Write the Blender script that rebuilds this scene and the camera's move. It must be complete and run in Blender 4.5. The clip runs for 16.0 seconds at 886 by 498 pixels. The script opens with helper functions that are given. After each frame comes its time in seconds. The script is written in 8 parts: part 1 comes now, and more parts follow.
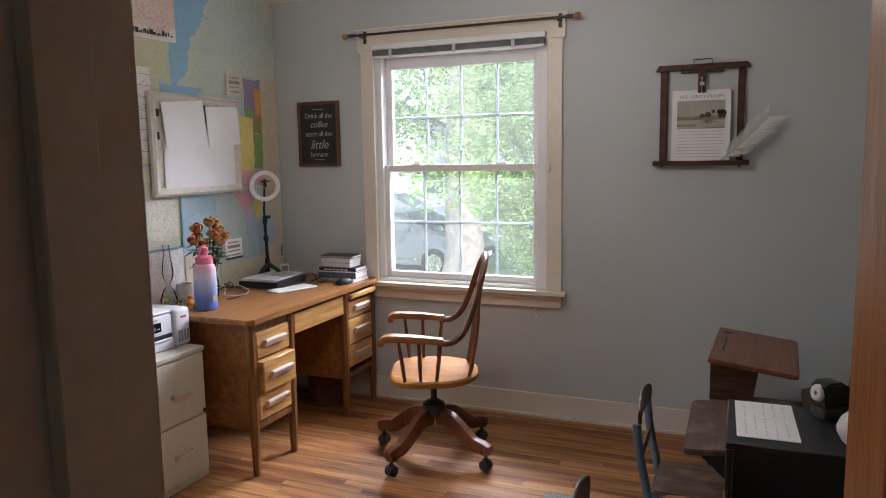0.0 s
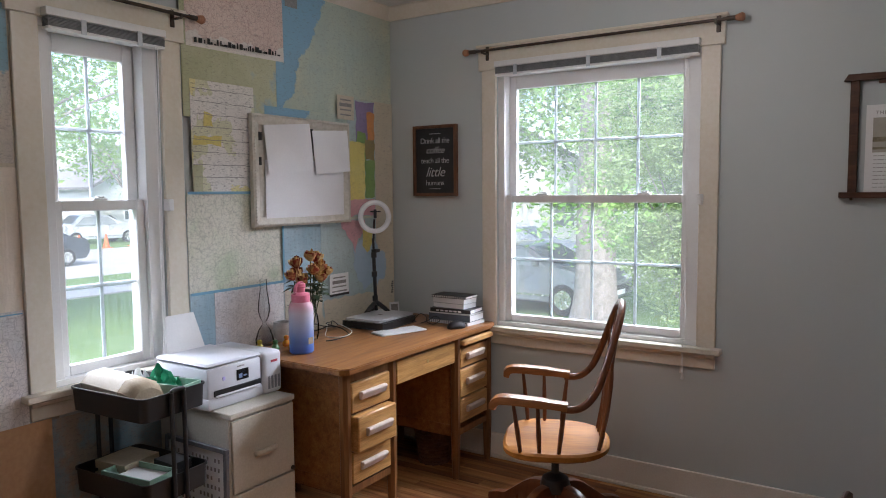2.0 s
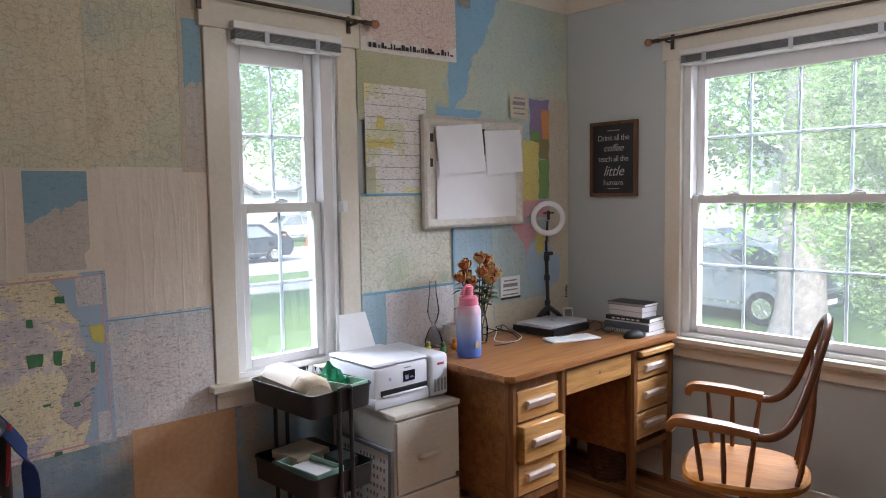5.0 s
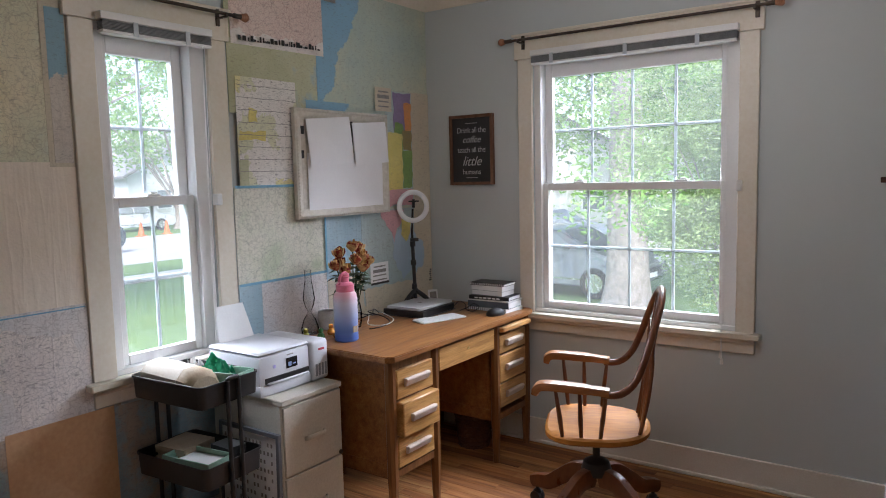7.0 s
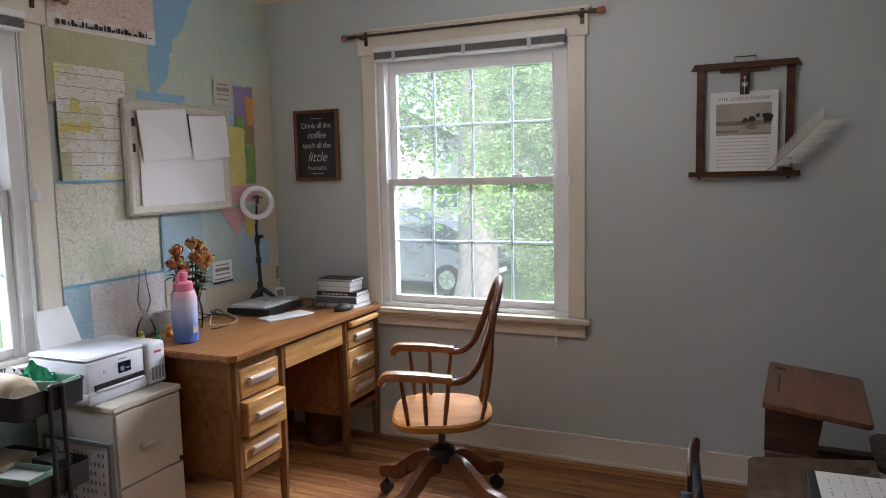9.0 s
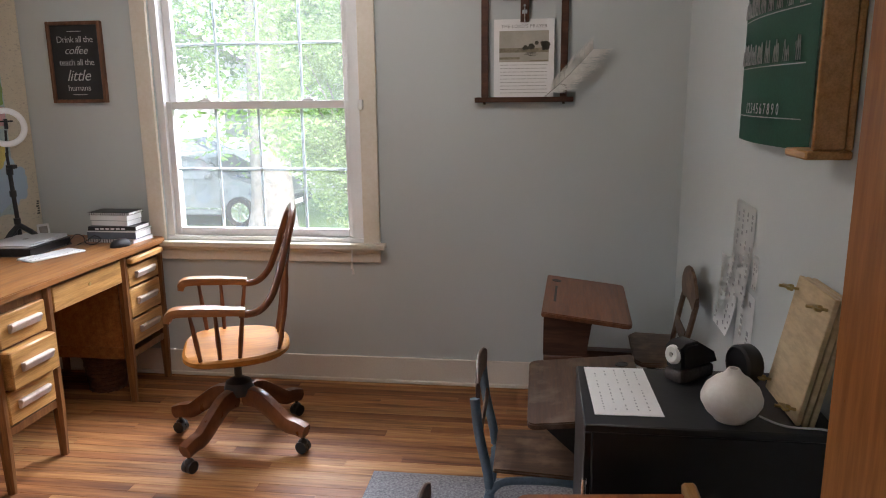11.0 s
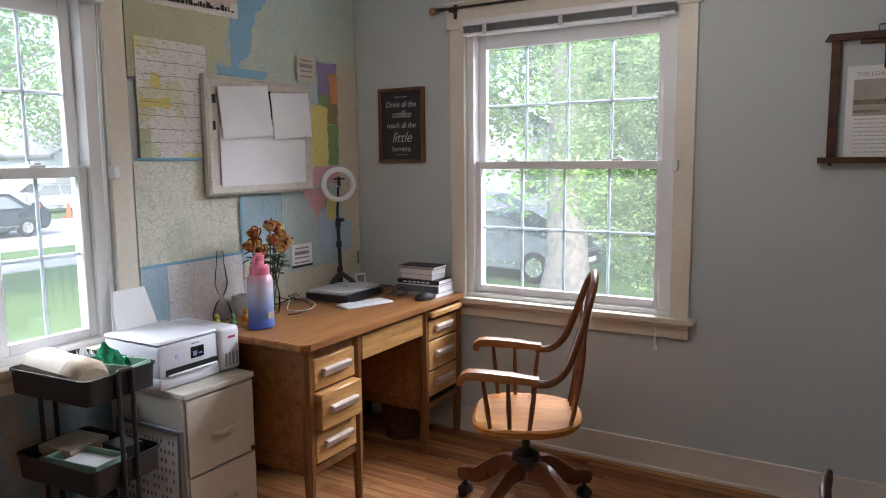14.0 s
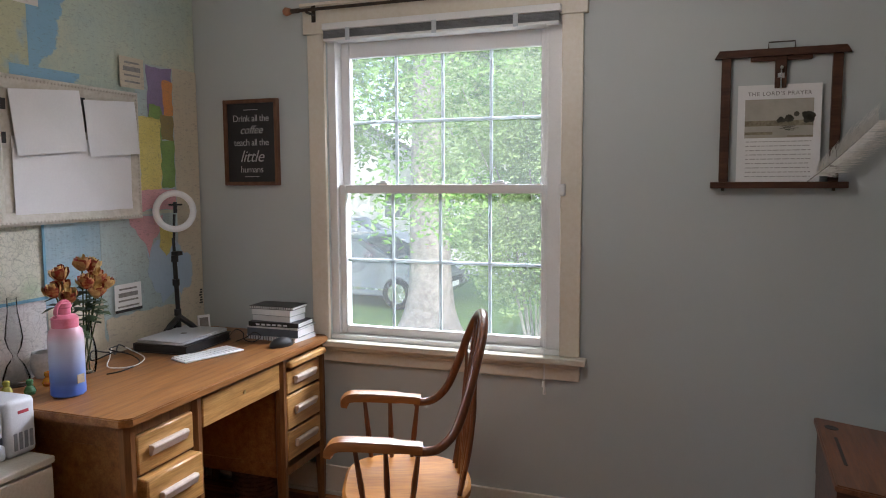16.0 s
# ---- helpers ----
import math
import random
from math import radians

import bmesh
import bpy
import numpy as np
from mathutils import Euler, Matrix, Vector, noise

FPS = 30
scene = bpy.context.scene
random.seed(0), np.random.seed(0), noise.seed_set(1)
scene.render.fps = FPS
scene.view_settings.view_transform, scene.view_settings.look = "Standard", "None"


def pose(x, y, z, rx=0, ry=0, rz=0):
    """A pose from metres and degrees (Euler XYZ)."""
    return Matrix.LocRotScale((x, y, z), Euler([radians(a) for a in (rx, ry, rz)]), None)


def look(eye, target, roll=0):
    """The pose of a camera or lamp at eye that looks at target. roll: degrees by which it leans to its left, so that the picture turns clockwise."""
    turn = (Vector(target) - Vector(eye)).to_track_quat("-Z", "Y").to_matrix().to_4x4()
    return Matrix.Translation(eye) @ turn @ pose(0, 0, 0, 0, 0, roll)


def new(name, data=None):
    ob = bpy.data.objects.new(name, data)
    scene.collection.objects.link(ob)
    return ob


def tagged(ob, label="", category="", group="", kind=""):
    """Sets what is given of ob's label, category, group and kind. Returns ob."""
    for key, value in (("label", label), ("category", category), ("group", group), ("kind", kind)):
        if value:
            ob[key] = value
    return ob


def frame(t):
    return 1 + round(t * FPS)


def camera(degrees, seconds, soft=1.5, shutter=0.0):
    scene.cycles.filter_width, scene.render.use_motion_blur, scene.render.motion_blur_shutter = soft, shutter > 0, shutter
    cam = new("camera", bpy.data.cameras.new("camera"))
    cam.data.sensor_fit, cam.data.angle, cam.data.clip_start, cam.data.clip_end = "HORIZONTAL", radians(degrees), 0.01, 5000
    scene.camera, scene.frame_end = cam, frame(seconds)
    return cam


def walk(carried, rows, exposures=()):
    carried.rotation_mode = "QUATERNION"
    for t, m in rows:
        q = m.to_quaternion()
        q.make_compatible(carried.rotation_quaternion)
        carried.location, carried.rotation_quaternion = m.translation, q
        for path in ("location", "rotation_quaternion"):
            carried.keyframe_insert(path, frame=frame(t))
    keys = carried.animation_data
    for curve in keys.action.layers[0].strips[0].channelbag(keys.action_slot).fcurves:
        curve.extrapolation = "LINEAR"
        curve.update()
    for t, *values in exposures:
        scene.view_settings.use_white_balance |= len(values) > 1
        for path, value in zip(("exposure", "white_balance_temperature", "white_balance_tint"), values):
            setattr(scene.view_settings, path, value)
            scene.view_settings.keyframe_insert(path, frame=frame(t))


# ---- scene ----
cam = camera(63.6, 16.0, soft=1.0)
PATH = [
    (0, (2.866, -4.011, 1.539), (2.102, -2.18, 1.286), -0.9),
    (0.5, (2.838, -3.857, 1.527), (2.067, -2.024, 1.318), -0.6),
    (1, (2.803, -3.721, 1.539), (2.028, -1.888, 1.341), -0.4),
    (1.5, (2.697, -3.637, 1.532), (1.847, -1.836, 1.349), -0.4),
    (2, (2.677, -3.525, 1.52), (1.591, -1.854, 1.361), -0.5),
    (2.5, (2.67, -3.441, 1.52), (1.333, -1.961, 1.378), 0.1),
    (3, (2.669, -3.411, 1.505), (1.215, -2.044, 1.378), -0.3),
    (3.2, (2.665, -3.394, 1.504), (1.178, -2.063, 1.375), -0.5),
    (4.25, (2.655, -3.385, 1.515), (1.13, -2.095, 1.375), -0.8),
    (5.3, (2.648, -3.393, 1.532), (1.212, -2.01, 1.37), -1.1),
    (5.5, (2.653, -3.427, 1.541), (1.249, -2.012, 1.371), -1.3),
    (6, (2.654, -3.525, 1.544), (1.342, -2.027, 1.353), -1.6),
    (6.5, (2.664, -3.583, 1.541), (1.438, -2.015, 1.342), -1.6),
    (7, (2.663, -3.608, 1.553), (1.514, -1.984, 1.35), -1.4),
    (7.5, (2.674, -3.614, 1.549), (1.605, -1.935, 1.349), -1.2),
    (8, (2.707, -3.612, 1.551), (1.73, -1.879, 1.347), -1.3),
    (8.5, (2.724, -3.62, 1.534), (1.844, -1.836, 1.333), -1.3),
    (9, (2.729, -3.608, 1.531), (1.926, -1.789, 1.317), -1.3),
    (9.5, (2.724, -3.602, 1.528), (2.012, -1.748, 1.296), -1.1),
    (10, (2.726, -3.594, 1.526), (2.134, -1.7, 1.276), -0.8),
    (10.2, (2.739, -3.586, 1.525), (2.195, -1.679, 1.266), -0.7),
    (11.25, (2.74, -3.578, 1.498), (2.515, -1.64, 1.03), -0.6),
    (12.3, (2.736, -3.57, 1.492), (2.386, -1.673, 0.964), -0.8),
    (12.5, (2.73, -3.568, 1.493), (2.321, -1.675, 0.995), -1),
    (13, (2.715, -3.535, 1.511), (2.097, -1.677, 1.105), -1.5),
    (13.5, (2.67, -3.452, 1.538), (1.824, -1.668, 1.217), -1.1),
    (14, (2.619, -3.389, 1.514), (1.603, -1.684, 1.264), -0.6),
    (14.5, (2.615, -3.329, 1.512), (1.474, -1.702, 1.282), -0.4),
    (15, (2.527, -3.27, 1.506), (1.479, -1.579, 1.295), -0.7),
    (15.5, (2.449, -3.16, 1.522), (1.571, -1.373, 1.327), -1.1),
    (16, (2.377, -2.995, 1.513), (1.714, -1.118, 1.324), -0.3),
]
# the phone's exposure drifts as it turns from the windows
EXPOSURES = [(0.0, 2.27, 6250, 18), (1.5, 1.93, 6100, 16), (2.5, 2.08, 6050, 17), (5.5, 2.18, 6050, 17), (7.0, 2.03, 6050, 16), (9.5, 2.08, 6150, 15), (12.5, 2.9, 6450, 17), (13.0, 2.55, 6350, 16), (13.5, 2.1, 6250, 16), (14.5, 2.08, 6100, 16), (16.0, 2.02, 6200, 15)]
walk(cam, [(t, look(eye, target, roll)) for t, eye, target, roll in PATH], EXPOSURES)

# ---- world, sun, large lights ----
world = bpy.data.worlds.new("sky")
scene.world = world
world.use_nodes = True
wn = world.node_tree.nodes
sky = wn.new("ShaderNodeTexSky")
sky.sky_type, sky.sun_disc = "NISHITA", False
sky.sun_elevation, sky.sun_rotation = radians(48), radians(140)
sky.air_density, sky.dust_density = 1.0, 2.5
world.node_tree.links.new(sky.outputs[0], wn["Background"].inputs[0])
wn["Background"].inputs[1].default_value = 0.15


def lamp(name, kind, m, power, colour=(1, 1, 1), **kw):
    data = bpy.data.lights.new(name, kind)
    data.energy, data.color = power, colour
    for key, value in kw.items():
        if key == "size":
            data.size = value
        elif key == "size_y":
            data.shape, data.size_y = "RECTANGLE", value
        elif key == "angle":
            data.angle = value
        elif key == "radius":
            data.shadow_soft_size = value
    ob = new(name, data)
    ob.matrix_world = m
    return ob


# high sun behind the house: it lights the lawn and the trees, none of it falls indoors
lamp("sun", "SUN", look((6, -9, 12), (0, 0, 0)), 1.3, (1.0, 0.95, 0.87), angle=radians(0.6))
# skylight that pours in at the two windows, from above the line of sight
lamp("sky_light_north", "AREA", look((1.7, 3.0, 3.8), (1.0, -2.0, 1.1)), 330, (0.90, 0.95, 1.0), size=5.0, size_y=2.0)
lamp("sky_light_west", "AREA", look((-3.0, -1.85, 3.85), (1.6, -1.85, 1.1)), 300, (0.90, 0.95, 1.0), size=4.5, size_y=2.0)

# ---- materials ----
def node_mat(name):
    m = bpy.data.materials.new(name)
    m.use_nodes = True
    nt = m.node_tree
    return m, nt, nt.nodes["Principled BSDF"]


def add(nt, kind, **inputs):
    n = nt.nodes.new(kind)
    for key, value in inputs.items():
        n.inputs[key.replace("_", " ")].default_value = value
    return n


def coords(nt, scale=(1, 1, 1), world_space=False):
    c = nt.nodes.new("ShaderNodeTexCoord")
    mp = nt.nodes.new("ShaderNodeMapping")
    mp.inputs["Scale"].default_value = scale
    nt.links.new(c.outputs["Object"], mp.inputs["Vector"])
    return mp.outputs["Vector"]


def ramp(nt, fac, stops):
    r = nt.nodes.new("ShaderNodeValToRGB")
    els = r.color_ramp.elements
    while len(els) < len(stops):
        els.new(0.5)
    for e, (p, c) in zip(els, stops):
        e.position, e.color = p, (*c, 1)
    nt.links.new(fac, r.inputs[0])
    return r.outputs[0]


def mix(nt, fac, a, b, mode="MIX"):
    n = nt.nodes.new("ShaderNodeMix")
    n.data_type, n.blend_type = "RGBA", mode
    for sock, v in ((n.inputs[0], fac), (n.inputs[6], a), (n.inputs[7], b)):
        if isinstance(v, (int, float)):
            sock.default_value = v
        elif isinstance(v, tuple):
            sock.default_value = (*v, 1)
        else:
            nt.links.new(v, sock)
    return n.outputs[2]


def bump(nt, bsdf, height, strength, dist=0.002):
    b = nt.nodes.new("ShaderNodeBump")
    b.inputs["Strength"].default_value, b.inputs["Distance"].default_value = strength, dist
    nt.links.new(height, b.inputs["Height"])
    nt.links.new(b.outputs[0], bsdf.inputs["Normal"])


def tex_noise(nt, vec, scale, detail=4.0, rough=0.55):
    n = add(nt, "ShaderNodeTexNoise", Scale=scale, Detail=detail, Roughness=rough)
    nt.links.new(vec, n.inputs["Vector"])
    return n.outputs["Fac"]


def surface(name, a, b, scale=8.0, rough=0.5, metal=0.0, relief=0.1, fine=120.0, coat=0.0, grain=0.12):
    """A plain surface whose colour drifts between a and b, with fine relief."""
    m, nt, p = node_mat(name)
    v = coords(nt)
    big, small = tex_noise(nt, v, scale), tex_noise(nt, v, fine, 2)
    col = ramp(nt, big, [(0.3, a), (0.7, b)])
    nt.links.new(mix(nt, grain, col, ramp(nt, small, [(0.3, (0.2, 0.2, 0.2)), (0.7, (0.9, 0.9, 0.9))]), "OVERLAY"), p.inputs["Base Color"])
    r = nt.nodes.new("ShaderNodeMapRange")
    nt.links.new(big, r.inputs[0])
    r.inputs[3].default_value, r.inputs[4].default_value = max(0.02, rough - 0.08), min(1, rough + 0.1)
    nt.links.new(r.outputs[0], p.inputs["Roughness"])
    p.inputs["Metallic"].default_value = metal
    p.inputs["Coat Weight"].default_value = coat
    if relief:
        bump(nt, p, small, relief)
    return m


def wood(name, dark, mid, light, grain=(2, 40, 40), rough=0.4, coat=0.2, vary=0.35, relief=0.15, worn=None, tones=None):
    """Grain along local x, unless the grain scale says otherwise; boards differ by their random number."""
    m, nt, p = node_mat(name)
    info = nt.nodes.new("ShaderNodeObjectInfo")
    c = nt.nodes.new("ShaderNodeTexCoord")
    off = nt.nodes.new("ShaderNodeVectorMath")
    off.operation = "MULTIPLY_ADD"
    nt.links.new(info.outputs["Random"], off.inputs[0])
    off.inputs[1].default_value = (37, 91, 53)
    nt.links.new(c.outputs["Object"], off.inputs[2])
    mp = nt.nodes.new("ShaderNodeMapping")
    mp.inputs["Scale"].default_value = grain
    nt.links.new(off.outputs[0], mp.inputs["Vector"])
    n1 = tex_noise(nt, mp.outputs[0], 1.0, 6, 0.65)
    n2 = tex_noise(nt, mp.outputs[0], 5.0, 3, 0.6)
    col = ramp(nt, n1, [(0.28, dark), (0.5, mid), (0.72, light)])
    streak = ramp(nt, n2, [(0.35, (0.35, 0.3, 0.28)), (0.6, (1, 1, 1))])
    col = mix(nt, 0.35, col, streak, "MULTIPLY")
    if vary:
        tone = ramp(nt, info.outputs["Random"], tones or [(0, (1 - vary, 1 - vary * 1.15, 1 - vary * 1.3)), (0.5, (0.95, 0.93, 0.9)), (1, (1.0, 1.0, 1.0))])
        col = mix(nt, 1.0, col, tone, "MULTIPLY")
    if worn:
        blot = tex_noise(nt, off.outputs[0], 9.0, 4)
        col = mix(nt, ramp(nt, blot, [(0.52, (0, 0, 0)), (0.68, (0.8, 0.8, 0.8))]), col, worn)
    nt.links.new(col, p.inputs["Base Color"])
    rr = nt.nodes.new("ShaderNodeMapRange")
    nt.links.new(n2, rr.inputs[0])
    rr.inputs[3].default_value, rr.inputs[4].default_value = rough - 0.08, rough + 0.15
    nt.links.new(rr.outputs[0], p.inputs["Roughness"])
    p.inputs["Coat Weight"].default_value, p.inputs["Coat Roughness"].default_value = coat, 0.25
    p.inputs["Specular IOR Level"].default_value = 0.32
    bump(nt, p, n2, relief, 0.001)
    return m


def glass_mat(name, tint=(1, 1, 1), rough=0.0, ior=1.45, haze=0.0):
    """Thin clear glass: mostly clear, with a gloss that grows at grazing angles."""
    m = bpy.data.materials.new(name)
    m.use_nodes = True
    nt = m.node_tree
    nt.nodes.remove(nt.nodes["Principled BSDF"])
    out = nt.nodes["Material Output"]
    clear, gloss, fres = nt.nodes.new("ShaderNodeBsdfTransparent"), nt.nodes.new("ShaderNodeBsdfGlossy"), nt.nodes.new("ShaderNodeFresnel")
    clear.inputs[0].default_value = (*tint, 1)
    gloss.inputs["Roughness"].default_value = rough
    fres.inputs[0].default_value = ior
    mx = nt.nodes.new("ShaderNodeMixShader")
    nt.links.new(fres.outputs[0], mx.inputs[0])
    nt.links.new(clear.outputs[0], mx.inputs[1])
    nt.links.new(gloss.outputs[0], mx.inputs[2])
    last = mx
    # haze mixes in a pale translucent layer that imitates glare on the panes
    if haze:
        veil, last = nt.nodes.new("ShaderNodeBsdfTranslucent"), nt.nodes.new("ShaderNodeMixShader")
        veil.inputs[0].default_value = (0.85, 0.87, 0.86, 1)
        v = coords(nt)
        amount = nt.nodes.new("ShaderNodeMapRange")
        nt.links.new(tex_noise(nt, v, 2.5, 4), amount.inputs[0])
        amount.inputs[3].default_value, amount.inputs[4].default_value = haze * 0.7, haze * 1.3
        nt.links.new(amount.outputs[0], last.inputs[0])
        nt.links.new(mx.outputs[0], last.inputs[1])
        nt.links.new(veil.outputs[0], last.inputs[2])
    nt.links.new(last.outputs[0], out.inputs[0])
    return m


M_WALL = surface("wall_paint", (0.525, 0.568, 0.57), (0.545, 0.583, 0.585), 1.3, 0.55, relief=0.12, fine=240, grain=0.02)
M_CEIL = surface("ceiling_paint", (0.74, 0.73, 0.70), (0.80, 0.79, 0.76), 2.0, 0.8, relief=0.1)
M_TRIM = surface("cream_trim_paint", (0.72, 0.66, 0.55), (0.78, 0.72, 0.62), 3.0, 0.35, relief=0.05, fine=60)
M_BASE = surface("baseboard_paint", (0.70, 0.65, 0.58), (0.76, 0.71, 0.64), 3.0, 0.4, relief=0.05)
M_VINYL = surface("white_vinyl", (0.80, 0.80, 0.80), (0.85, 0.85, 0.84), 4.0, 0.3, relief=0.02)
M_GREYVINYL = surface("grille_vinyl", (0.56, 0.60, 0.64), (0.62, 0.66, 0.70), 4.0, 0.35, relief=0.02)
M_GLASS = glass_mat("window_glass", (0.97, 0.99, 0.98), haze=0.024)
M_BLIND = surface("grey_blind_slat", (0.16, 0.17, 0.18), (0.24, 0.25, 0.26), 20.0, 0.5, relief=0.1)
M_FLOOR = wood("oak_floor", (0.11, 0.036, 0.012), (0.40, 0.185, 0.07), (0.57, 0.32, 0.14), (1.6, 24, 24), 0.52, 0.0, 0.42, 0.12, tones=[(0.0, (0.52, 0.42, 0.36)), (0.2, (0.82, 0.66, 0.58)), (0.4, (0.9, 0.92, 0.86)), (0.6, (1.0, 0.86, 0.76)), (0.8, (1.08, 1.08, 1.0)), (1.0, (1.18, 1.22, 1.25))])
M_GAP = surface("floor_seam", (0.05, 0.025, 0.012), (0.08, 0.04, 0.02), 30, 0.8)
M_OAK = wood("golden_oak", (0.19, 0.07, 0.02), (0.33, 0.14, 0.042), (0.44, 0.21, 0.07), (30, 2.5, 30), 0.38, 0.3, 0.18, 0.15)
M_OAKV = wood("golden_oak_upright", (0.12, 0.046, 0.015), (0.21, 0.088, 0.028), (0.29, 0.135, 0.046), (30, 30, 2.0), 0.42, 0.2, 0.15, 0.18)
# paler oak for drawer fronts: light falling on them is put into the colour
M_OAKLIT = wood("front_lit_oak", (0.34, 0.17, 0.05), (0.54, 0.29, 0.095), (0.68, 0.40, 0.155), (26, 3, 40), 0.36, 0.3, 0.15, 0.15)
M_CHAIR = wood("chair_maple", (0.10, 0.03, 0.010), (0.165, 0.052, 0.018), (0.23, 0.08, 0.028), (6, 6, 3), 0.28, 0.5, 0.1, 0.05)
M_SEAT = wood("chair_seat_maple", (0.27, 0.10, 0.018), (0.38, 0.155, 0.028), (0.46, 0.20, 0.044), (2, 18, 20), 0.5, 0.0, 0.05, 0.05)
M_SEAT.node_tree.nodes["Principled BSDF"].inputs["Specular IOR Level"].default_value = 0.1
M_BLACK = surface("black_plastic", (0.012, 0.012, 0.013), (0.022, 0.022, 0.023), 12, 0.4, relief=0.03)
M_BLACKMETAL = surface("black_metal", (0.014, 0.014, 0.015), (0.026, 0.026, 0.026), 14, 0.45, relief=0.08)
M_WHITEPL = surface("white_plastic", (0.78, 0.79, 0.80), (0.84, 0.85, 0.86), 6, 0.35, relief=0.04)
M_PAPER = surface("white_paper", (0.80, 0.80, 0.80), (0.86, 0.86, 0.86), 5, 0.8, relief=0.06)
M_CABINET = surface("beige_enamel", (0.52, 0.49, 0.42), (0.58, 0.55, 0.475), 4, 0.42, relief=0.06)
M_BRONZE = surface("bronze_metal", (0.05, 0.038, 0.03), (0.09, 0.07, 0.055), 20, 0.4, 0.7, 0.05)
M_DARKWOOD = wood("dark_walnut", (0.045, 0.02, 0.012), (0.09, 0.038, 0.022), (0.14, 0.062, 0.035), (3, 30, 30), 0.4, 0.2, 0.1, 0.1)
M_DOORWOOD = wood("stained_door", (0.34, 0.12, 0.03), (0.50, 0.20, 0.055), (0.6, 0.27, 0.085), (30, 30, 2.0), 0.3, 0.4, 0.05, 0.1)
M_CHROME = surface("steel", (0.6, 0.6, 0.6), (0.7, 0.7, 0.7), 10, 0.25, 1.0, 0.0)
M_RUG = surface("grey_rug", (0.11, 0.105, 0.12), (0.30, 0.29, 0.31), 110, 0.95, relief=1.0, fine=260)

# ---- mesh helpers ----
def box(bm, x0, x1, y0, y1, z0, z1, bev=0.0, m=None, seg=1):
    r = bmesh.ops.create_cube(bm, size=1.0, matrix=Matrix.Translation(((x0 + x1) / 2, (y0 + y1) / 2, (z0 + z1) / 2)) @ Matrix.Diagonal((abs(x1 - x0), abs(y1 - y0), abs(z1 - z0), 1)))
    vs = r["verts"]
    if bev:
        es = list({e for v in vs for e in v.link_edges})
        out = bmesh.ops.bevel(bm, geom=es, offset=bev, segments=seg, affect="EDGES", profile=0.5)
        vs = list({v for f in out["faces"] for v in f.verts} | {v for v in vs if v.is_valid})
    if m:
        bmesh.ops.transform(bm, matrix=m, verts=vs)
    return vs


def rod(bm, a, b, r0, r1=None, seg=12):
    a, b = Vector(a), Vector(b)
    r1 = r0 if r1 is None else r1
    turn = (b - a).to_track_quat("Z", "Y").to_matrix().to_4x4()
    return bmesh.ops.create_cone(bm, cap_ends=True, segments=seg, radius1=r0, radius2=r1, depth=(b - a).length, matrix=Matrix.Translation((a + b) / 2) @ turn)["verts"]


def lathe(bm, profile, seg=24, m=None):
    """Turns (radius, height) pairs round the z axis."""
    rings = []
    for r, z in profile:
        if r < 1e-5:
            rings.append([bm.verts.new((0, 0, z))])
        else:
            rings.append([bm.verts.new((r * math.cos(2 * math.pi * k / seg), r * math.sin(2 * math.pi * k / seg), z)) for k in range(seg)])
    for a, b in zip(rings, rings[1:]):
        for k in range(seg):
            j = (k + 1) % seg
            if len(a) == 1 and len(b) > 1:
                bm.faces.new((a[0], b[j], b[k]))
            elif len(b) == 1 and len(a) > 1:
                bm.faces.new((a[k], a[j], b[0]))
            elif len(a) > 1:
                bm.faces.new((a[k], a[j], b[j], b[k]))
    vs = [v for r in rings for v in r]
    if m:
        bmesh.ops.transform(bm, matrix=m, verts=vs)
    return vs


def sweep(bm, pts, widths, heights=None, seg=10, square=False, up=(0, 0, 1)):
    """A bar along a smooth line through pts; widths across, heights the other way."""
    pts = [Vector(p) for p in pts]
    n = len(pts)
    if not isinstance(widths, (list, tuple)):
        widths = [widths] * n
    heights = widths if heights is None else heights
    if not isinstance(heights, (list, tuple)):
        heights = [heights] * n
    rings = []
    for k, p in enumerate(pts):
        t = (pts[min(k + 1, n - 1)] - pts[max(k - 1, 0)]).normalized()
        side = t.cross(Vector(up))
        side = side.normalized() if side.length > 1e-4 else Vector((1, 0, 0))
        top = side.cross(t).normalized()
        ring = []
        for j in range(seg):
            a = 2 * math.pi * (j + 0.5) / seg
            c, s = math.cos(a), math.sin(a)
            if square:
                q = max(abs(c), abs(s)) ** 0.75
                c, s = c / q, s / q
            ring.append(bm.verts.new(p + side * (c * widths[k] / 2) + top * (s * heights[k] / 2)))
        rings.append(ring)
    for a, b in zip(rings, rings[1:]):
        for j in range(seg):
            i = (j + 1) % seg
            bm.faces.new((a[j], a[i], b[i], b[j]))
    bm.faces.new(rings[0][::-1])
    bm.faces.new(rings[-1])
    return [v for r in rings for v in r]


def smooth_line(pts, steps=6):
    """Catmull-Rom through the points."""
    pts = [Vector(p) for p in pts]
    out = []
    for k in range(len(pts) - 1):
        p0, p1, p2, p3 = pts[max(k - 1, 0)], pts[k], pts[k + 1], pts[min(k + 2, len(pts) - 1)]
        for s in range(steps):
            u = s / steps
            out.append(0.5 * (2 * p1 + (p2 - p0) * u + (2 * p0 - 5 * p1 + 4 * p2 - p3) * u * u + (3 * p1 - p0 - 3 * p2 + p3) * u ** 3))
    return out + [pts[-1]]


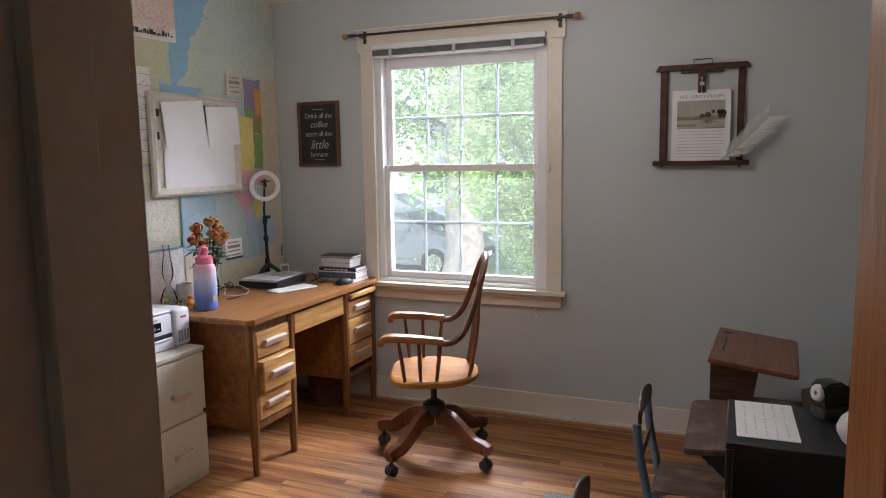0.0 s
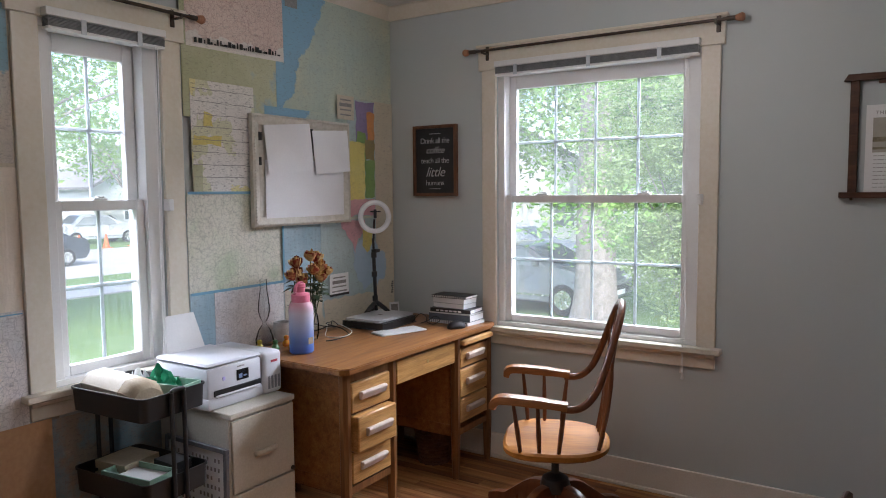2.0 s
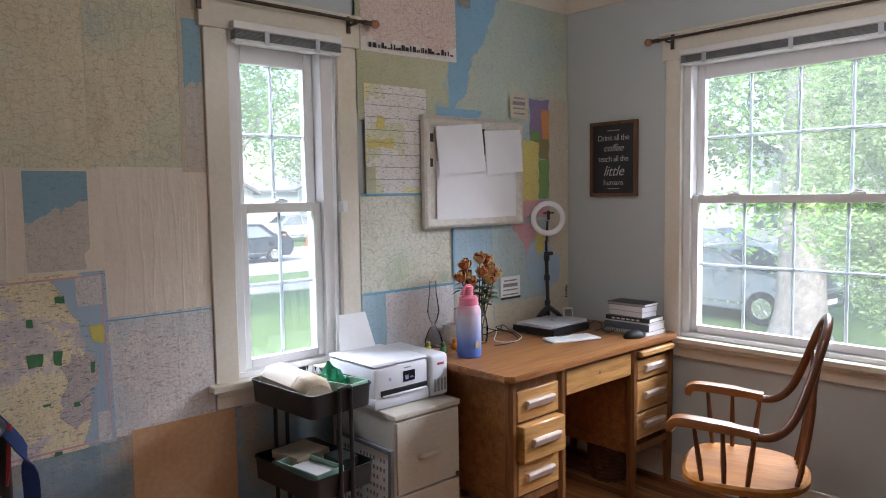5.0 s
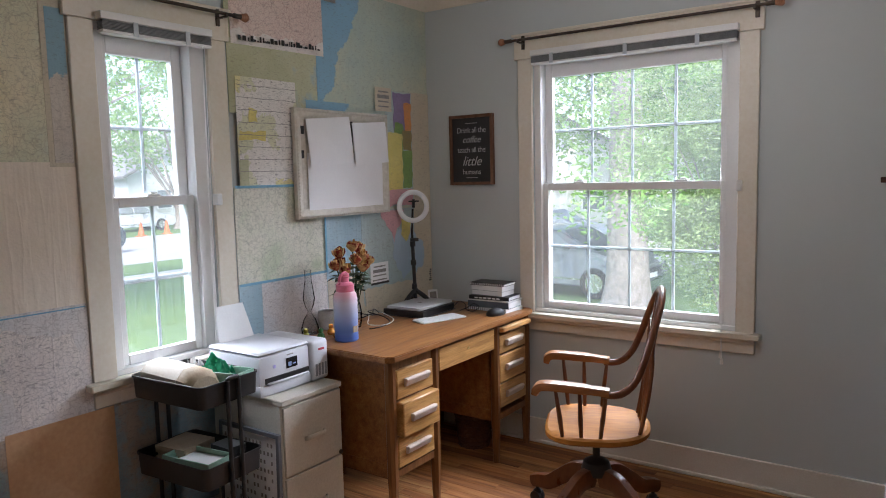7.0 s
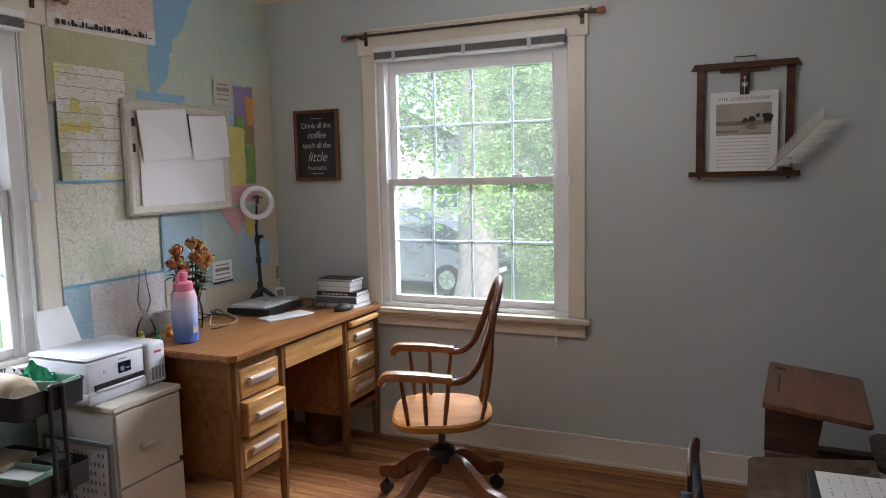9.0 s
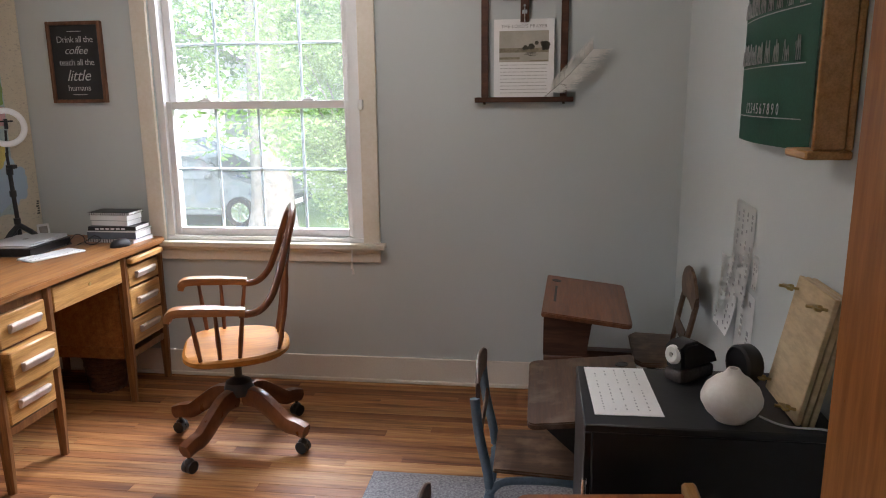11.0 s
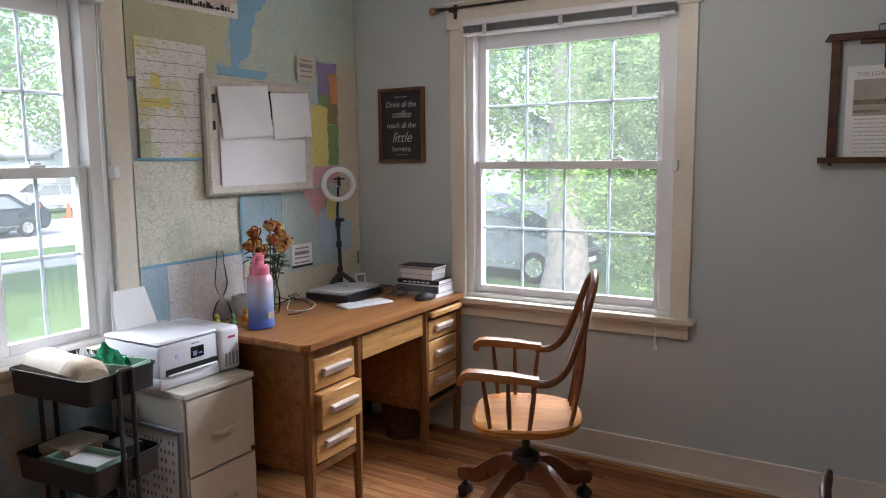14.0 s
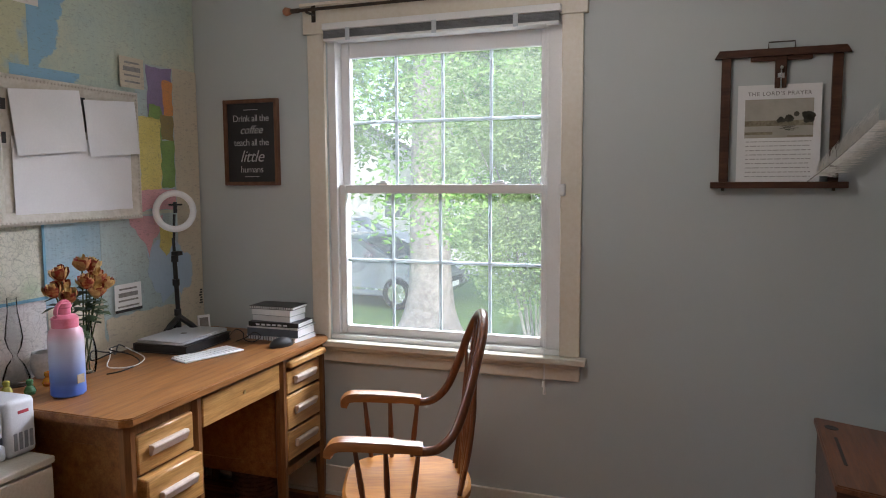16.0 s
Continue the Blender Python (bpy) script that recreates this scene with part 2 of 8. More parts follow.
def slab(bm, outline, z0, z1, bev=0.0, m=None):
    """A flat plate of the given (x, y) outline."""
    lo = [bm.verts.new((x, y, z0)) for x, y in outline]
    hi = [bm.verts.new((x, y, z1)) for x, y in outline]
    n = len(lo)
    fs = [bm.faces.new(lo[::-1]), bm.faces.new(hi)]
    fs += [bm.faces.new((lo[k], lo[(k + 1) % n], hi[(k + 1) % n], hi[k])) for k in range(n)]
    vs = lo + hi
    if bev:
        es = [e for f in fs[:2] for e in f.edges]
        out = bmesh.ops.bevel(bm, geom=es, offset=bev, segments=2, affect="EDGES")
        vs = list({v for f in out["faces"] for v in f.verts} | {v for v in vs if v.is_valid})
    if m:
        bmesh.ops.transform(bm, matrix=m, verts=vs)
    return vs


def mesh_of(name, bm, material, smooth=True):
    bmesh.ops.recalc_face_normals(bm, faces=bm.faces[:])
    me = bpy.data.meshes.new(name)
    bm.to_mesh(me)
    bm.free()
    if smooth:
        me.polygons.foreach_set("use_smooth", [True] * len(me.polygons))
        me.set_sharp_from_angle(angle=radians(38))
    me.materials.append(material)
    return me


def part(name, bm, material, parent=None, label="", smooth=True):
    ob = new(name, mesh_of(name, bm, material, smooth))
    if parent:
        ob.parent = parent
    return tagged(ob, label)


def thing(name, m, label, category, group="", kind=""):
    ob = new(name)
    ob.empty_display_size = 0.05
    ob.matrix_world = m
    return tagged(ob, label, category, group, kind)


def boxes(name, rows, material, parent=None, bev=0.0, label=""):
    bm = bmesh.new()
    for r in rows:
        box(bm, *r, bev=bev)
    return part(name, bm, material, parent, label)


def text_part(name, words, size, m, material, parent, spacing=1.0, shear=0.0, thick=0.0004, align="CENTER", weight=0.0):
    cu = bpy.data.curves.new(name, "FONT")
    cu.body, cu.size, cu.align_x, cu.align_y = words, size, align, "CENTER"
    cu.space_character, cu.shear, cu.extrude, cu.resolution_u = spacing, shear, thick, 3
    cu.offset = weight
    tmp = bpy.data.objects.new(name, cu)
    scene.collection.objects.link(tmp)
    me = bpy.data.meshes.new_from_object(tmp.evaluated_get(bpy.context.evaluated_depsgraph_get()))
    bpy.data.objects.remove(tmp)
    bpy.data.curves.remove(cu)
    me.materials.clear()
    me.materials.append(material)
    ob = new(name, me)
    ob.matrix_world = m
    ob.parent = parent
    return ob


# ---- the room: corner of the two window walls at the origin ----
RX, RY, CEIL, WT = 3.43, -3.62, 2.62, 0.15   # right wall, door wall, ceiling, wall thickness
W1 = (0.752, 1.846, 0.767, 2.186)            # openings: along the wall, height
W2 = (-2.108, -1.603, 0.795, 2.168)
DOOR = (2.451, 3.22, 2.06)

tagged(boxes("wall_north", [(-WT, W1[0], 0, WT, -0.3, CEIL), (W1[1], RX + WT, 0, WT, -0.3, CEIL), (W1[0], W1[1], 0, WT, -0.3, W1[2]), (W1[0], W1[1], 0, WT, W1[3], CEIL)], M_WALL), "pale blue-grey painted plaster wall with a window", "wall", kind="structure")
tagged(boxes("wall_west", [(-WT, 0, -4.9, W2[0], -0.3, CEIL), (-WT, 0, W2[1], 0, -0.3, CEIL), (-WT, 0, W2[0], W2[1], -0.3, W2[2]), (-WT, 0, W2[0], W2[1], W2[3], CEIL)], M_WALL), "painted wall papered over with old maps", "wall", kind="structure")
tagged(boxes("wall_east", [(RX, RX + WT, -4.9, 0, -0.3, CEIL)], M_WALL), "pale blue-grey painted plaster wall", "wall", kind="structure")
tagged(boxes("wall_south", [(0, DOOR[0], RY - 0.13, RY, -0.3, CEIL), (DOOR[1], RX, RY - 0.13, RY, -0.3, CEIL), (DOOR[0], DOOR[1], RY - 0.13, RY, DOOR[2], CEIL)], M_WALL), "pale blue-grey wall with a doorway", "wall", kind="structure")
tagged(boxes("wall_hall", [(-WT, RX + WT, -5.05, -4.9, -0.3, CEIL)], M_WALL), "plain painted hallway wall", "wall", kind="structure")
tagged(boxes("ceiling", [(-WT, RX + WT, -5.05, WT, CEIL, CEIL + 0.12)], M_CEIL), "off-white painted ceiling", "ceiling", kind="structure")

# crown moulding along the walls
bm = bmesh.new()
for a, b in (((0, 0), (RX, 0)), ((0, 0), (0, RY)), ((RX, 0), (RX, RY)), ((0, RY), (RX, RY))):
    mid = Vector((RX / 2, RY / 2, 0))
    a, b = Vector((*a, 0)), Vector((*b, 0))
    along = (b - a).normalized()
    inw = Vector((-along.y, along.x, 0))
    if inw.dot(mid - a) < 0:
        inw = -inw
    prof = [(0.001, CEIL - 0.075), (0.012, CEIL - 0.075), (0.018, CEIL - 0.06), (0.03, CEIL - 0.045), (0.05, CEIL - 0.018), (0.055, CEIL - 0.012), (0.055, CEIL - 0.001), (0.001, CEIL - 0.001)]
    rings = [[bm.verts.new(p + inw * d + Vector((0, 0, z))) for d, z in prof] for p in (a, b)]
    for k in range(len(prof)):
        j = (k + 1) % len(prof)
        bm.faces.new((rings[0][k], rings[0][j], rings[1][j], rings[1][k]))
tagged(part("trim_crown", bm, M_TRIM), "cream painted crown moulding", "moulding", kind="structure")

# baseboards
bm = bmesh.new()
for x0, x1, y0, y1 in ((0.0, RX, -0.016, 0.0), (0.0, 0.016, RY, -0.016), (RX - 0.016, RX, RY, -0.016)):
    box(bm, x0, x1, y0, y1, 0.0, 0.142, 0.003)
for x0, x1, y0, y1 in ((0.016, RX - 0.016, -0.030, -0.016), (0.016, 0.030, RY, -0.03), (RX - 0.030, RX - 0.016, RY, -0.03)):
    box(bm, x0, x1, y0, y1, 0.0, 0.02, 0.004)
tagged(part("baseboard", bm, M_BASE), "cream painted wooden baseboard", "baseboard", kind="structure")

# floor: oak strips along x over a dark bed
floor = tagged(boxes("floor", [(-0.1, RX + 0.1, -5.0, 0.1, -0.12, -0.006)], M_GAP), "narrow honey-coloured oak strip floor", "floor", kind="structure")


# ---- windows ----
def window(name, u0, u1, z0, z1, m, cols, label, jl=0.045, jr=0.045, st=0.038, cw=0.087):
    """Double-hung window; local x along the wall, y outwards."""
    w = thing(name, m, label, "window", kind="structure")
    boxes("casing_side", [(u0 - cw, u0, -0.022, -0.001, z0, z1)], M_TRIM, w, 0.003)
    boxes("casing_side", [(u1, u1 + cw, -0.022, -0.001, z0, z1)], M_TRIM, w, 0.003)
    boxes("casing_head", [(u0 - cw - 0.018, u1 + cw + 0.018, -0.028, -0.001, z1, z1 + 0.125), (u0 - cw - 0.03, u1 + cw + 0.03, -0.036, -0.001, z1 + 0.125, z1 + 0.14)], M_TRIM, w, 0.003)
    boxes("window_sill", [(u0 - cw - 0.03, u1 + cw + 0.03, -0.062, -0.001, z0 - 0.028, z0), (u0, u1, -0.001, 0.10, z0 - 0.02, z0)], M_TRIM, w, 0.004)
    boxes("apron", [(u0 - cw, u1 + cw, -0.020, -0.001, z0 - 0.104, z0 - 0.028), (u0 - cw, u1 + cw, -0.028, -0.001, z0 - 0.052, z0 - 0.028)], M_TRIM, w, 0.003)
    # jamb liner in the wall
    boxes("window_frame", [(u0 - 0.002, u0 + jl, 0.012, 0.149, z0, z1), (u1 - jr, u1 + 0.002, 0.012, 0.149, z0, z1), (u0, u1, 0.0, 0.149, z1 - 0.03, z1 + 0.002), (u0, u1, 0.0, 0.149, z0 - 0.001, z0 + 0.022)], M_VINYL, w, 0.002)
    a, b = u0 + jl, u1 - jr
    zm = 1.478
    for sash, lo, hi, d in (("upper_sash", zm - 0.02, z1 - 0.03, 0.075), ("lower_sash", z0 + 0.022, zm + 0.02, 0.035)):
        rb, rt = (0.04, 0.04) if sash == "lower_sash" else (0.034, 0.07)
        if sash == "upper_sash":
            st += 0.012
        else:
            st -= 0.012
        s = boxes(sash, [(a, a + st, d, d + 0.035, lo, hi), (b - st, b, d, d + 0.035, lo, hi), (a + st, b - st, d, d + 0.035, lo, lo + rb), (a + st, b - st, d, d + 0.035, hi - rt, hi)], M_VINYL, w, 0.003)
        g = boxes("pane", [(a + st - 0.005, b - st + 0.005, d + 0.016, d + 0.020, lo + rb - 0.005, hi - rt + 0.005)], M_GLASS, s)
        g.visible_shadow = False
        for k in range(1, cols):
            u = a + st + (b - a - 2 * st) * k / cols
            boxes("grille_bar", [(u - 0.008, u + 0.008, d + 0.021, d + 0.027, lo + rb, hi - rt)], M_GREYVINYL, s, 0.002)
        zc = (lo + rb + hi - rt) / 2
        boxes("grille_bar", [(a + st, b - st, d + 0.0205, d + 0.0275, zc - 0.008, zc + 0.008)], M_GREYVINYL, s, 0.002)
        if sash == "lower_sash":
            for f in (0.22, 0.78) if cols > 2 else (0.5,):
                u = a + (b - a) * f
                bm = bmesh.new()
                box(bm, u - 0.03, u + 0.03, d - 0.004, d + 0.03, hi, hi + 0.01, 0.003)
                box(bm, u - 0.012, u + 0.02, d + 0.004, d + 0.022, hi + 0.01, hi + 0.018, 0.003)
                part("sash_lock", bm, M_VINYL, s, "white sash lock")
    # cord guide on the side casing at the meeting rail
    boxes("tilt_latch", [(u1 - 0.004, u1 + 0.022, -0.045, -0.003, zm - 0.028, zm + 0.022)], M_VINYL, w, 0.004)
    return w


window("window_1", *W1, Matrix.Identity(4), 4, "white double-hung window with grilles in cream casing", 0.038, 0.062, 0.03)
window("window_2", *W2, pose(0, 0, 0, 0, 0, 90), 2, "narrow white double-hung window in cream casing", 0.05, 0.068, 0.036, 0.097)


def blind(u0, u1, z0, m):
    t = thing("window_blind", m, "raised grey venetian blind with white headrail", "blind", "raised blinds")
    boxes("headrail", [(u0, u1, -0.068, -0.024, z0 + 0.036, z0 + 0.066)], M_VINYL, t, 0.002)
    for k in range(7):
        z = z0 + k * 0.005
        boxes("slat", [(u0 + 0.006, u1 - 0.006, -0.066 + 0.001 * (k % 2), -0.026, z, z + 0.0032)], M_BLIND, t)
    boxes("bottom_rail", [(u0 + 0.006, u1 - 0.006, -0.066, -0.026, z0 - 0.012, z0 - 0.001)], M_VINYL, t, 0.002)
    for f in ((0.12, 0.5, 0.83) if u1 - u0 > 0.8 else (0.28, 0.75)):
        u = u0 + (u1 - u0) * f
        boxes("ladder_tape", [(u - 0.01, u + 0.01, -0.071, -0.0665, z0 - 0.014, z0 + 0.04)], M_GREYVINYL, t)
    bm = bmesh.new()
    u = u1 - 0.06
    rod(bm, (u, -0.072, z0 - 0.01), (u - 0.0, -0.05, 0.66), 0.0018, seg=6)
    rod(bm, (u + 0.012, -0.072, z0 - 0.01), (u + 0.006, -0.052, 0.63), 0.0018, seg=6)
    lathe(bm, [(0, 0), (0.008, 0.004), (0.006, 0.03), (0, 0.034)], 8, Matrix.Translation((u, -0.05, 0.635)))
    lathe(bm, [(0, 0), (0.008, 0.004), (0.006, 0.03), (0, 0.034)], 8, Matrix.Translation((u + 0.006, -0.052, 0.605)))
    part("lift_cord", bm, M_VINYL, t, "thin white lift cords with tassels")
    return t


blind(0.768, 1.846, 2.156, Matrix.Identity(4))
blind(-2.102, -1.606, 2.132, pose(0, 0, 0, 0, 0, 90))


def curtain_rod(u0, u1, z, m, tilt=0.0):
    t = thing("curtain_rod", m @ pose(0, 0, z, 0, tilt, 0), "bronze curtain rod with wooden finials, no curtain", "curtain rod", "curtain rods")
    bm = bmesh.new()
    rod(bm, (u0, -0.085, 0), (u1, -0.085, 0), 0.0075)
    for u, s in ((u0, -1), (u1, 1)):
        rod(bm, (u - s * 0.03, -0.085, 0), (u + s * 0.008, -0.085, 0), 0.011)
    part("rod", bm, M_BRONZE, t)
    for u, s in ((u0, -1), (u1, 1)):
        bm = bmesh.new()
        lathe(bm, [(0, 0), (0.012, 0.002), (0.017, 0.016), (0.02, 0.03), (0.014, 0.04), (0, 0.042)], 14, Matrix.Translation((u + s * 0.006, -0.085, 0)) @ pose(0, 0, 0, 0, 90 * s, 0))
        part("finial", bm, M_FINIAL, t, "turned wooden finial")
        bm = bmesh.new()
        v = u - s * 0.075
        box(bm, v - 0.008, v + 0.008, -0.09, -0.03, -0.016, -0.009, 0.002)
        box(bm, v - 0.01, v + 0.01, -0.036, -0.029, -0.045, 0.03, 0.002)
        box(bm, v - 0.006, v + 0.006, -0.098, -0.09, -0.016, 0.004, 0.002)
        part("bracket", bm, M_BRONZE, t)
    return t


M_FINIAL = wood("finial_wood", (0.25, 0.1, 0.05), (0.38, 0.17, 0.09), (0.48, 0.24, 0.13), (30, 30, 10), 0.4, 0.2, 0.0)
curtain_rod(0.634, 1.998, 2.283, Matrix.Identity(4))
curtain_rod(-2.296, -1.473, 2.272, pose(0, 0, 0, 0, 0, 90))

# ---- door and doorway ----
door = thing("door_1", pose(3.246, -3.609, 0, 0, 0, 105.6), "stained orange-brown wooden door standing open", "door", kind="structure")
dw = 0.735
bm = bmesh.new()
box(bm, 0, 0.11, 0.0, 0.035, 0.012, 2.04, 0.002)
box(bm, dw - 0.11, dw, 0.0, 0.035, 0.012, 2.04, 0.002)
for z0, z1 in ((0.012, 0.24), (0.93, 1.06), (1.92, 2.04)):
    box(bm, 0.11, dw - 0.11, 0.0, 0.035, z0, z1, 0.001)
part("door_frame", bm, M_DOORWOOD, door)
for z0, z1 in ((0.24, 0.93), (1.06, 1.92)):
    boxes("panel", [(0.108, dw - 0.108, 0.010, 0.025, z0, z1)], M_DOORWOOD, door, 0.001)
bm = bmesh.new()
for s in (1, -1):
    c = Matrix.Translation((dw - 0.06, 0.0175 + s * 0.018, 0.98)) @ pose(0, 0, 0, -90 * s, 0, 0)
    lathe(bm, [(0, 0), (0.028, 0), (0.028, 0.004), (0.010, 0.008), (0.010, 0.03), (0.026, 0.04), (0.028, 0.052), (0.018, 0.064), (0, 0.066)], 18, c)
part("door_handle", bm, M_BRONZE, door, "round bronze door knob")
bm = bmesh.new()
for z in (0.25, 1.0, 1.8):
    rod(bm, (0.0, -0.004, z - 0.045), (0.0, -0.004, z + 0.045), 0.006)
part("hinge", bm, M_BRONZE, door)
bm = bmesh.new()
y0, y1 = RY - 0.135, RY + 0.004
for x0, x1 in ((DOOR[0], DOOR[0] + 0.019), (DOOR[1] - 0.001, DOOR[1] + 0.018)):
    box(bm, x0, x1, y0, y1, 0, DOOR[2], 0.002)
box(bm, DOOR[0], DOOR[1], y0, y1, DOOR[2] - 0.019, DOOR[2], 0.002)
box(bm, DOOR[0] + 0.019, DOOR[0] + 0.032, RY - 0.09, RY - 0.045, 0, DOOR[2] - 0.019, 0.002)
for x0, x1 in ((DOOR[0] - 0.085, DOOR[0] + 0.006), (DOOR[1] + 0.012, DOOR[1] + 0.1)):
    for ya, yb in ((RY, RY + 0.018), (RY - 0.148, RY - 0.13)):
        box(bm, x0, x1, ya, yb, 0, DOOR[2] + 0.08, 0.003)
box(bm, DOOR[0] - 0.085, DOOR[1] + 0.1, RY, RY + 0.018, DOOR[2] - 0.006, DOOR[2] + 0.085, 0.003)
box(bm, DOOR[0] - 0.085, DOOR[1] + 0.1, RY - 0.148, RY - 0.13, DOOR[2] - 0.006, DOOR[2] + 0.085, 0.003)
tagged(part("trim_doorway", bm, M_TRIM), "cream painted door jamb and casing", "door frame", kind="structure")

# ---- ceiling lamp, lit ----
lampx, lampy = 1.80, -1.43
cl = thing("ceiling_lamp", pose(lampx, lampy, CEIL), "lit white glass globe lamp hanging from the ceiling", "ceiling lamp")
bm = bmesh.new()
lathe(bm, [(0, -0.001), (0.07, -0.001), (0.07, -0.015), (0.03, -0.03), (0.012, -0.035), (0.012, -0.22), (0.045, -0.23), (0.05, -0.26), (0, -0.26)], 20)
part("canopy", bm, M_BRONZE, cl)
bm = bmesh.new()
lathe(bm, [(0.048, -0.24), (0.062, -0.265), (0.115, -0.31), (0.135, -0.36), (0.125, -0.405), (0.09, -0.445), (0.045, -0.47), (0.012, -0.482), (0, -0.484)], 28)
M_GLOW, nt, pr = node_mat("lit_globe")
pr.inputs["Base Color"].default_value = (0.9, 0.88, 0.84, 1)
pr.inputs["Emission Color"].default_value = (1.0, 0.93, 0.85, 1)
pr.inputs["Emission Strength"].default_value = 5.8
part("shade", bm, M_GLOW, cl, "glowing white glass shade")


# ---- maps pasted on the west wall ----
def map_mat(name, stops, lines=(0.25, 0.22, 0.2), patch=2.2, roads=9.0, seed=0.0, ink=0.5, water=None, speck=0.3, coast=None, cells=0.0, folds=0.2):
    m, nt, p = node_mat(name)
    c = nt.nodes.new("ShaderNodeTexCoord")
    mp = nt.nodes.new("ShaderNodeMapping")
    mp.inputs["Location"].default_value = (seed * 3.1, seed * 7.7, seed * 5.3)
    nt.links.new(c.outputs["Object"], mp.inputs["Vector"])
    v = mp.outputs[0]
    big = tex_noise(nt, v, patch, 5, 0.6)
    col = ramp(nt, big, stops)
    if cells:
        cell = nt.nodes.new("ShaderNodeTexVoronoi")
        cell.inputs["Scale"].default_value = cells
        wobble = nt.nodes.new("ShaderNodeVectorMath")
        wobble.operation = "MULTIPLY_ADD"
        rough = add(nt, "ShaderNodeTexNoise", Scale=14.0, Detail=4.0)
        nt.links.new(v, rough.inputs["Vector"])
        nt.links.new(rough.outputs["Color"], wobble.inputs[0])
        wobble.inputs[1].default_value = (1.5 / cells,) * 3
        nt.links.new(v, wobble.inputs[2])
        nt.links.new(wobble.outputs[0], cell.inputs["Vector"])
        col = ramp(nt, cell.outputs["Color"], stops)
        col.node.color_ramp.interpolation = "CONSTANT"
    wob = add(nt, "ShaderNodeTexNoise", Scale=7.0, Detail=4.0)
    nt.links.new(v, wob.inputs["Vector"])
    warp = nt.nodes.new("ShaderNodeVectorMath")
    warp.operation = "MULTIPLY_ADD"
    nt.links.new(wob.outputs["Color"], warp.inputs[0])
    warp.inputs[1].default_value = (0.13, 0.13, 0.13)
    nt.links.new(v, warp.inputs[2])
    for scale, width, amount in ((roads, 0.02, ink * 0.75), (roads * 2.6, 0.04, ink * 0.75), (roads * 6.5, 0.07, ink * 0.95)):
        vor = nt.nodes.new("ShaderNodeTexVoronoi")
        vor.feature = "DISTANCE_TO_EDGE"
        vor.inputs["Scale"].default_value = scale
        nt.links.new(warp.outputs[0], vor.inputs["Vector"])
        line = ramp(nt, vor.outputs["Distance"], [(0.0, (amount,) * 3), (width * 0.8, (0, 0, 0))])
        col = mix(nt, line, col, lines)
    if coast:
        # water beyond a ragged shore line
        ny, nz, shore, tint = coast
        dot = nt.nodes.new("ShaderNodeVectorMath")
        dot.operation = "DOT_PRODUCT"
        nt.links.new(c.outputs["Object"], dot.inputs[0])
        dot.inputs[1].default_value = (0, ny, nz)
        rag = nt.nodes.new("ShaderNodeMath")
        rag.operation = "MULTIPLY_ADD"
        nt.links.new(tex_noise(nt, v, 7.0, 5, 0.65), rag.inputs[0])
        rag.inputs[1].default_value = 0.16
        nt.links.new(dot.outputs["Value"], rag.inputs[2])
        span = nt.nodes.new("ShaderNodeMapRange")
        nt.links.new(rag.outputs[0], span.inputs[0])
        span.inputs[1].default_value, span.inputs[2].default_value = shore + 0.078, shore + 0.084
        col = mix(nt, span.outputs[0], col, tint)
    if water:
        w = tex_noise(nt, v, patch * 0.8, 3, 0.45)
        col = mix(nt, ramp(nt, w, [(0.56, (0, 0, 0)), (0.575, (1, 1, 1))]), col, water)
    st = nt.nodes.new("ShaderNodeMapping")
    st.inputs["Scale"].default_value = (1, 40, 150)
    nt.links.new(v, st.inputs["Vector"])
    words = tex_noise(nt, st.outputs[0], 1.0, 3, 0.7)
    col = mix(nt, ramp(nt, words, [(0.57, (0, 0, 0)), (0.63, (speck,) * 3)]), col, (0.16, 0.15, 0.15))
    stain = tex_noise(nt, v, 1.1, 4)
    col = mix(nt, 0.5, col, ramp(nt, stain, [(0.35, (0.94, 0.91, 0.86)), (0.65, (1.14, 1.14, 1.14))]), "MULTIPLY")
    nt.links.new(col, p.inputs["Base Color"])
    p.inputs["Roughness"].default_value = 0.6
    up = nt.nodes.new("ShaderNodeMapping")
    up.inputs["Scale"].default_value = (1, 11, 1.2)
    nt.links.new(v, up.inputs["Vector"])
    fold = ramp(nt, tex_noise(nt, up.outputs[0], 1.0, 3, 0.5), [(0.44, (0, 0, 0)), (0.5, (folds,) * 3), (0.56, (0, 0, 0))])
    crease = mix(nt, 0.5, tex_noise(nt, v, 5.0, 5, 0.7), fold, "ADD")
    bump(nt, p, crease, 0.6, 0.009)
    return m


CREAM, PALEGRN, SEA, PALEBLUE = (0.62, 0.56, 0.45), (0.50, 0.53, 0.40), (0.22, 0.40, 0.50), (0.42, 0.52, 0.58)
layer = [0]


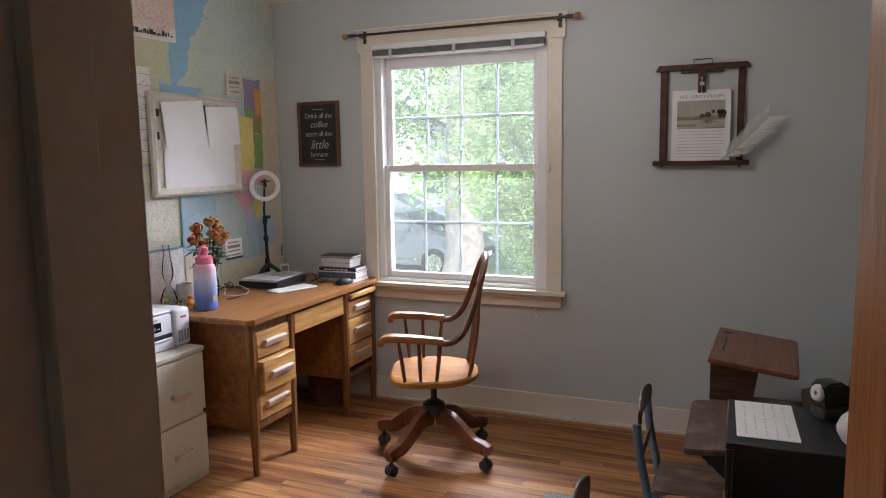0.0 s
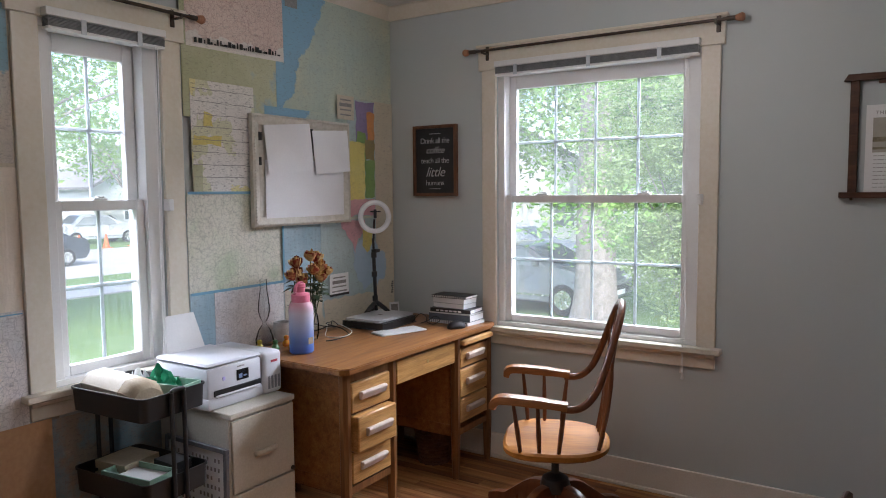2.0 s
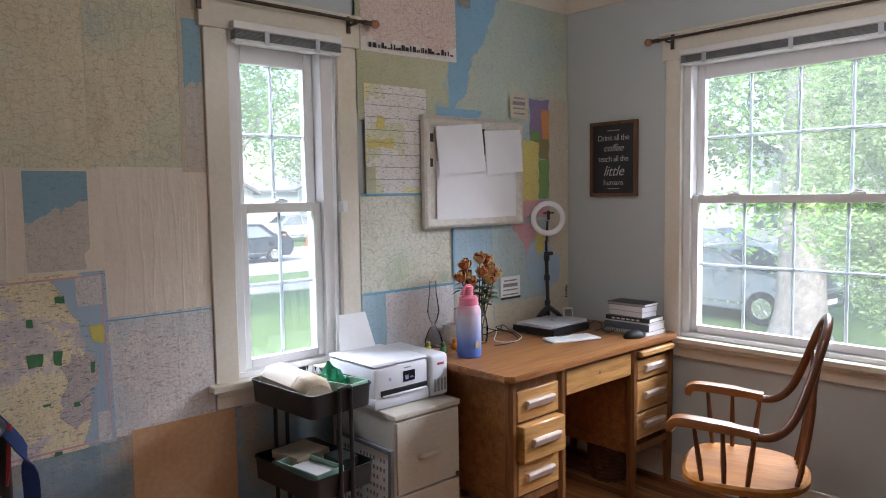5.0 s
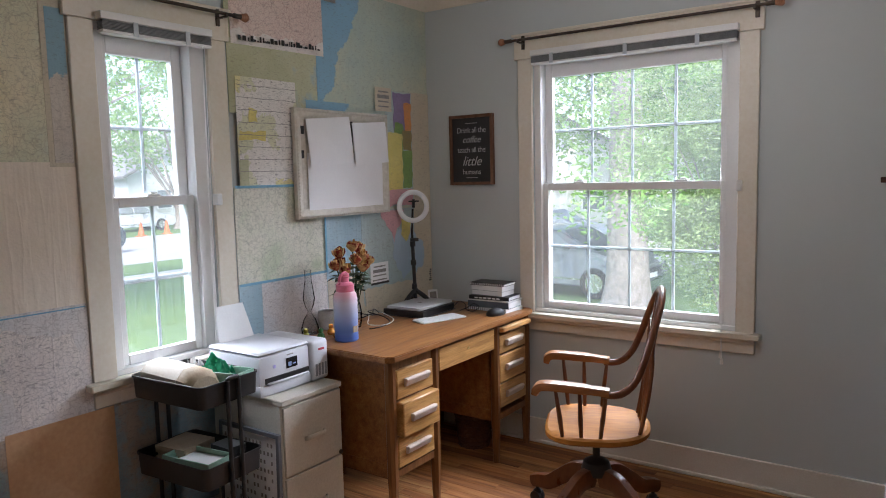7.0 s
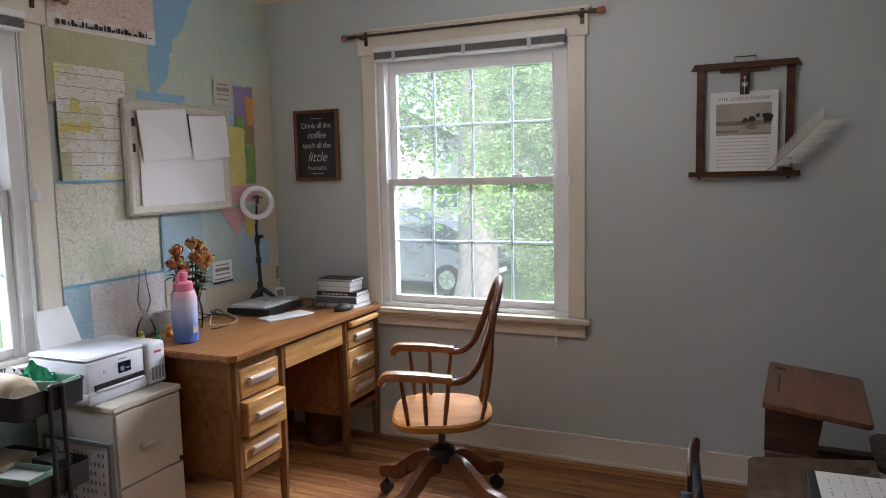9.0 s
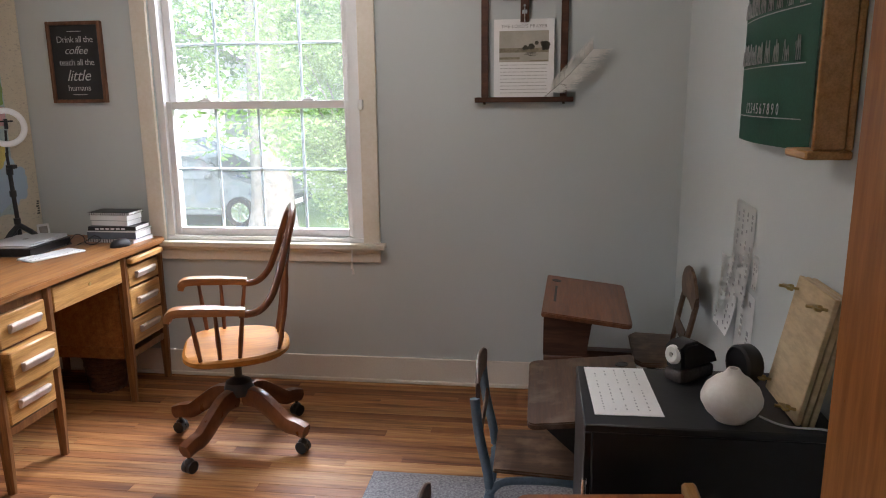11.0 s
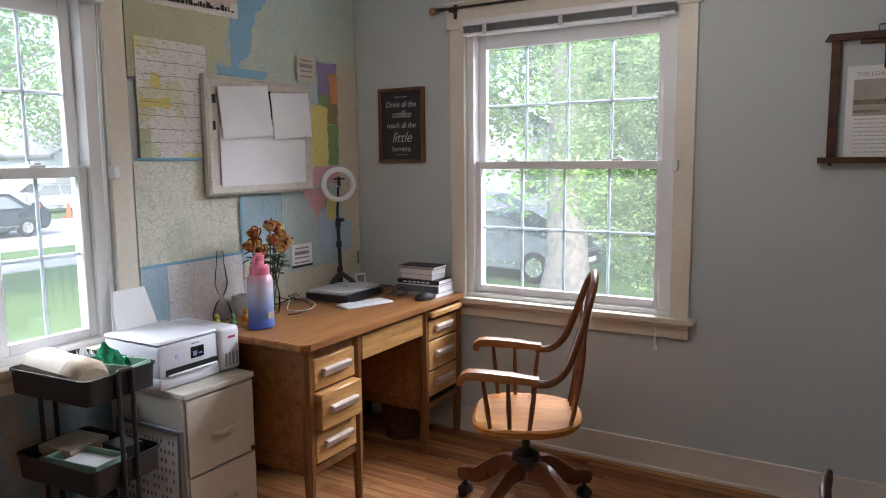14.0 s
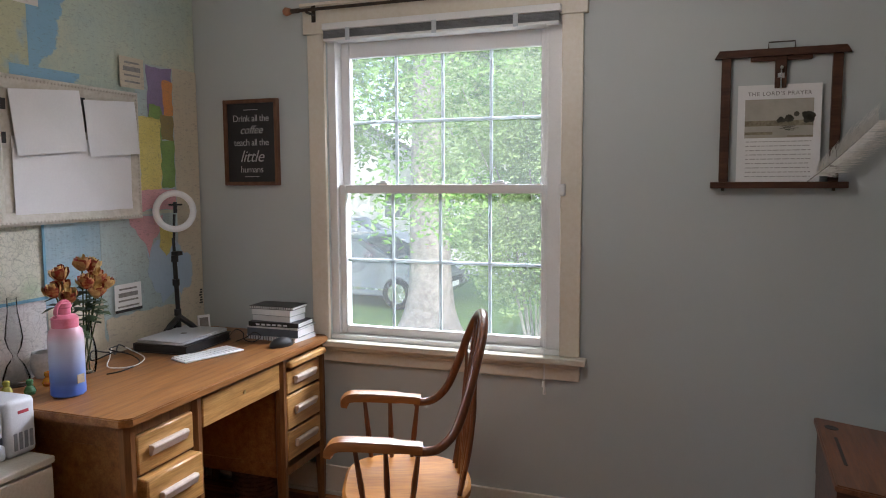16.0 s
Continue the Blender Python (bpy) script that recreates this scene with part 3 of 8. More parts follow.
def sheet_mesh(bm, u0, u1, v0, v1, rough=0.0012, nu=10, nv=10, seed=0.0):
    """A paper sheet in the local y-z plane, slightly wrinkled, facing +x."""
    g = [[bm.verts.new((0.0014 + rough * noise.noise(Vector((u * 6 + seed, v * 6, seed))), u, v)) for v in np.linspace(v0, v1, nv)] for u in np.linspace(u0, u1, nu)]
    for a in range(nu - 1):
        for b in range(nv - 1):
            bm.faces.new((g[a][b], g[a + 1][b], g[a + 1][b + 1], g[a][b + 1]))
    edge = [g[k][0] for k in range(nu)] + [g[-1][k] for k in range(1, nv)] + [g[k][-1] for k in range(nu - 2, -1, -1)] + [g[0][k] for k in range(nv - 2, 0, -1)]
    back = [bm.verts.new((v.co.x - 0.0012, v.co.y, v.co.z)) for v in edge]
    n = len(edge)
    for k in range(n):
        bm.faces.new((edge[k], edge[(k + 1) % n], back[(k + 1) % n], back[k]))
    bm.faces.new(back)


def wall_map(y0, y1, z0, z1, material, label, tilt=0.0, margin=None, border=None):
    layer[0] += 1
    yc, zc = (y0 + y1) / 2, (z0 + z1) / 2
    t = thing("wall_map", pose(0.001 + 0.0022 * layer[0] ** 0.75, yc, zc, tilt, 0, 0), label, "map", "maps pasted on the wall")
    bm = bmesh.new()
    sheet_mesh(bm, y0 - yc, y1 - yc, z0 - zc, z1 - zc, seed=layer[0] * 1.7)
    part("sheet", bm, material, t, smooth=True)
    if border:
        w, h, b = (y1 - y0) / 2 - 0.012, (z1 - z0) / 2 - 0.012, 0.007
        boxes("printed_border", [(0.0034, 0.0042, -w, w, h - b, h), (0.0034, 0.0042, -w, w, -h, -h + b), (0.0034, 0.0042, -w, -w + b, -h + b, h - b), (0.0034, 0.0042, w - b, w, -h + b, h - b)], border, t)
    return t


def printed(parent, name, outline, material, lift=0.004, ragged=0.008, seed=1.0):
    """A printed area on a map: a thin patch with a ragged outline, local (y, z) corners."""
    pts = []
    n = len(outline)
    for k in range(n):
        (u0, v0), (u1, v1) = outline[k], outline[(k + 1) % n]
        steps = max(1, int(math.hypot(u1 - u0, v1 - v0) / 0.012))
        for j in range(steps):
            u, v = u0 + (u1 - u0) * j / steps, v0 + (v1 - v0) * j / steps
            d = noise.noise_vector(Vector((u * 22, v * 22, seed))) * ragged
            pts.append((u + d.x, v + d.y))
    bm = bmesh.new()
    lo = [bm.verts.new((lift - 0.0006, u, v)) for u, v in pts]
    hi = [bm.verts.new((lift, u, v)) for u, v in pts]
    bm.faces.new(hi)
    m = len(pts)
    for k in range(m):
        bm.faces.new((lo[k], lo[(k + 1) % m], hi[(k + 1) % m], hi[k]))
    return part(name, bm, material, parent, smooth=False)


def area(u0, u1, v0, v1):
    return [(u0, v0), (u1, v0), (u1, v1), (u0, v1)]


MAPS = {}
MAPS["topo"] = map_mat("topo_map", [(0.3, (0.72, 0.64, 0.42)), (0.48, (0.80, 0.73, 0.56)), (0.6, (0.72, 0.70, 0.54)), (0.75, (0.60, 0.64, 0.58))], (0.32, 0.27, 0.2), 2.0, 6.0, 1.0, 0.35)
MAPS["topo3"] = map_mat("relief_map", [(0.3, (0.68, 0.62, 0.42)), (0.46, (0.78, 0.72, 0.55)), (0.58, (0.66, 0.66, 0.50)), (0.72, (0.55, 0.60, 0.54))], (0.32, 0.27, 0.2), 2.6, 7.0, 21.0, 0.4)
MAPS["blank"] = map_mat("blank_map_back", [(0.3, (0.80, 0.71, 0.61)), (0.7, (0.86, 0.78, 0.69))], (0.5, 0.45, 0.4), 1.5, 4.0, 2.0, 0.08, speck=0.05, folds=0.4)
MAPS["coast"] = map_mat("coast_map", [(0.3, (0.58, 0.54, 0.50)), (0.48, (0.64, 0.59, 0.54)), (0.8, (0.70, 0.64, 0.58))], (0.3, 0.25, 0.25), 3.0, 11.0, 3.0, 0.35, coast=(-0.5, 0.86, 0.03, (0.25, 0.42, 0.53)))
MAPS["city"] = map_mat("city_map", [(0.36, (0.86, 0.76, 0.50)), (0.5, (0.90, 0.82, 0.58)), (0.54, (0.72, 0.66, 0.66)), (0.62, (0.56, 0.52, 0.55)), (0.66, (0.10, 0.26, 0.12)), (0.68, (0.74, 0.70, 0.45))], (0.3, 0.2, 0.2), 4.0, 16.0, 4.3, 0.45, (0.62, 0.58, 0.48), 0.6, coast=(1, 0, 0.185, (0.40, 0.52, 0.63)))
MAPS["lilac"] = map_mat("pale_region_map", [(0.34, (0.58, 0.65, 0.72)), (0.45, (0.70, 0.69, 0.71)), (0.7, (0.80, 0.74, 0.71))], (0.28, 0.24, 0.26), 2.5, 8.0, 5.0, 0.45)
MAPS["kraft"] = surface("kraft_paper", (0.58, 0.34, 0.18), (0.64, 0.41, 0.24), 5, 0.75, relief=0.3, fine=50)
MAPS["dark"] = map_mat("sea_chart", [(0.40, (0.20, 0.31, 0.38)), (0.50, (0.30, 0.38, 0.42)), (0.56, (0.40, 0.34, 0.27)), (0.66, (0.48, 0.40, 0.32))], (0.34, 0.2, 0.16), 4.5, 10.0, 6.0, 0.35, speck=0.4)
MAPS["pink"] = map_mat("pink_survey_map", [(0.3, (0.70, 0.55, 0.49)), (0.7, (0.74, 0.62, 0.56))], (0.30, 0.13, 0.12), 2.0, 9.0, 7.0, 0.5, coast=(0, -1, 0.11, (0.76, 0.72, 0.68)))
MAPS["green"] = map_mat("green_forest_map", [(0.4, (0.44, 0.46, 0.28)), (0.6, (0.52, 0.53, 0.36)), (0.66, (0.36, 0.47, 0.5))], (0.34, 0.33, 0.2), 2.6, 8.0, 8.0, 0.25)
MAPS["county"] = map_mat("county_map", [(0.0, (0.78, 0.75, 0.72)), (0.555, (0.76, 0.70, 0.36)), (0.60, (0.78, 0.75, 0.72)), (0.7, (0.66, 0.66, 0.48))], (0.24, 0.23, 0.24), 4.0, 11.0, 9.0, 0.3, cells=7.0, speck=0.6)
MAPS["sea"] = map_mat("coastline_map", [(0.30, (0.44, 0.54, 0.50)), (0.5, (0.50, 0.57, 0.48)), (0.62, (0.58, 0.60, 0.47)), (0.75, (0.56, 0.60, 0.52))], (0.25, 0.36, 0.36), 2.6, 9.0, 10.4, 0.28, coast=(-0.888, 0.46, 0.24, (0.24, 0.44, 0.60)))
MAPS["topo2"] = map_mat("river_map", [(0.38, (0.48, 0.55, 0.40)), (0.5, (0.66, 0.66, 0.55)), (0.7, (0.73, 0.69, 0.62))], (0.22, 0.24, 0.2), 3.4, 7.0, 11.0, 0.45)
MAPS["blue"] = map_mat("pale_blue_map", [(0.4, (0.32, 0.47, 0.57)), (0.6, (0.42, 0.55, 0.62)), (0.7, (0.55, 0.56, 0.55))], (0.3, 0.35, 0.42), 2.6, 9.0, 12.0, 0.2)
MAPS["blue2"] = map_mat("faded_sea_map", [(0.3, (0.40, 0.52, 0.54)), (0.7, (0.48, 0.58, 0.58))], (0.3, 0.3, 0.35), 3.0, 8.0, 13.7, 0.25)
M_PURPLECO = map_mat("purple_print", [(0.3, (0.24, 0.18, 0.36)), (0.7, (0.30, 0.24, 0.42))], (0.1, 0.08, 0.12), 4.0, 14.0, 14.6, 0.3)
M_ORANGECO = map_mat("orange_print", [(0.3, (0.66, 0.26, 0.07)), (0.7, (0.72, 0.34, 0.12))], (0.2, 0.1, 0.05), 4.0, 14.0, 15.6, 0.3)
M_GREENCO = map_mat("green_print", [(0.3, (0.18, 0.32, 0.09)), (0.7, (0.26, 0.40, 0.13))], (0.08, 0.12, 0.05), 4.0, 14.0, 16.6, 0.3)
M_BROWNCO = map_mat("brown_print", [(0.3, (0.26, 0.21, 0.08)), (0.7, (0.33, 0.27, 0.12))], (0.1, 0.08, 0.05), 4.0, 14.0, 17.6, 0.3)
M_YELLOWCO = map_mat("yellow_print", [(0.3, (0.68, 0.58, 0.16)), (0.7, (0.74, 0.65, 0.24))], (0.25, 0.2, 0.08), 4.0, 14.0, 18.6, 0.3)
M_PINKCO = map_mat("pink_print", [(0.3, (0.64, 0.34, 0.38)), (0.7, (0.70, 0.42, 0.45))], (0.3, 0.15, 0.18), 4.0, 14.0, 19.6, 0.25)
MAPS["edge"] = map_mat("map_margin", [(0.3, (0.58, 0.52, 0.40)), (0.7, (0.63, 0.57, 0.46))], (0.4, 0.35, 0.3), 2.0, 6.0, 15.0, 0.15, speck=0.3)
M_BLUEINK = surface("blue_map_margin", (0.16, 0.36, 0.52), (0.2, 0.42, 0.58), 8, 0.6)
M_PINKINK = surface("pink_map_border", (0.62, 0.36, 0.42), (0.7, 0.44, 0.5), 8, 0.6)
M_INK = surface("black_ink", (0.02, 0.02, 0.022), (0.04, 0.04, 0.042), 30, 0.6)
M_GREYINK = surface("grey_print", (0.22, 0.21, 0.2), (0.32, 0.31, 0.3), 30, 0.7)

wall_map(-3.6, -2.61, 1.625, 2.54, MAPS["topo"], "large yellow-green topographic map pasted high on the wall")
wall_map(-2.623, -2.27, 1.63, 2.54, MAPS["topo3"], "yellow-green relief map sheet beside the window")
wall_map(-2.60, -2.206, 1.10, 1.637, MAPS["blank"], "blank cream back of a map sheet with creases")
wall_map(-2.30, -2.206, 1.62, 2.52, MAPS["edge"], "narrow cream map margin strip beside the window")
wall_map(-2.280, -2.212, 1.635, 2.19, MAPS["coast"], "blue coastal relief map strip beside the window")
wall_map(-3.6, -2.59, 1.19, 1.63, MAPS["blank"], "blank cream back of a wide map sheet")
wall_map(-2.832, -2.636, 1.285, 1.620, MAPS["coast"], "small blue and grey coastal map on the wall")
wall_map(-3.6, -2.1, 0.145, 0.70, MAPS["dark"], "dark blue-grey sea chart low on the wall")
roadmap = wall_map(-2.60, -2.208, 0.675, 1.108, MAPS["lilac"], "pale grey-blue road map with fine lines")
M_PALELAND = map_mat("printed_land", [(0.3, (0.74, 0.69, 0.68)), (0.7, (0.82, 0.77, 0.74))], (0.2, 0.18, 0.22), 3.0, 9.0, 33.0, 0.5, speck=0.5)
printed(roadmap, "land", [(-0.15, 0.10), (-0.10, 0.17), (0.02, 0.12), (0.12, 0.11), (0.17, 0.02), (0.14, -0.08), (0.06, -0.16), (-0.06, -0.19), (-0.09, -0.08), (-0.16, -0.02)], M_PALELAND, 0.0036, 0.02, 4.0)
printed(roadmap, "edge_line", area(-0.195, 0.19, 0.203, 0.208), M_BLUEINK, 0.004, 0.0)
wall_map(-2.53, -2.13, 0.16, 0.688, MAPS["kraft"], "plain brown kraft paper sheet")
citymap = wall_map(-3.13, -2.588, 0.66, 1.272, MAPS["city"], "yellow city map with pink border and green parks", 1.0, border=M_PINKINK)
M_SEAINK = map_mat("printed_sea", [(0.3, (0.36, 0.48, 0.60)), (0.7, (0.42, 0.54, 0.65))], (0.3, 0.35, 0.42), 3.0, 5.0, 31.0, 0.08, speck=0.05)
M_STREETS = map_mat("printed_streets", [(0.3, (0.60, 0.55, 0.56)), (0.7, (0.68, 0.62, 0.62))], (0.08, 0.07, 0.10), 5.0, 22.0, 32.0, 0.6, speck=0.7)
M_PARK = surface("printed_park", (0.05, 0.18, 0.08), (0.08, 0.24, 0.11), 20, 0.6)
M_YELLOWINK = surface("printed_yellow", (0.66, 0.58, 0.10), (0.72, 0.64, 0.18), 12, 0.6)
printed(citymap, "sea", [(0.1, 0.29), (0.123, 0.233), (0.16, 0.16), (0.203, 0.127), (0.216, 0.071), (0.222, -0.011), (0.226, -0.084), (0.206, -0.143), (0.189, -0.214), (0.168, -0.291), (0.259, -0.275), (0.259, 0.29)], M_SEAINK, 0.0036, 0.01, 2.0)
printed(citymap, "streets", [(0.114, -0.011), (0.152, 0.034), (0.206, 0.014), (0.216, -0.051), (0.189, -0.204), (0.14, -0.23), (0.104, -0.173)], M_STREETS, 0.0036, 0.03, 5.0)
for k, (u, v, w, h) in enumerate(((0.123, 0.219, 0.016, 0.012), (0.104, 0.022, 0.012, 0.02), (0.034, 0.026, 0.02, 0.02), (0.213, -0.031, 0.006, 0.02), (0.082, -0.303, 0.012, 0.008), (0.028, 0.152, 0.01, 0.012), (0.152, -0.143, 0.01, 0.008), (0.061, -0.132, 0.012, 0.006))):
    printed(citymap, "park", area(u - w, u + w, v - h, v + h), M_PARK, 0.0042, 0.012, k * 3.0)
printed(citymap, "yellow_patch", area(0.205, 0.25, 0.06, 0.12), M_YELLOWINK, 0.0042, 0.02, 9.0)
for u0, u1, v0, v1 in ((0.172, 0.255, 0.19, 0.29), (0.212, 0.256, -0.295, -0.19)):
    printed(citymap, "legend", area(u0, u1, v0, v1), MAPS["lilac"], 0.0046, 0.0)
wall_map(-2.13, -1.55, 0.145, 0.68, MAPS["dark"], "dark blue-grey sea chart below the window")
wall_map(-1.502, -0.62, 2.17, 2.545, MAPS["green"], "green forest map under the ceiling")
wall_map(-1.500, -0.92, 1.86, 2.19, MAPS["green"], "olive-green forest map beside the window")
wall_map(-0.945, -0.004, 1.93, 2.546, MAPS["sea"], "large pale green and blue coastline map")
wall_map(-1.476, -0.893, 2.172, 2.50, MAPS["pink"], "pink survey map with an inked skyline", 0.8)
wall_map(-1.03, -0.2, 1.33, 1.95, MAPS["sea"], "pale blue-green coastline map behind the frame")
wall_map(-1.503, -0.937, 1.075, 1.524, MAPS["topo2"], "pale green river map with blue edge")
county = wall_map(-1.465, -1.10, 1.527, 2.026, MAPS["county"], "white county map with yellow patches")
for k, q in enumerate(((-0.113, -0.064, 0.043, 0.107), (-0.175, -0.02, -0.038, 0.006))):
    printed(county, "yellow_patch", area(*q), M_YELLOWCO, 0.0036, 0.012, k * 5.0)
printed(county, "corner_patch", area(-0.18, -0.13, -0.245, -0.128), MAPS["green"], 0.0036, 0.002)
for k in range(8):
    v = 0.21 - k * 0.056
    printed(county, "county_line", area(-0.178, 0.178, v, v + 0.0025), M_GREYINK, 0.0042, 0.004, k * 2.0)
wall_map(-1.503, -1.33, 0.74, 1.078, MAPS["blue"], "pale blue map low beside the window")
wall_map(-1.37, -0.937, 0.74, 1.072, MAPS["lilac"], "pale grey road map above the desk")
wall_map(-0.937, -0.63, 1.02, 1.37, MAPS["blue"], "light blue map below the frame")
wall_map(-0.93, -0.60, 0.74, 1.03, MAPS["edge"], "cream map legend sheet above the desk")
worldmap = wall_map(-0.655, -0.04, 0.74, 1.37, MAPS["blue2"], "faded blue world map with pink and yellow countries")
printed(worldmap, "ocean", [(-0.04, 0.17), (0.12, 0.19), (0.26, 0.10), (0.24, -0.05), (0.05, -0.09), (-0.03, 0.02)], M_SEAINK, 0.0036, 0.03, 3.0)
printed(worldmap, "pink_country", [(-0.15, 0.305), (0.07, 0.305), (0.06, 0.24), (0.0, 0.2), (-0.03, 0.12), (-0.06, 0.2), (-0.13, 0.26)], M_PINKCO, 0.0042, 0.012, 5.0)
printed(worldmap, "yellow_country", [(0.04, 0.25), (0.13, 0.25), (0.13, 0.17), (0.08, 0.11), (0.04, 0.16)], M_YELLOWCO, 0.0048, 0.012, 6.0)
printed(worldmap, "cream_margin", area(-0.30, 0.30, -0.31, -0.12), MAPS["edge"], 0.0042, 0.02, 7.0)
wall_map(-0.178, -0.006, 0.74, 2.052, MAPS["edge"], "cream map margin in the corner of the wall")
holy = wall_map(-0.42, -0.178, 1.385, 2.046, MAPS["blue2"], "bright orange, green, yellow and purple region map")
for k, (nm, q, mat) in enumerate((("purple_region", (-0.05, 0.114, 0.06, 0.324), M_PURPLECO), ("orange_region", (0.05, 0.114, 0.11, 0.265), M_ORANGECO), ("green_region", (-0.045, 0.035, -0.04, 0.15), M_GREENCO), ("brown_region", (0.032, 0.114, -0.005, 0.11), M_BROWNCO), ("yellow_region", (-0.115, 0.022, -0.265, 0.09), M_YELLOWCO), ("green_region", (0.024, 0.114, -0.225, -0.005), M_GREENCO), ("pink_region", (-0.115, 0.114, -0.326, -0.235), M_PINKCO))):
    printed(holy, nm, area(*q), mat, 0.0034 + 0.0003 * k, 0.012, k * 4.0)
for name, (y0, y1, z0, z1), lab in (("margin_strip", (-1.50, -0.93, 1.519, 1.531), "thin blue map edge strip"), ("margin_strip", (-1.50, -0.93, 1.068, 1.080), "thin blue map edge strip"), ("margin_strip", (-0.943, -0.931, 1.07, 1.37), "thin blue map edge strip")):
    tagged(boxes("map_edge_strip", [(0.0295, 0.031, y0, y1, z0, z1)], M_BLUEINK), lab, "map", "blue map edges")

# inked skyline along the pink map
bm = bmesh.new()
rng = random.Random(5)
y = -1.44
while y < -0.92:
    w, h = rng.uniform(0.006, 0.02), rng.uniform(0.006, 0.028)
    zl = 2.192 + 0.03 * (y + 1.2)
    box(bm, 0.0308, 0.0316, y, y + w, zl, zl + h)
    y += w + rng.uniform(0.0, 0.012)
tagged(part("ink_drawing", bm, M_INK), "row of small black inked buildings on the pink map", "drawing")


def note_card(y0, y1, z0, z1, rows, label, title=True, bar=False):
    t = thing("note_card", pose(0.034, y0, z0), label, "card")
    w, h = y1 - y0, z1 - z0
    boxes("card", [(0, 0.0015, 0, w, 0, h)], M_PAPER if bar else MAPS["edge"], t)
    r = random.Random(int(w * 1e4))
    rowsb = []
    for k in range(rows):
        z = h * (0.82 - 0.62 * k / max(1, rows - 1))
        hh = h * (0.075 if title and k == 1 else 0.03)
        a = r.uniform(0.1, 0.2) * w
        rowsb.append((0.0016, 0.0022, a, w - a, z - hh, z + hh))
    boxes("print_line", rowsb, M_GREYINK, t)
    if bar:
        boxes("black_bar", [(0.0016, 0.004, 0, w, 0, 0.012)], M_INK, t)
    return t


note_card(-0.514, -0.372, 1.926, 2.058, 4, "white printed map title card")
note_card(-0.602, -0.445, 0.95, 1.073, 4, "small white printed note with black lower edge", bar=True)

tagged(boxes("photo_print", [(0.031, 0.0325, -0.885, -0.80, 2.455, 2.535)], M_GREYINK), "small grey photograph pasted on the sea map", "photograph")
tagged(boxes("printed_mark", [(0.031, 0.0318, -0.045 + 0.004 * (k % 3), -0.022, 0.905 + k * 0.013, 0.913 + k * 0.013) for k in range(6)], M_INK), "small dark printing at the map margin", "printing")

# ---- white frame with loose paper sheets ----
M_SHEET = surface("blank_sheet", (0.80, 0.80, 0.82), (0.86, 0.86, 0.88), 3, 0.7, relief=0.1)
fr = thing("picture_frame", pose(0.034, -1.147, 1.357), "ornate white picture frame holding blank paper sheets", "picture frame")
FW, FH = 0.706, 0.546
M_FRAME = surface("white_frame_paint", (0.56, 0.52, 0.45), (0.68, 0.64, 0.57), 30, 0.5, relief=0.3, fine=80)
for nm, pts in (("frame_rail", ((0, 0), (FW, 0))), ("frame_rail", ((0, FH), (FW, FH))), ("frame_stile", ((0, 0), (0, FH))), ("frame_stile", ((FW, 0), (FW, FH)))):
    bm = bmesh.new()
    (ua, va), (ub, vb) = pts
    horiz = va == vb
    inn = (1 if va == 0 else -1) if horiz else (1 if ua == 0 else -1)
    prof = [(0, 0.0), (0, 0.024), (0.01, 0.03), (0.02, 0.024), (0.034, 0.020), (0.042, 0.014), (0.048, 0.012), (0.048, 0.0)]
    rings = []
    for e, s in ((0, 1), (1, -1)):
        ring = []
        for d, x in prof:
            if horiz:
                ring.append(bm.verts.new((x, (ua if e == 0 else ub) + s * d, va + inn * d)))
            else:
                ring.append(bm.verts.new((x, ua + inn * d, (va if e == 0 else vb) + s * d)))
        rings.append(ring)
    for k in range(len(prof)):
        j = (k + 1) % len(prof)
        bm.faces.new((rings[0][k], rings[0][j], rings[1][j], rings[1][k]))
    # beaded edge
    length = (FW if horiz else FH) - 0.03
    for k in range(int(length / 0.016)):
        d = 0.02 + k * 0.016
        c = (0.027, d, va + inn * 0.012) if horiz else (0.027, ua + inn * 0.012, d)
        bmesh.ops.create_icosphere(bm, subdivisions=1, radius=0.0065, matrix=Matrix.Translation(c))
    part(nm, bm, M_FRAME, fr)
boxes("backing", [(0.0, 0.006, 0.03, FW - 0.03, 0.03, FH - 0.03)], M_FRAME, fr)
for row in ((0.006, 0.008, 0.052, 0.07, 0.3, 0.34), (0.006, 0.008, 0.055, 0.075, 0.42, 0.46), (0.0085, 0.0105, 0.388, 0.43, 0.36, 0.497)):
    boxes("dark_sliver", [row], M_INK, fr)
for k, (a, b, c, d, tilt) in enumerate(((0.085, 0.690, 0.035, 0.33, 0.4), (0.082, 0.402, 0.268, 0.508, 5.0), (0.414, 0.690, 0.272, 0.497, 4.0))):
    s = thing("paper_sheet", pose(0.034 + 0.013 + 0.012 * min(k, 1) + 0.002 * k, -1.147 + (a + b) / 2, 1.357 + (c + d) / 2, tilt, -2.2 * min(k, 1), 0), "blank white paper sheet tucked in the white frame", "paper", "sheets in the frame")
    bm = bmesh.new()
    sheet_mesh(bm, (a - b) / 2, (b - a) / 2, (c - d) / 2, (d - c) / 2, 0.004, 8, 8, k * 3.0)
    part("sheet", bm, M_SHEET, s)

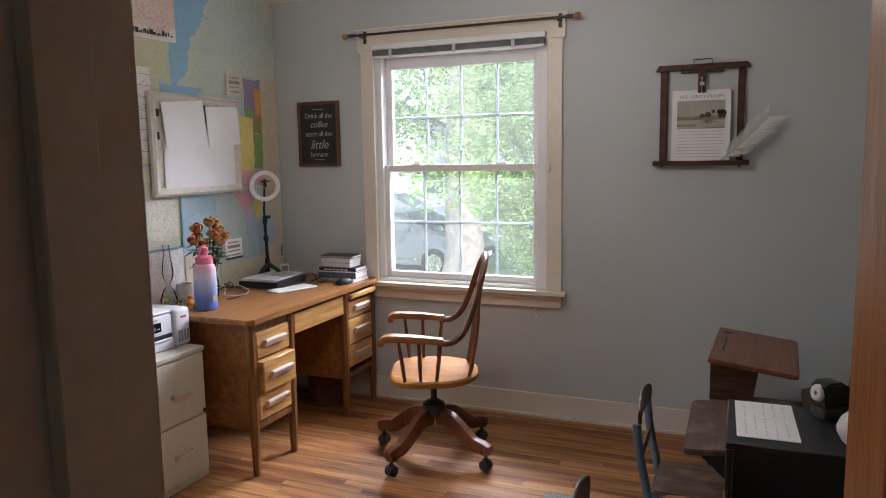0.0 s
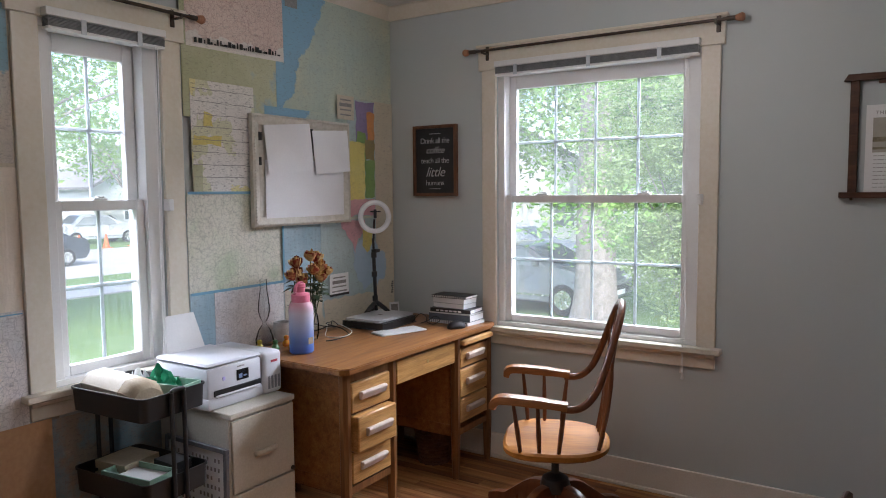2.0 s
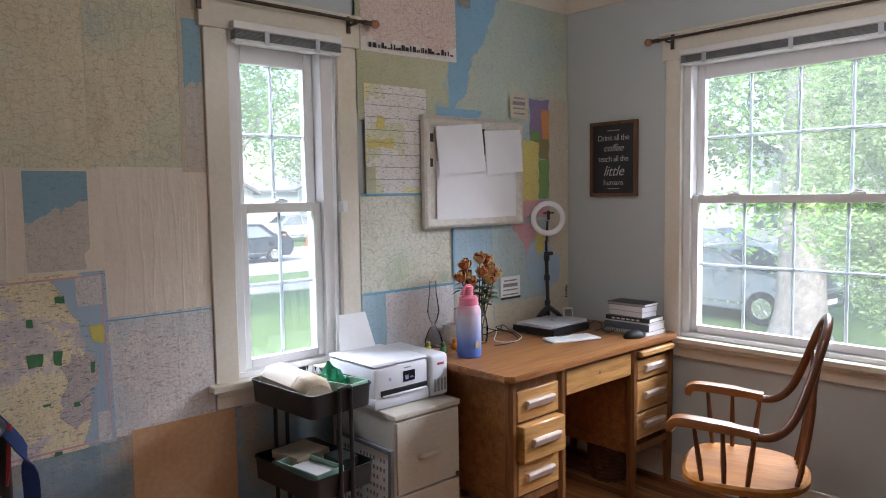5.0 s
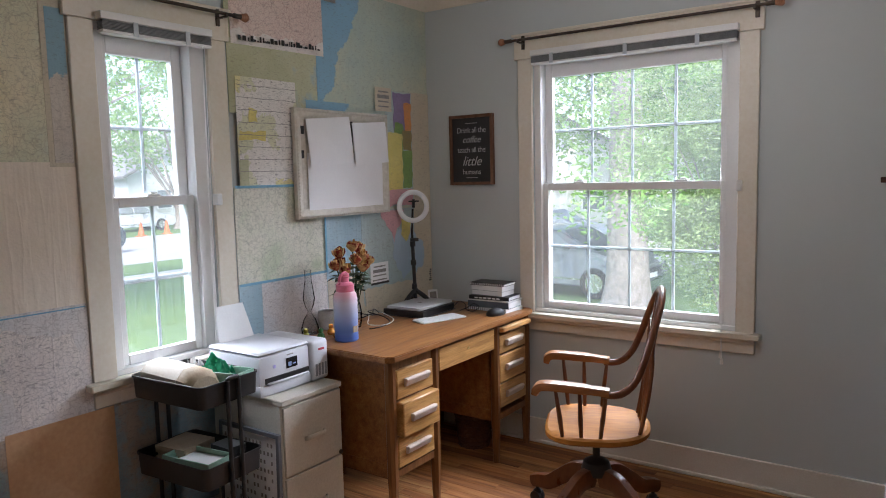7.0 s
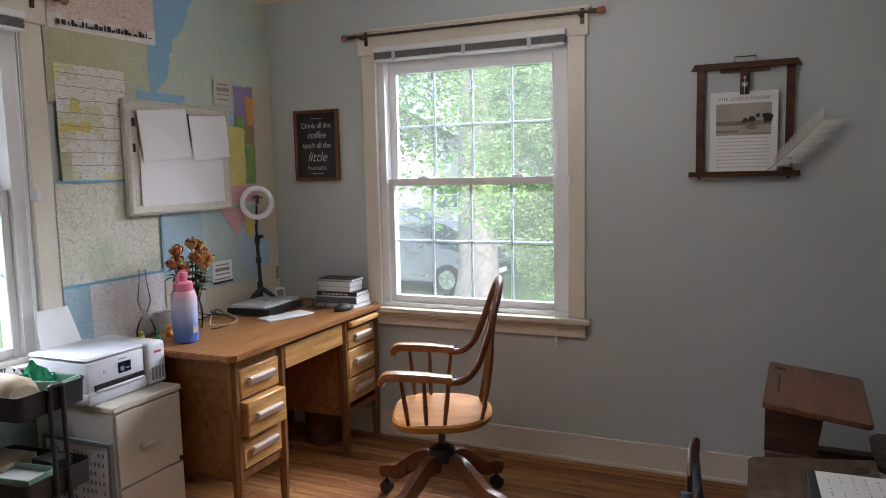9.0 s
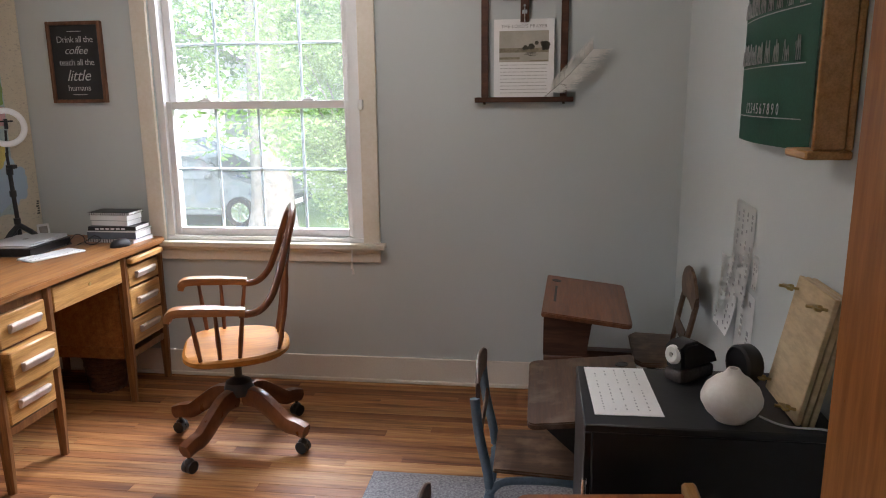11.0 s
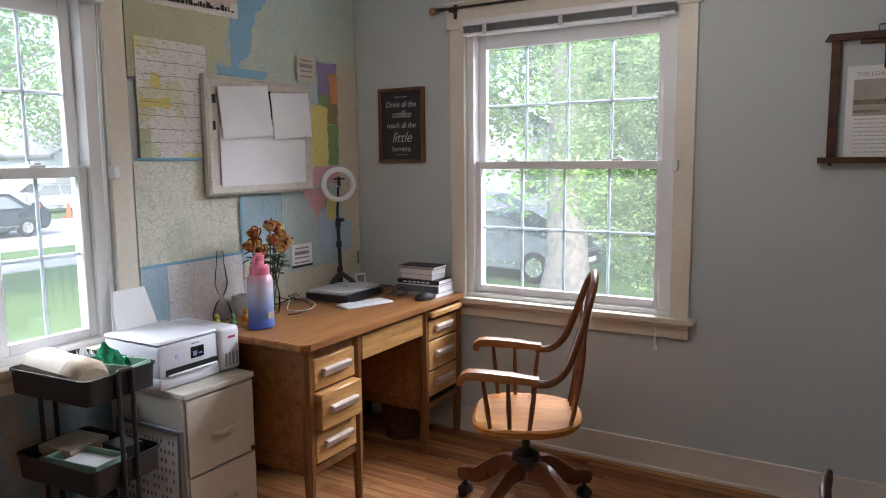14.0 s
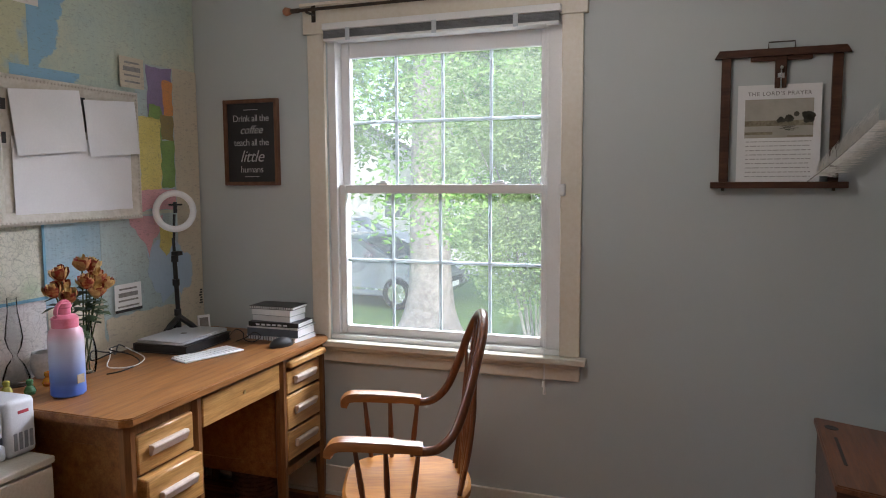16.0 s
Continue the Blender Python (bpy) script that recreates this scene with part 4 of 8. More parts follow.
# ---- chalkboard sign ----
sg = thing("chalkboard_sign", pose(0.3455, -0.001, 1.703), "black lettered sign in a brown wooden frame", "sign")
sw, sh = 0.1515, 0.206
bm = bmesh.new()
for x0, x1, z0, z1 in ((-sw, -sw + 0.018, -sh, sh), (sw - 0.018, sw, -sh, sh), (-sw + 0.018, sw - 0.018, -sh, -sh + 0.018), (-sw + 0.018, sw - 0.018, sh - 0.018, sh)):
    box(bm, x0, x1, -0.026, 0, z0, z1, 0.002)
M_SIGNWOOD = wood("sign_frame_wood", (0.10, 0.045, 0.025), (0.17, 0.08, 0.045), (0.24, 0.12, 0.07), (30, 30, 4), 0.5, 0.1, 0.0)
part("frame", bm, M_SIGNWOOD, sg)
M_BOARD = surface("black_board", (0.018, 0.018, 0.02), (0.03, 0.03, 0.033), 10, 0.6, relief=0.1)
boxes("board", [(-sw + 0.016, sw - 0.016, -0.014, -0.002, -sh + 0.016, sh - 0.016)], M_BOARD, sg)
M_CHALK = surface("white_lettering", (0.42, 0.42, 0.42), (0.55, 0.55, 0.55), 60, 0.8)
for words, z, size, sp, sh_ in (("Drink all the", 0.115, 0.046, 0.9, 0), ("coffee", 0.06, 0.056, 0.95, 0.35), ("teach all the", 0.0, 0.046, 0.9, 0), ("little", -0.068, 0.08, 0.95, 0.35), ("humans", -0.13, 0.044, 0.95, 0)):
    o = text_part("lettering", words, size, Matrix.Identity(4), M_CHALK, None, sp, sh_, weight=-0.0003)
    o.parent = sg
    o.matrix_basis = pose(0, -0.0152, z, 90, 0, 0)
for z in (0.155, -0.165):
    boxes("rule", [(-0.04, 0.04, -0.0158, -0.0146, z, z + 0.003)], M_CHALK, sg)

# ---- hanging easel with a print and a feather ----
EX, EZ = 2.664, 1.492
ez = thing("wall_easel", pose(EX, -0.002, EZ), "dark wooden table easel hung on the wall", "easel")
boxes("ledge", [(-0.236, 0.236, -0.05, -0.001, -0.012, 0.012)], M_DARKWOOD, ez, 0.002)
for s in (-1, 1):
    boxes("upright", [(s * 0.189 - 0.017, s * 0.189 + 0.017, -0.022, -0.002, 0.012, 0.478)], M_DARKWOOD, ez, 0.002)
    bm = bmesh.new()
    rod(bm, (s * 0.19, -0.03, -0.022), (s * 0.19, -0.03, -0.011), 0.006)
    part("foot_knob", bm, M_BRONZE, ez)
bm = bmesh.new()
slab(bm, [(-0.232, 0.0), (-0.215, 0.028), (0.215, 0.028), (0.232, 0.0)], 0, 0.026, 0.002, Matrix.Translation((0, -0.004, 0.478)) @ pose(0, 0, 0, 90, 0, 0))
part("top_bar", bm, M_DARKWOOD, ez)
boxes("brace", [(-0.105, 0.105, -0.02, -0.003, 0.462, 0.478)], M_DARKWOOD, ez, 0.002)
boxes("center_slide", [(-0.02, 0.02, -0.026, -0.004, 0.36, 0.478)], M_DARKWOOD, ez, 0.002)
bm = bmesh.new()
box(bm, -0.012, 0.012, -0.036, -0.026, 0.395, 0.415, 0.002)
rod(bm, (0, -0.034, 0.36), (0, -0.034, 0.44), 0.003)
rod(bm, (0, -0.05, 0.432), (0, -0.026, 0.432), 0.006)
part("clamp", bm, M_CHROME, ez, "small metal clamp screw")
bm = bmesh.new()
sweep(bm, [(-0.045, -0.018, 0.505), (-0.045, -0.018, 0.53), (0.045, -0.018, 0.53), (0.045, -0.018, 0.505)], 0.005)
part("handle", bm, M_BRONZE, ez)

pp = thing("print_poster", pose(EX - 0.002, -0.034, EZ + 0.0125, -3.0, 0, 0), "cream print with a landscape picture and verses", "print")
pw, ph = 0.143, 0.362
boxes("sheet", [(-pw, pw, -0.004, 0, 0, ph)], M_PAPER, pp)
M_PIC = map_mat("painted_sky", [(0.3, (0.36, 0.34, 0.29)), (0.7, (0.46, 0.44, 0.39))], (0.4, 0.38, 0.34), 9.0, 5.0, 20.0, 0.05, speck=0.0)
M_PICLAND = surface("painted_field", (0.17, 0.15, 0.10), (0.30, 0.27, 0.19), 60, 0.7)
M_PICTREE = surface("painted_trees", (0.05, 0.05, 0.035), (0.10, 0.095, 0.07), 80, 0.7)
boxes("picture", [(-0.117, 0.117, -0.0052, -0.004, 0.164, 0.308)], M_PIC, pp)
boxes("painted_land", [(-0.117, 0.117, -0.0058, -0.0052, 0.208, 0.228), (-0.117, -0.02, -0.0058, -0.0052, 0.176, 0.186), (0.03, 0.117, -0.0058, -0.0052, 0.166, 0.172)], M_PICLAND, pp)
bm = bmesh.new()
rng = random.Random(3)
for k in range(26):
    x = rng.choice((rng.uniform(-0.005, 0.07), rng.uniform(0.085, 0.115)))
    r = rng.uniform(0.006, 0.012)
    lathe(bm, [(r, 0), (r, 0.0006), (0, 0.0006)], 8, Matrix.Translation((x, -0.0060, 0.232 + rng.uniform(-0.006, 0.02))) @ pose(0, 0, 0, 90, 0, 0))
for k in range(14):
    x = rng.uniform(0.0, 0.07)
    box(bm, x, x + rng.uniform(0.01, 0.03), -0.0066, -0.006, 0.19 + k * 0.0013, 0.1915 + k * 0.0013)
part("painted_grove", bm, M_PICTREE, pp)
o = text_part("title", "THE LORD'S PRAYER", 0.0215, Matrix.Identity(4), M_GREYINK, None, 1.12)
o.parent = pp
o.matrix_basis = pose(0, -0.0048, 0.328, 90, 0, 0)
lines = []
rng = random.Random(8)
for k in range(9):
    x, z = -0.112, 0.15 - k * 0.0163
    while x < 0.108:
        w = rng.uniform(0.008, 0.026)
        lines.append((x, min(x + w, 0.112), -0.0046, -0.0038, z - 0.0016, z + 0.0016))
        x += w + 0.0035
boxes("verse_line", lines, surface("pale_print", (0.42, 0.41, 0.40), (0.5, 0.49, 0.48), 30, 0.7), pp)

ft = thing("feather", pose(EX + 0.10, -0.048, EZ + 0.0125), "large white ostrich feather tucked behind the print", "feather")
M_FEATHER = surface("feather_barbs", (0.74, 0.73, 0.70), (0.84, 0.83, 0.80), 40, 0.9)
spine = smooth_line([(0.0, 0, 0.0), (0.08, -0.004, 0.07), (0.155, -0.006, 0.145), (0.22, -0.004, 0.215)], 8)
bm = bmesh.new()
sweep(bm, spine, [0.004 - 0.0028 * k / (len(spine) - 1) for k in range(len(spine))], seg=6)
part("quill", bm, M_GREYINK, ft, "dark thin quill")
bm = bmesh.new()
rng = random.Random(11)
for k in range(900):
    u = rng.uniform(0.14, 1.0)
    i = min(int(u * (len(spine) - 1)), len(spine) - 2)
    p = spine[i].lerp(spine[i + 1], u * (len(spine) - 1) - i)
    t = (spine[i + 1] - spine[i]).normalized()
    s = 1 if k % 2 else -1
    n = Vector((-t.z, 0, t.x)) * s
    ln = rng.uniform(0.04, 0.1) * (1.2 - 0.6 * abs(u - 0.55)) * (1.0 if s < 0 else 0.8)
    a = p
    b = p + (n * 0.7 + t * 0.6).normalized() * ln * 0.6 + Vector((0, rng.uniform(-0.012, 0.004), 0))
    c = b + (n * 0.35 + t * 0.8 + Vector((0, rng.uniform(-0.3, 0.2), -0.25))).normalized() * ln * 0.5
    w = t * 0.0012
    vs = [bm.verts.new(q) for q in (a - w, a + w, b + w * 0.9, b - w * 0.9, c)]
    bm.faces.new((vs[0], vs[1], vs[2], vs[3]))
    bm.faces.new((vs[3], vs[2], vs[4]))
tagged(part("vane", bm, M_FEATHER, ft, smooth=False), kind="stuff")

# ---- oak desk ----
DX0, DX1, DY0, DY1 = 0.07, 0.777, -1.330, -0.052
desk = thing("desk", Matrix.Translation((-0.022, 0.038, 0)) @ Matrix.Diagonal((1, 1.021, 1.029, 1)), "worn golden oak kneehole desk against the map wall", "desk")
bm = bmesh.new()
c = 0.03
slab(bm, [(DX0, DY0), (DX1 - c, DY0), (DX1, DY0 + c), (DX1, DY1 - c), (DX1 - c, DY1), (DX0, DY1)], 0.738, 0.766, 0.004)
part("desktop", bm, M_OAK, desk, "worn oak top with clipped corners")


def desk_leg(x, y):
    bm = bmesh.new()
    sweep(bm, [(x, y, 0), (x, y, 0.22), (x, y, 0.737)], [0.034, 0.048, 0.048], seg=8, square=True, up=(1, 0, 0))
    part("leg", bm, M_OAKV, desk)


for x in (0.125, 0.735):
    for y in (-1.285, -0.972, -0.425, -0.095):
        desk_leg(x, y)


def pull(parent, y, z, x, w=0.17):
    bm = bmesh.new()
    vs = [(0, -0.017), (0.012, -0.018), (0.024, 0.010), (0.019, 0.018), (0, 0.016)]
    lo = [bm.verts.new((x + a, y - w / 2, z + b)) for a, b in vs]
    hi = [bm.verts.new((x + a, y + w / 2, z + b)) for a, b in vs]
    bm.faces.new(lo)
    bm.faces.new(hi[::-1])
    for k in range(5):
        j = (k + 1) % 5
        bm.faces.new((lo[k], hi[k], hi[j], lo[j]))
    bmesh.ops.bevel(bm, geom=bm.edges[:], offset=0.002, segments=1, affect="EDGES")
    part("handle", bm, M_PULL, parent, "wooden pull, whitened for window light on it", smooth=False)


# wooden pulls whitened: the window's reflected light is in their colour
M_PULL = surface("window_lit_pull", (0.50, 0.39, 0.32), (0.62, 0.51, 0.44), 20, 0.7, relief=0.1)
M_BRASS = surface("dull_brass", (0.35, 0.24, 0.10), (0.45, 0.33, 0.15), 20, 0.35, 0.9, 0.05)
for y0, y1, fronts in ((-1.262, -0.995, ((0.565, 0.692, 0.0), (0.405, 0.555, 0.035), (0.262, 0.395, 0.0))), (-0.402, -0.118, ((0.575, 0.675, 0.0), (0.42, 0.565, 0.0), (0.285, 0.41, 0.0)))):
    boxes("end_panel", [(0.14, 0.72, y0 - 0.016, y0 - 0.006, 0.235, 0.738)], M_OAK, desk, 0.001)
    boxes("end_panel", [(0.14, 0.72, y1 + 0.006, y1 + 0.016, 0.235, 0.738)], M_OAK, desk, 0.001)
    for z0, z1 in ((0.655, 0.738), (0.215, 0.275)):
        boxes("apron_rail", [(0.14, 0.728, y0 - 0.020, y0 - 0.008, z0, z1)], M_OAK, desk, 0.002)
    for x0, x1, z0, z1 in ((0.70, 0.745, 0.222, 0.255), (0.70, 0.742, 0.695, 0.737), (0.70, 0.738, 0.555, 0.566), (0.70, 0.738, 0.395, 0.406), (0.14, 0.70, 0.222, 0.235)):
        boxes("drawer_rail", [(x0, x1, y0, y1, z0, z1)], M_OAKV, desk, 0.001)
    for z0, z1, out in fronts:
        bm = bmesh.new()
        box(bm, 0.725, 0.752 + out, y0 + 0.002, y1 - 0.002, z0, z1, 0.005)
        box(bm, 0.30, 0.725, y0 + 0.012, y1 - 0.012, z0 + 0.012, z1 - 0.02, 0.001)
        d = part("drawer", bm, M_OAKLIT, desk, "oak drawer front, coloured paler as if lit" if not out else "oak drawer left slightly open, coloured paler as if lit")
        pull(d, (y0 + y1) / 2, (z0 + z1) / 2 + 0.004, 0.752 + out)
bm = bmesh.new()
box(bm, 0.20, 0.765, -0.405, -0.115, 0.70, 0.716, 0.002)
box(bm, 0.752, 0.785, -0.41, -0.11, 0.694, 0.722, 0.006)
part("writing_slide", bm, M_OAKLIT, desk, "pull-out oak writing slide")
bm = bmesh.new()
box(bm, 0.30, 0.752, -0.945, -0.452, 0.615, 0.722, 0.004)
cd = part("drawer", bm, M_OAKLIT, desk, "wide oak kneehole drawer")
bm = bmesh.new()
lathe(bm, [(0, 0), (0.008, 0), (0.008, 0.003), (0, 0.004)], 12, Matrix.Translation((0.752, -0.70, 0.675)) @ pose(0, 0, 0, 0, 90, 0))
part("keyhole", bm, M_BRASS, cd, "small brass keyhole plate")
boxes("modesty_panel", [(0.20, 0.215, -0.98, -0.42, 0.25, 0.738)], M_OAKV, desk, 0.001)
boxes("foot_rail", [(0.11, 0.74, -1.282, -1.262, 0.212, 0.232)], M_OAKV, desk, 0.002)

# ---- wicker basket in the shade under the desk ----
bk = thing("wicker_basket", pose(0.47, -0.24, 0.0), "small dark brown woven wicker basket on the floor", "basket")
M_WICKER = wood("wicker", (0.06, 0.025, 0.012), (0.12, 0.05, 0.025), (0.18, 0.08, 0.04), (30, 30, 30), 0.6, 0.0, 0.2)
bm = bmesh.new()
for k in range(9):
    z = 0.012 + k * 0.022
    r = 0.085 + 0.02 * k / 8
    ring = [(r * math.cos(a) * (1 + 0.03 * math.sin(12 * a + k * math.pi)), r * math.sin(a) * (1 + 0.03 * math.sin(12 * a + k * math.pi)), z) for a in np.linspace(0, 2 * math.pi, 49)]
    sweep(bm, ring, 0.016, 0.024, seg=5)
part("weave", bm, M_WICKER, bk)
bm = bmesh.new()
for k in range(12):
    a = k * math.pi / 6
    rod(bm, (0.085 * math.cos(a), 0.085 * math.sin(a), 0), (0.105 * math.cos(a), 0.105 * math.sin(a), 0.21), 0.005, seg=6)
part("stake", bm, M_WICKER, bk)
bm = bmesh.new()
lathe(bm, [(0, 0.004), (0.084, 0.004), (0.084, 0.012), (0, 0.012)], 20)
part("base", bm, M_WICKER, bk)

# ---- filing cabinet ----
fc = thing("filing_cabinet", pose(0, 0, 0), "beige two-drawer steel filing cabinet", "filing cabinet")
CX0, CX1, CY0, CY1, CH = 0.045, 0.488, -1.692, -1.342, 0.656
bm = bmesh.new()
box(bm, CX0, CX1 - 0.012, CY0, CY1, 0.0, CH, 0.004)
part("body", bm, M_CABINET, fc)
boxes("top_cap", [(CX0, CX1, CY0 - 0.002, CY1 + 0.002, CH - 0.022, CH + 0.001)], M_CABINET, fc, 0.004)
for z0, z1 in ((0.035, 0.322), (0.330, 0.626)):
    bm = bmesh.new()
    box(bm, CX1 - 0.014, CX1 - 0.001, CY0 + 0.008, CY1 - 0.008, z0, z1, 0.003)
    d = part("drawer_front", bm, M_CABINET, fc)
    bm = bmesh.new()
    ym, zh = (CY0 + CY1) / 2, z0 + 0.135
    sweep(bm, smooth_line([(CX1 - 0.002, ym - 0.055, zh), (CX1 + 0.016, ym - 0.045, zh + 0.004), (CX1 + 0.020, ym, zh + 0.005), (CX1 + 0.016, ym + 0.045, zh + 0.004), (CX1 - 0.002, ym + 0.055, zh)], 4), 0.010, 0.022, seg=8)
    part("handle", bm, M_CABINET, d, "moulded beige handle")
bm = bmesh.new()
lathe(bm, [(0, 0), (0.010, 0), (0.010, 0.008), (0.006, 0.010), (0, 0.010)], 14, Matrix.Translation((CX1 - 0.002, CY1 - 0.022, 0.340)) @ pose(0, 0, 0, 0, 90, 0))
part("lock", bm, M_BRONZE, fc, "round dark lock")

# ---- printer ----
M_PRINTER = surface("printer_white", (0.60, 0.61, 0.65), (0.66, 0.67, 0.71), 5, 0.4, relief=0.06, fine=200)
M_SCREEN = surface("dark_screen", (0.008, 0.010, 0.014), (0.015, 0.018, 0.024), 10, 0.15, relief=0)
pt = thing("printer", pose(0.045, -1.712, CH + 0.002) @ Matrix.Diagonal((1, 0.94, 1.03, 1)), "white inkjet printer with side ink tank and paper", "printer")
bm = bmesh.new()
box(bm, 0.01, 0.34, 0.0, 0.30, 0.014, 0.165, 0.012, seg=2)
box(bm, 0.0, 0.345, -0.004, 0.304, 0.0, 0.05, 0.012, seg=2)
part("body", bm, M_PRINTER, pt)
boxes("scanner_lid", [(0.006, 0.340, 0.0, 0.302, 0.166, 0.182)], M_PRINTER, pt, 0.008)
bm = bmesh.new()
box(bm, 0.02, 0.352, 0.303, 0.415, 0.0, 0.178, 0.018, seg=3)
tk = part("ink_tank", bm, M_PRINTER, pt, "white rounded ink tank")
M_TANKWIN = surface("tank_window", (0.25, 0.26, 0.30), (0.32, 0.33, 0.36), 20, 0.2)
for k in range(4):
    boxes("tank_window", [(0.3515, 0.3535, 0.325 + k * 0.02, 0.337 + k * 0.02, 0.022, 0.075)], M_TANKWIN, tk)
boxes("brand_patch", [(0.3515, 0.3530, 0.345, 0.385, 0.132, 0.142)], surface("red_patch", (0.35, 0.03, 0.05), (0.4, 0.05, 0.07), 10, 0.4), tk)
boxes("brand_mark", [(0.3395, 0.3408, 0.16, 0.20, 0.146, 0.151)], M_GREYINK, pt)
sc = boxes("screen", [(0.3390, 0.3425, 0.155, 0.222, 0.092, 0.135)], M_SCREEN, pt, 0.001, "small dark display")
boxes("screen_icon", [(0.3426, 0.3430, 0.165, 0.185, 0.10, 0.118), (0.3426, 0.3430, 0.192, 0.212, 0.104, 0.110)], surface("screen_blue", (0.2, 0.25, 0.4), (0.25, 0.3, 0.45), 8, 0.3), sc)
boxes("paper_slot", [(0.31, 0.3455, 0.03, 0.29, 0.052, 0.075)], M_BLACK, pt, 0.001, "black paper slot")
boxes("out_tray", [(0.30, 0.352, 0.035, 0.285, 0.046, 0.056)], M_PRINTER, pt, 0.003)
bm = bmesh.new()
lathe(bm, [(0, 0), (0.008, 0), (0.008, 0.002), (0, 0.003)], 14, Matrix.Translation((0.340, 0.085, 0.115)) @ pose(0, 0, 0, 0, 90, 0))
part("power_button", bm, surface("button_lilac", (0.45, 0.42, 0.75), (0.5, 0.48, 0.8), 8, 0.3), pt)
bm = bmesh.new()
slab(bm, [(0.03, 0.0), (0.235, 0.0), (0.215, 0.165), (0.05, 0.165)], 0, 0.003, 0, Matrix.Translation((0.03, 0.02, 0.172)) @ pose(0, 0, 0, 0, 0, 90) @ pose(0, 0, 0, 72, 0, 0))
part("rear_paper", bm, M_PAPER, pt, "white paper standing in the rear feed")

# ---- black utility cart ----
CARTM = pose(0.272, -1.937, 0, 0, 0, 4) @ Matrix.Diagonal((0.94, 0.86, 1.03, 1))
ct = thing("utility_cart", CARTM, "black three-tier metal utility cart full of papers", "cart")
HX, HY = 0.215, 0.165


def tray(z):
    """Sheet-steel tray with rounded corners, walls a little flared, and a rolled rim."""
    bm = bmesh.new()
    h, r = 0.082, 0.03
    def loop(hx, hy, zz):
        out = []
        for sx, sy, a0 in ((1, -1, 270), (1, 1, 0), (-1, 1, 90), (-1, -1, 180)):
            for k in range(5):
                a = radians(a0 + 22.5 * k)
                out.append(bm.verts.new((sx * (hx - r) + r * math.cos(a), sy * (hy - r) + r * math.sin(a), zz)))
        return out
    rings = [loop(HX - 0.006, HY - 0.006, z), loop(HX, HY, z + h), loop(HX + 0.005, HY + 0.005, z + h), loop(HX + 0.005, HY + 0.005, z + h - 0.008), loop(HX + 0.001, HY + 0.001, z + h - 0.008)]
    outer = loop(HX - 0.003, HY - 0.003, z - 0.003)
    n = len(outer)
    seq = rings + [outer]
    for a, b in zip(seq, seq[1:]):
        for k in range(n):
            bm.faces.new((a[k], a[(k + 1) % n], b[(k + 1) % n], b[k]))
    bm.faces.new(rings[0])
    bm.faces.new(outer[::-1])
    part("tray", bm, M_BLACKMETAL, ct)


for z in (0.105, 0.405, 0.705):
    tray(z)
for s in (-1, 1):
    for y in (-0.032, 0.032):
        bm = bmesh.new()
        rod(bm, (s * (HX + 0.010), y, 0.07), (s * (HX + 0.010), y, 0.785), 0.0095)
        part("post", bm, M_BLACKMETAL, ct)
    bm = bmesh.new()
    sweep(bm, smooth_line([(s * (HX + 0.01), -0.032, 0.78), (s * (HX + 0.01), -0.026, 0.792), (s * (HX + 0.01), 0.026, 0.792), (s * (HX + 0.01), 0.032, 0.78)], 4), 0.016, seg=8)
    part("post_cap", bm, M_BLACKMETAL, ct)
    for y in (-0.13, 0.13):
        bm = bmesh.new()
        rod(bm, (s * 0.19, y - 0.012, 0.03), (s * 0.19, y + 0.012, 0.03), 0.03, seg=16)
        box(bm, s * 0.19 - 0.012, s * 0.19 + 0.012, y - 0.018, y + 0.018, 0.045, 0.106, 0.003)
        part("caster", bm, M_BLACK, ct)


def cart_item(name, bm, mat, x, y, z, rz, label, category, group=""):
    t = thing(name, CARTM @ pose(x, y, z, 0, 0, rz), label, category, group)
    for b in (bm if isinstance(bm, list) else [bm]):
        part("sheet" if isinstance(bm, list) else "body", b, mat, t)
    return t


def paper_stack(w, d, h, n, seed, jitter=0.008):
    r = random.Random(seed)
    out = []
    for k in range(n):
        bm = bmesh.new()
        box(bm, -w / 2, w / 2, -d / 2, d / 2, h * k / n, h * (k + 1) / n - 0.0006, 0.0008, pose(r.uniform(-jitter, jitter), r.uniform(-jitter, jitter), 0, 0, 0, r.uniform(-4, 4)))
        out.append(bm)
    return out


M_PAPERC = surface("cream_paper", (0.66, 0.60, 0.50), (0.72, 0.66, 0.57), 8, 0.8, relief=0.1)
M_TAN = surface("tan_card", (0.42, 0.33, 0.22), (0.5, 0.41, 0.29), 10, 0.7, relief=0.2)
M_GREENBAG = surface("green_plastic_bag", (0.02, 0.34, 0.16), (0.06, 0.46, 0.26), 15, 0.25, relief=0.4, fine=40)
M_MINT = surface("mint_plastic", (0.28, 0.45, 0.36), (0.34, 0.52, 0.42), 8, 0.3)
bag = thing("paper_parcel", CARTM @ pose(-0.02, -0.055, 0.7085, 0, 0, -6), "cream paper bag with a rounded kraft end", "parcel")
BAGSEC = [(-0.085, 0.0), (-0.095, 0.03), (-0.088, 0.085), (-0.05, 0.118), (0.02, 0.122), (0.07, 0.10), (0.092, 0.06), (0.09, 0.0)]
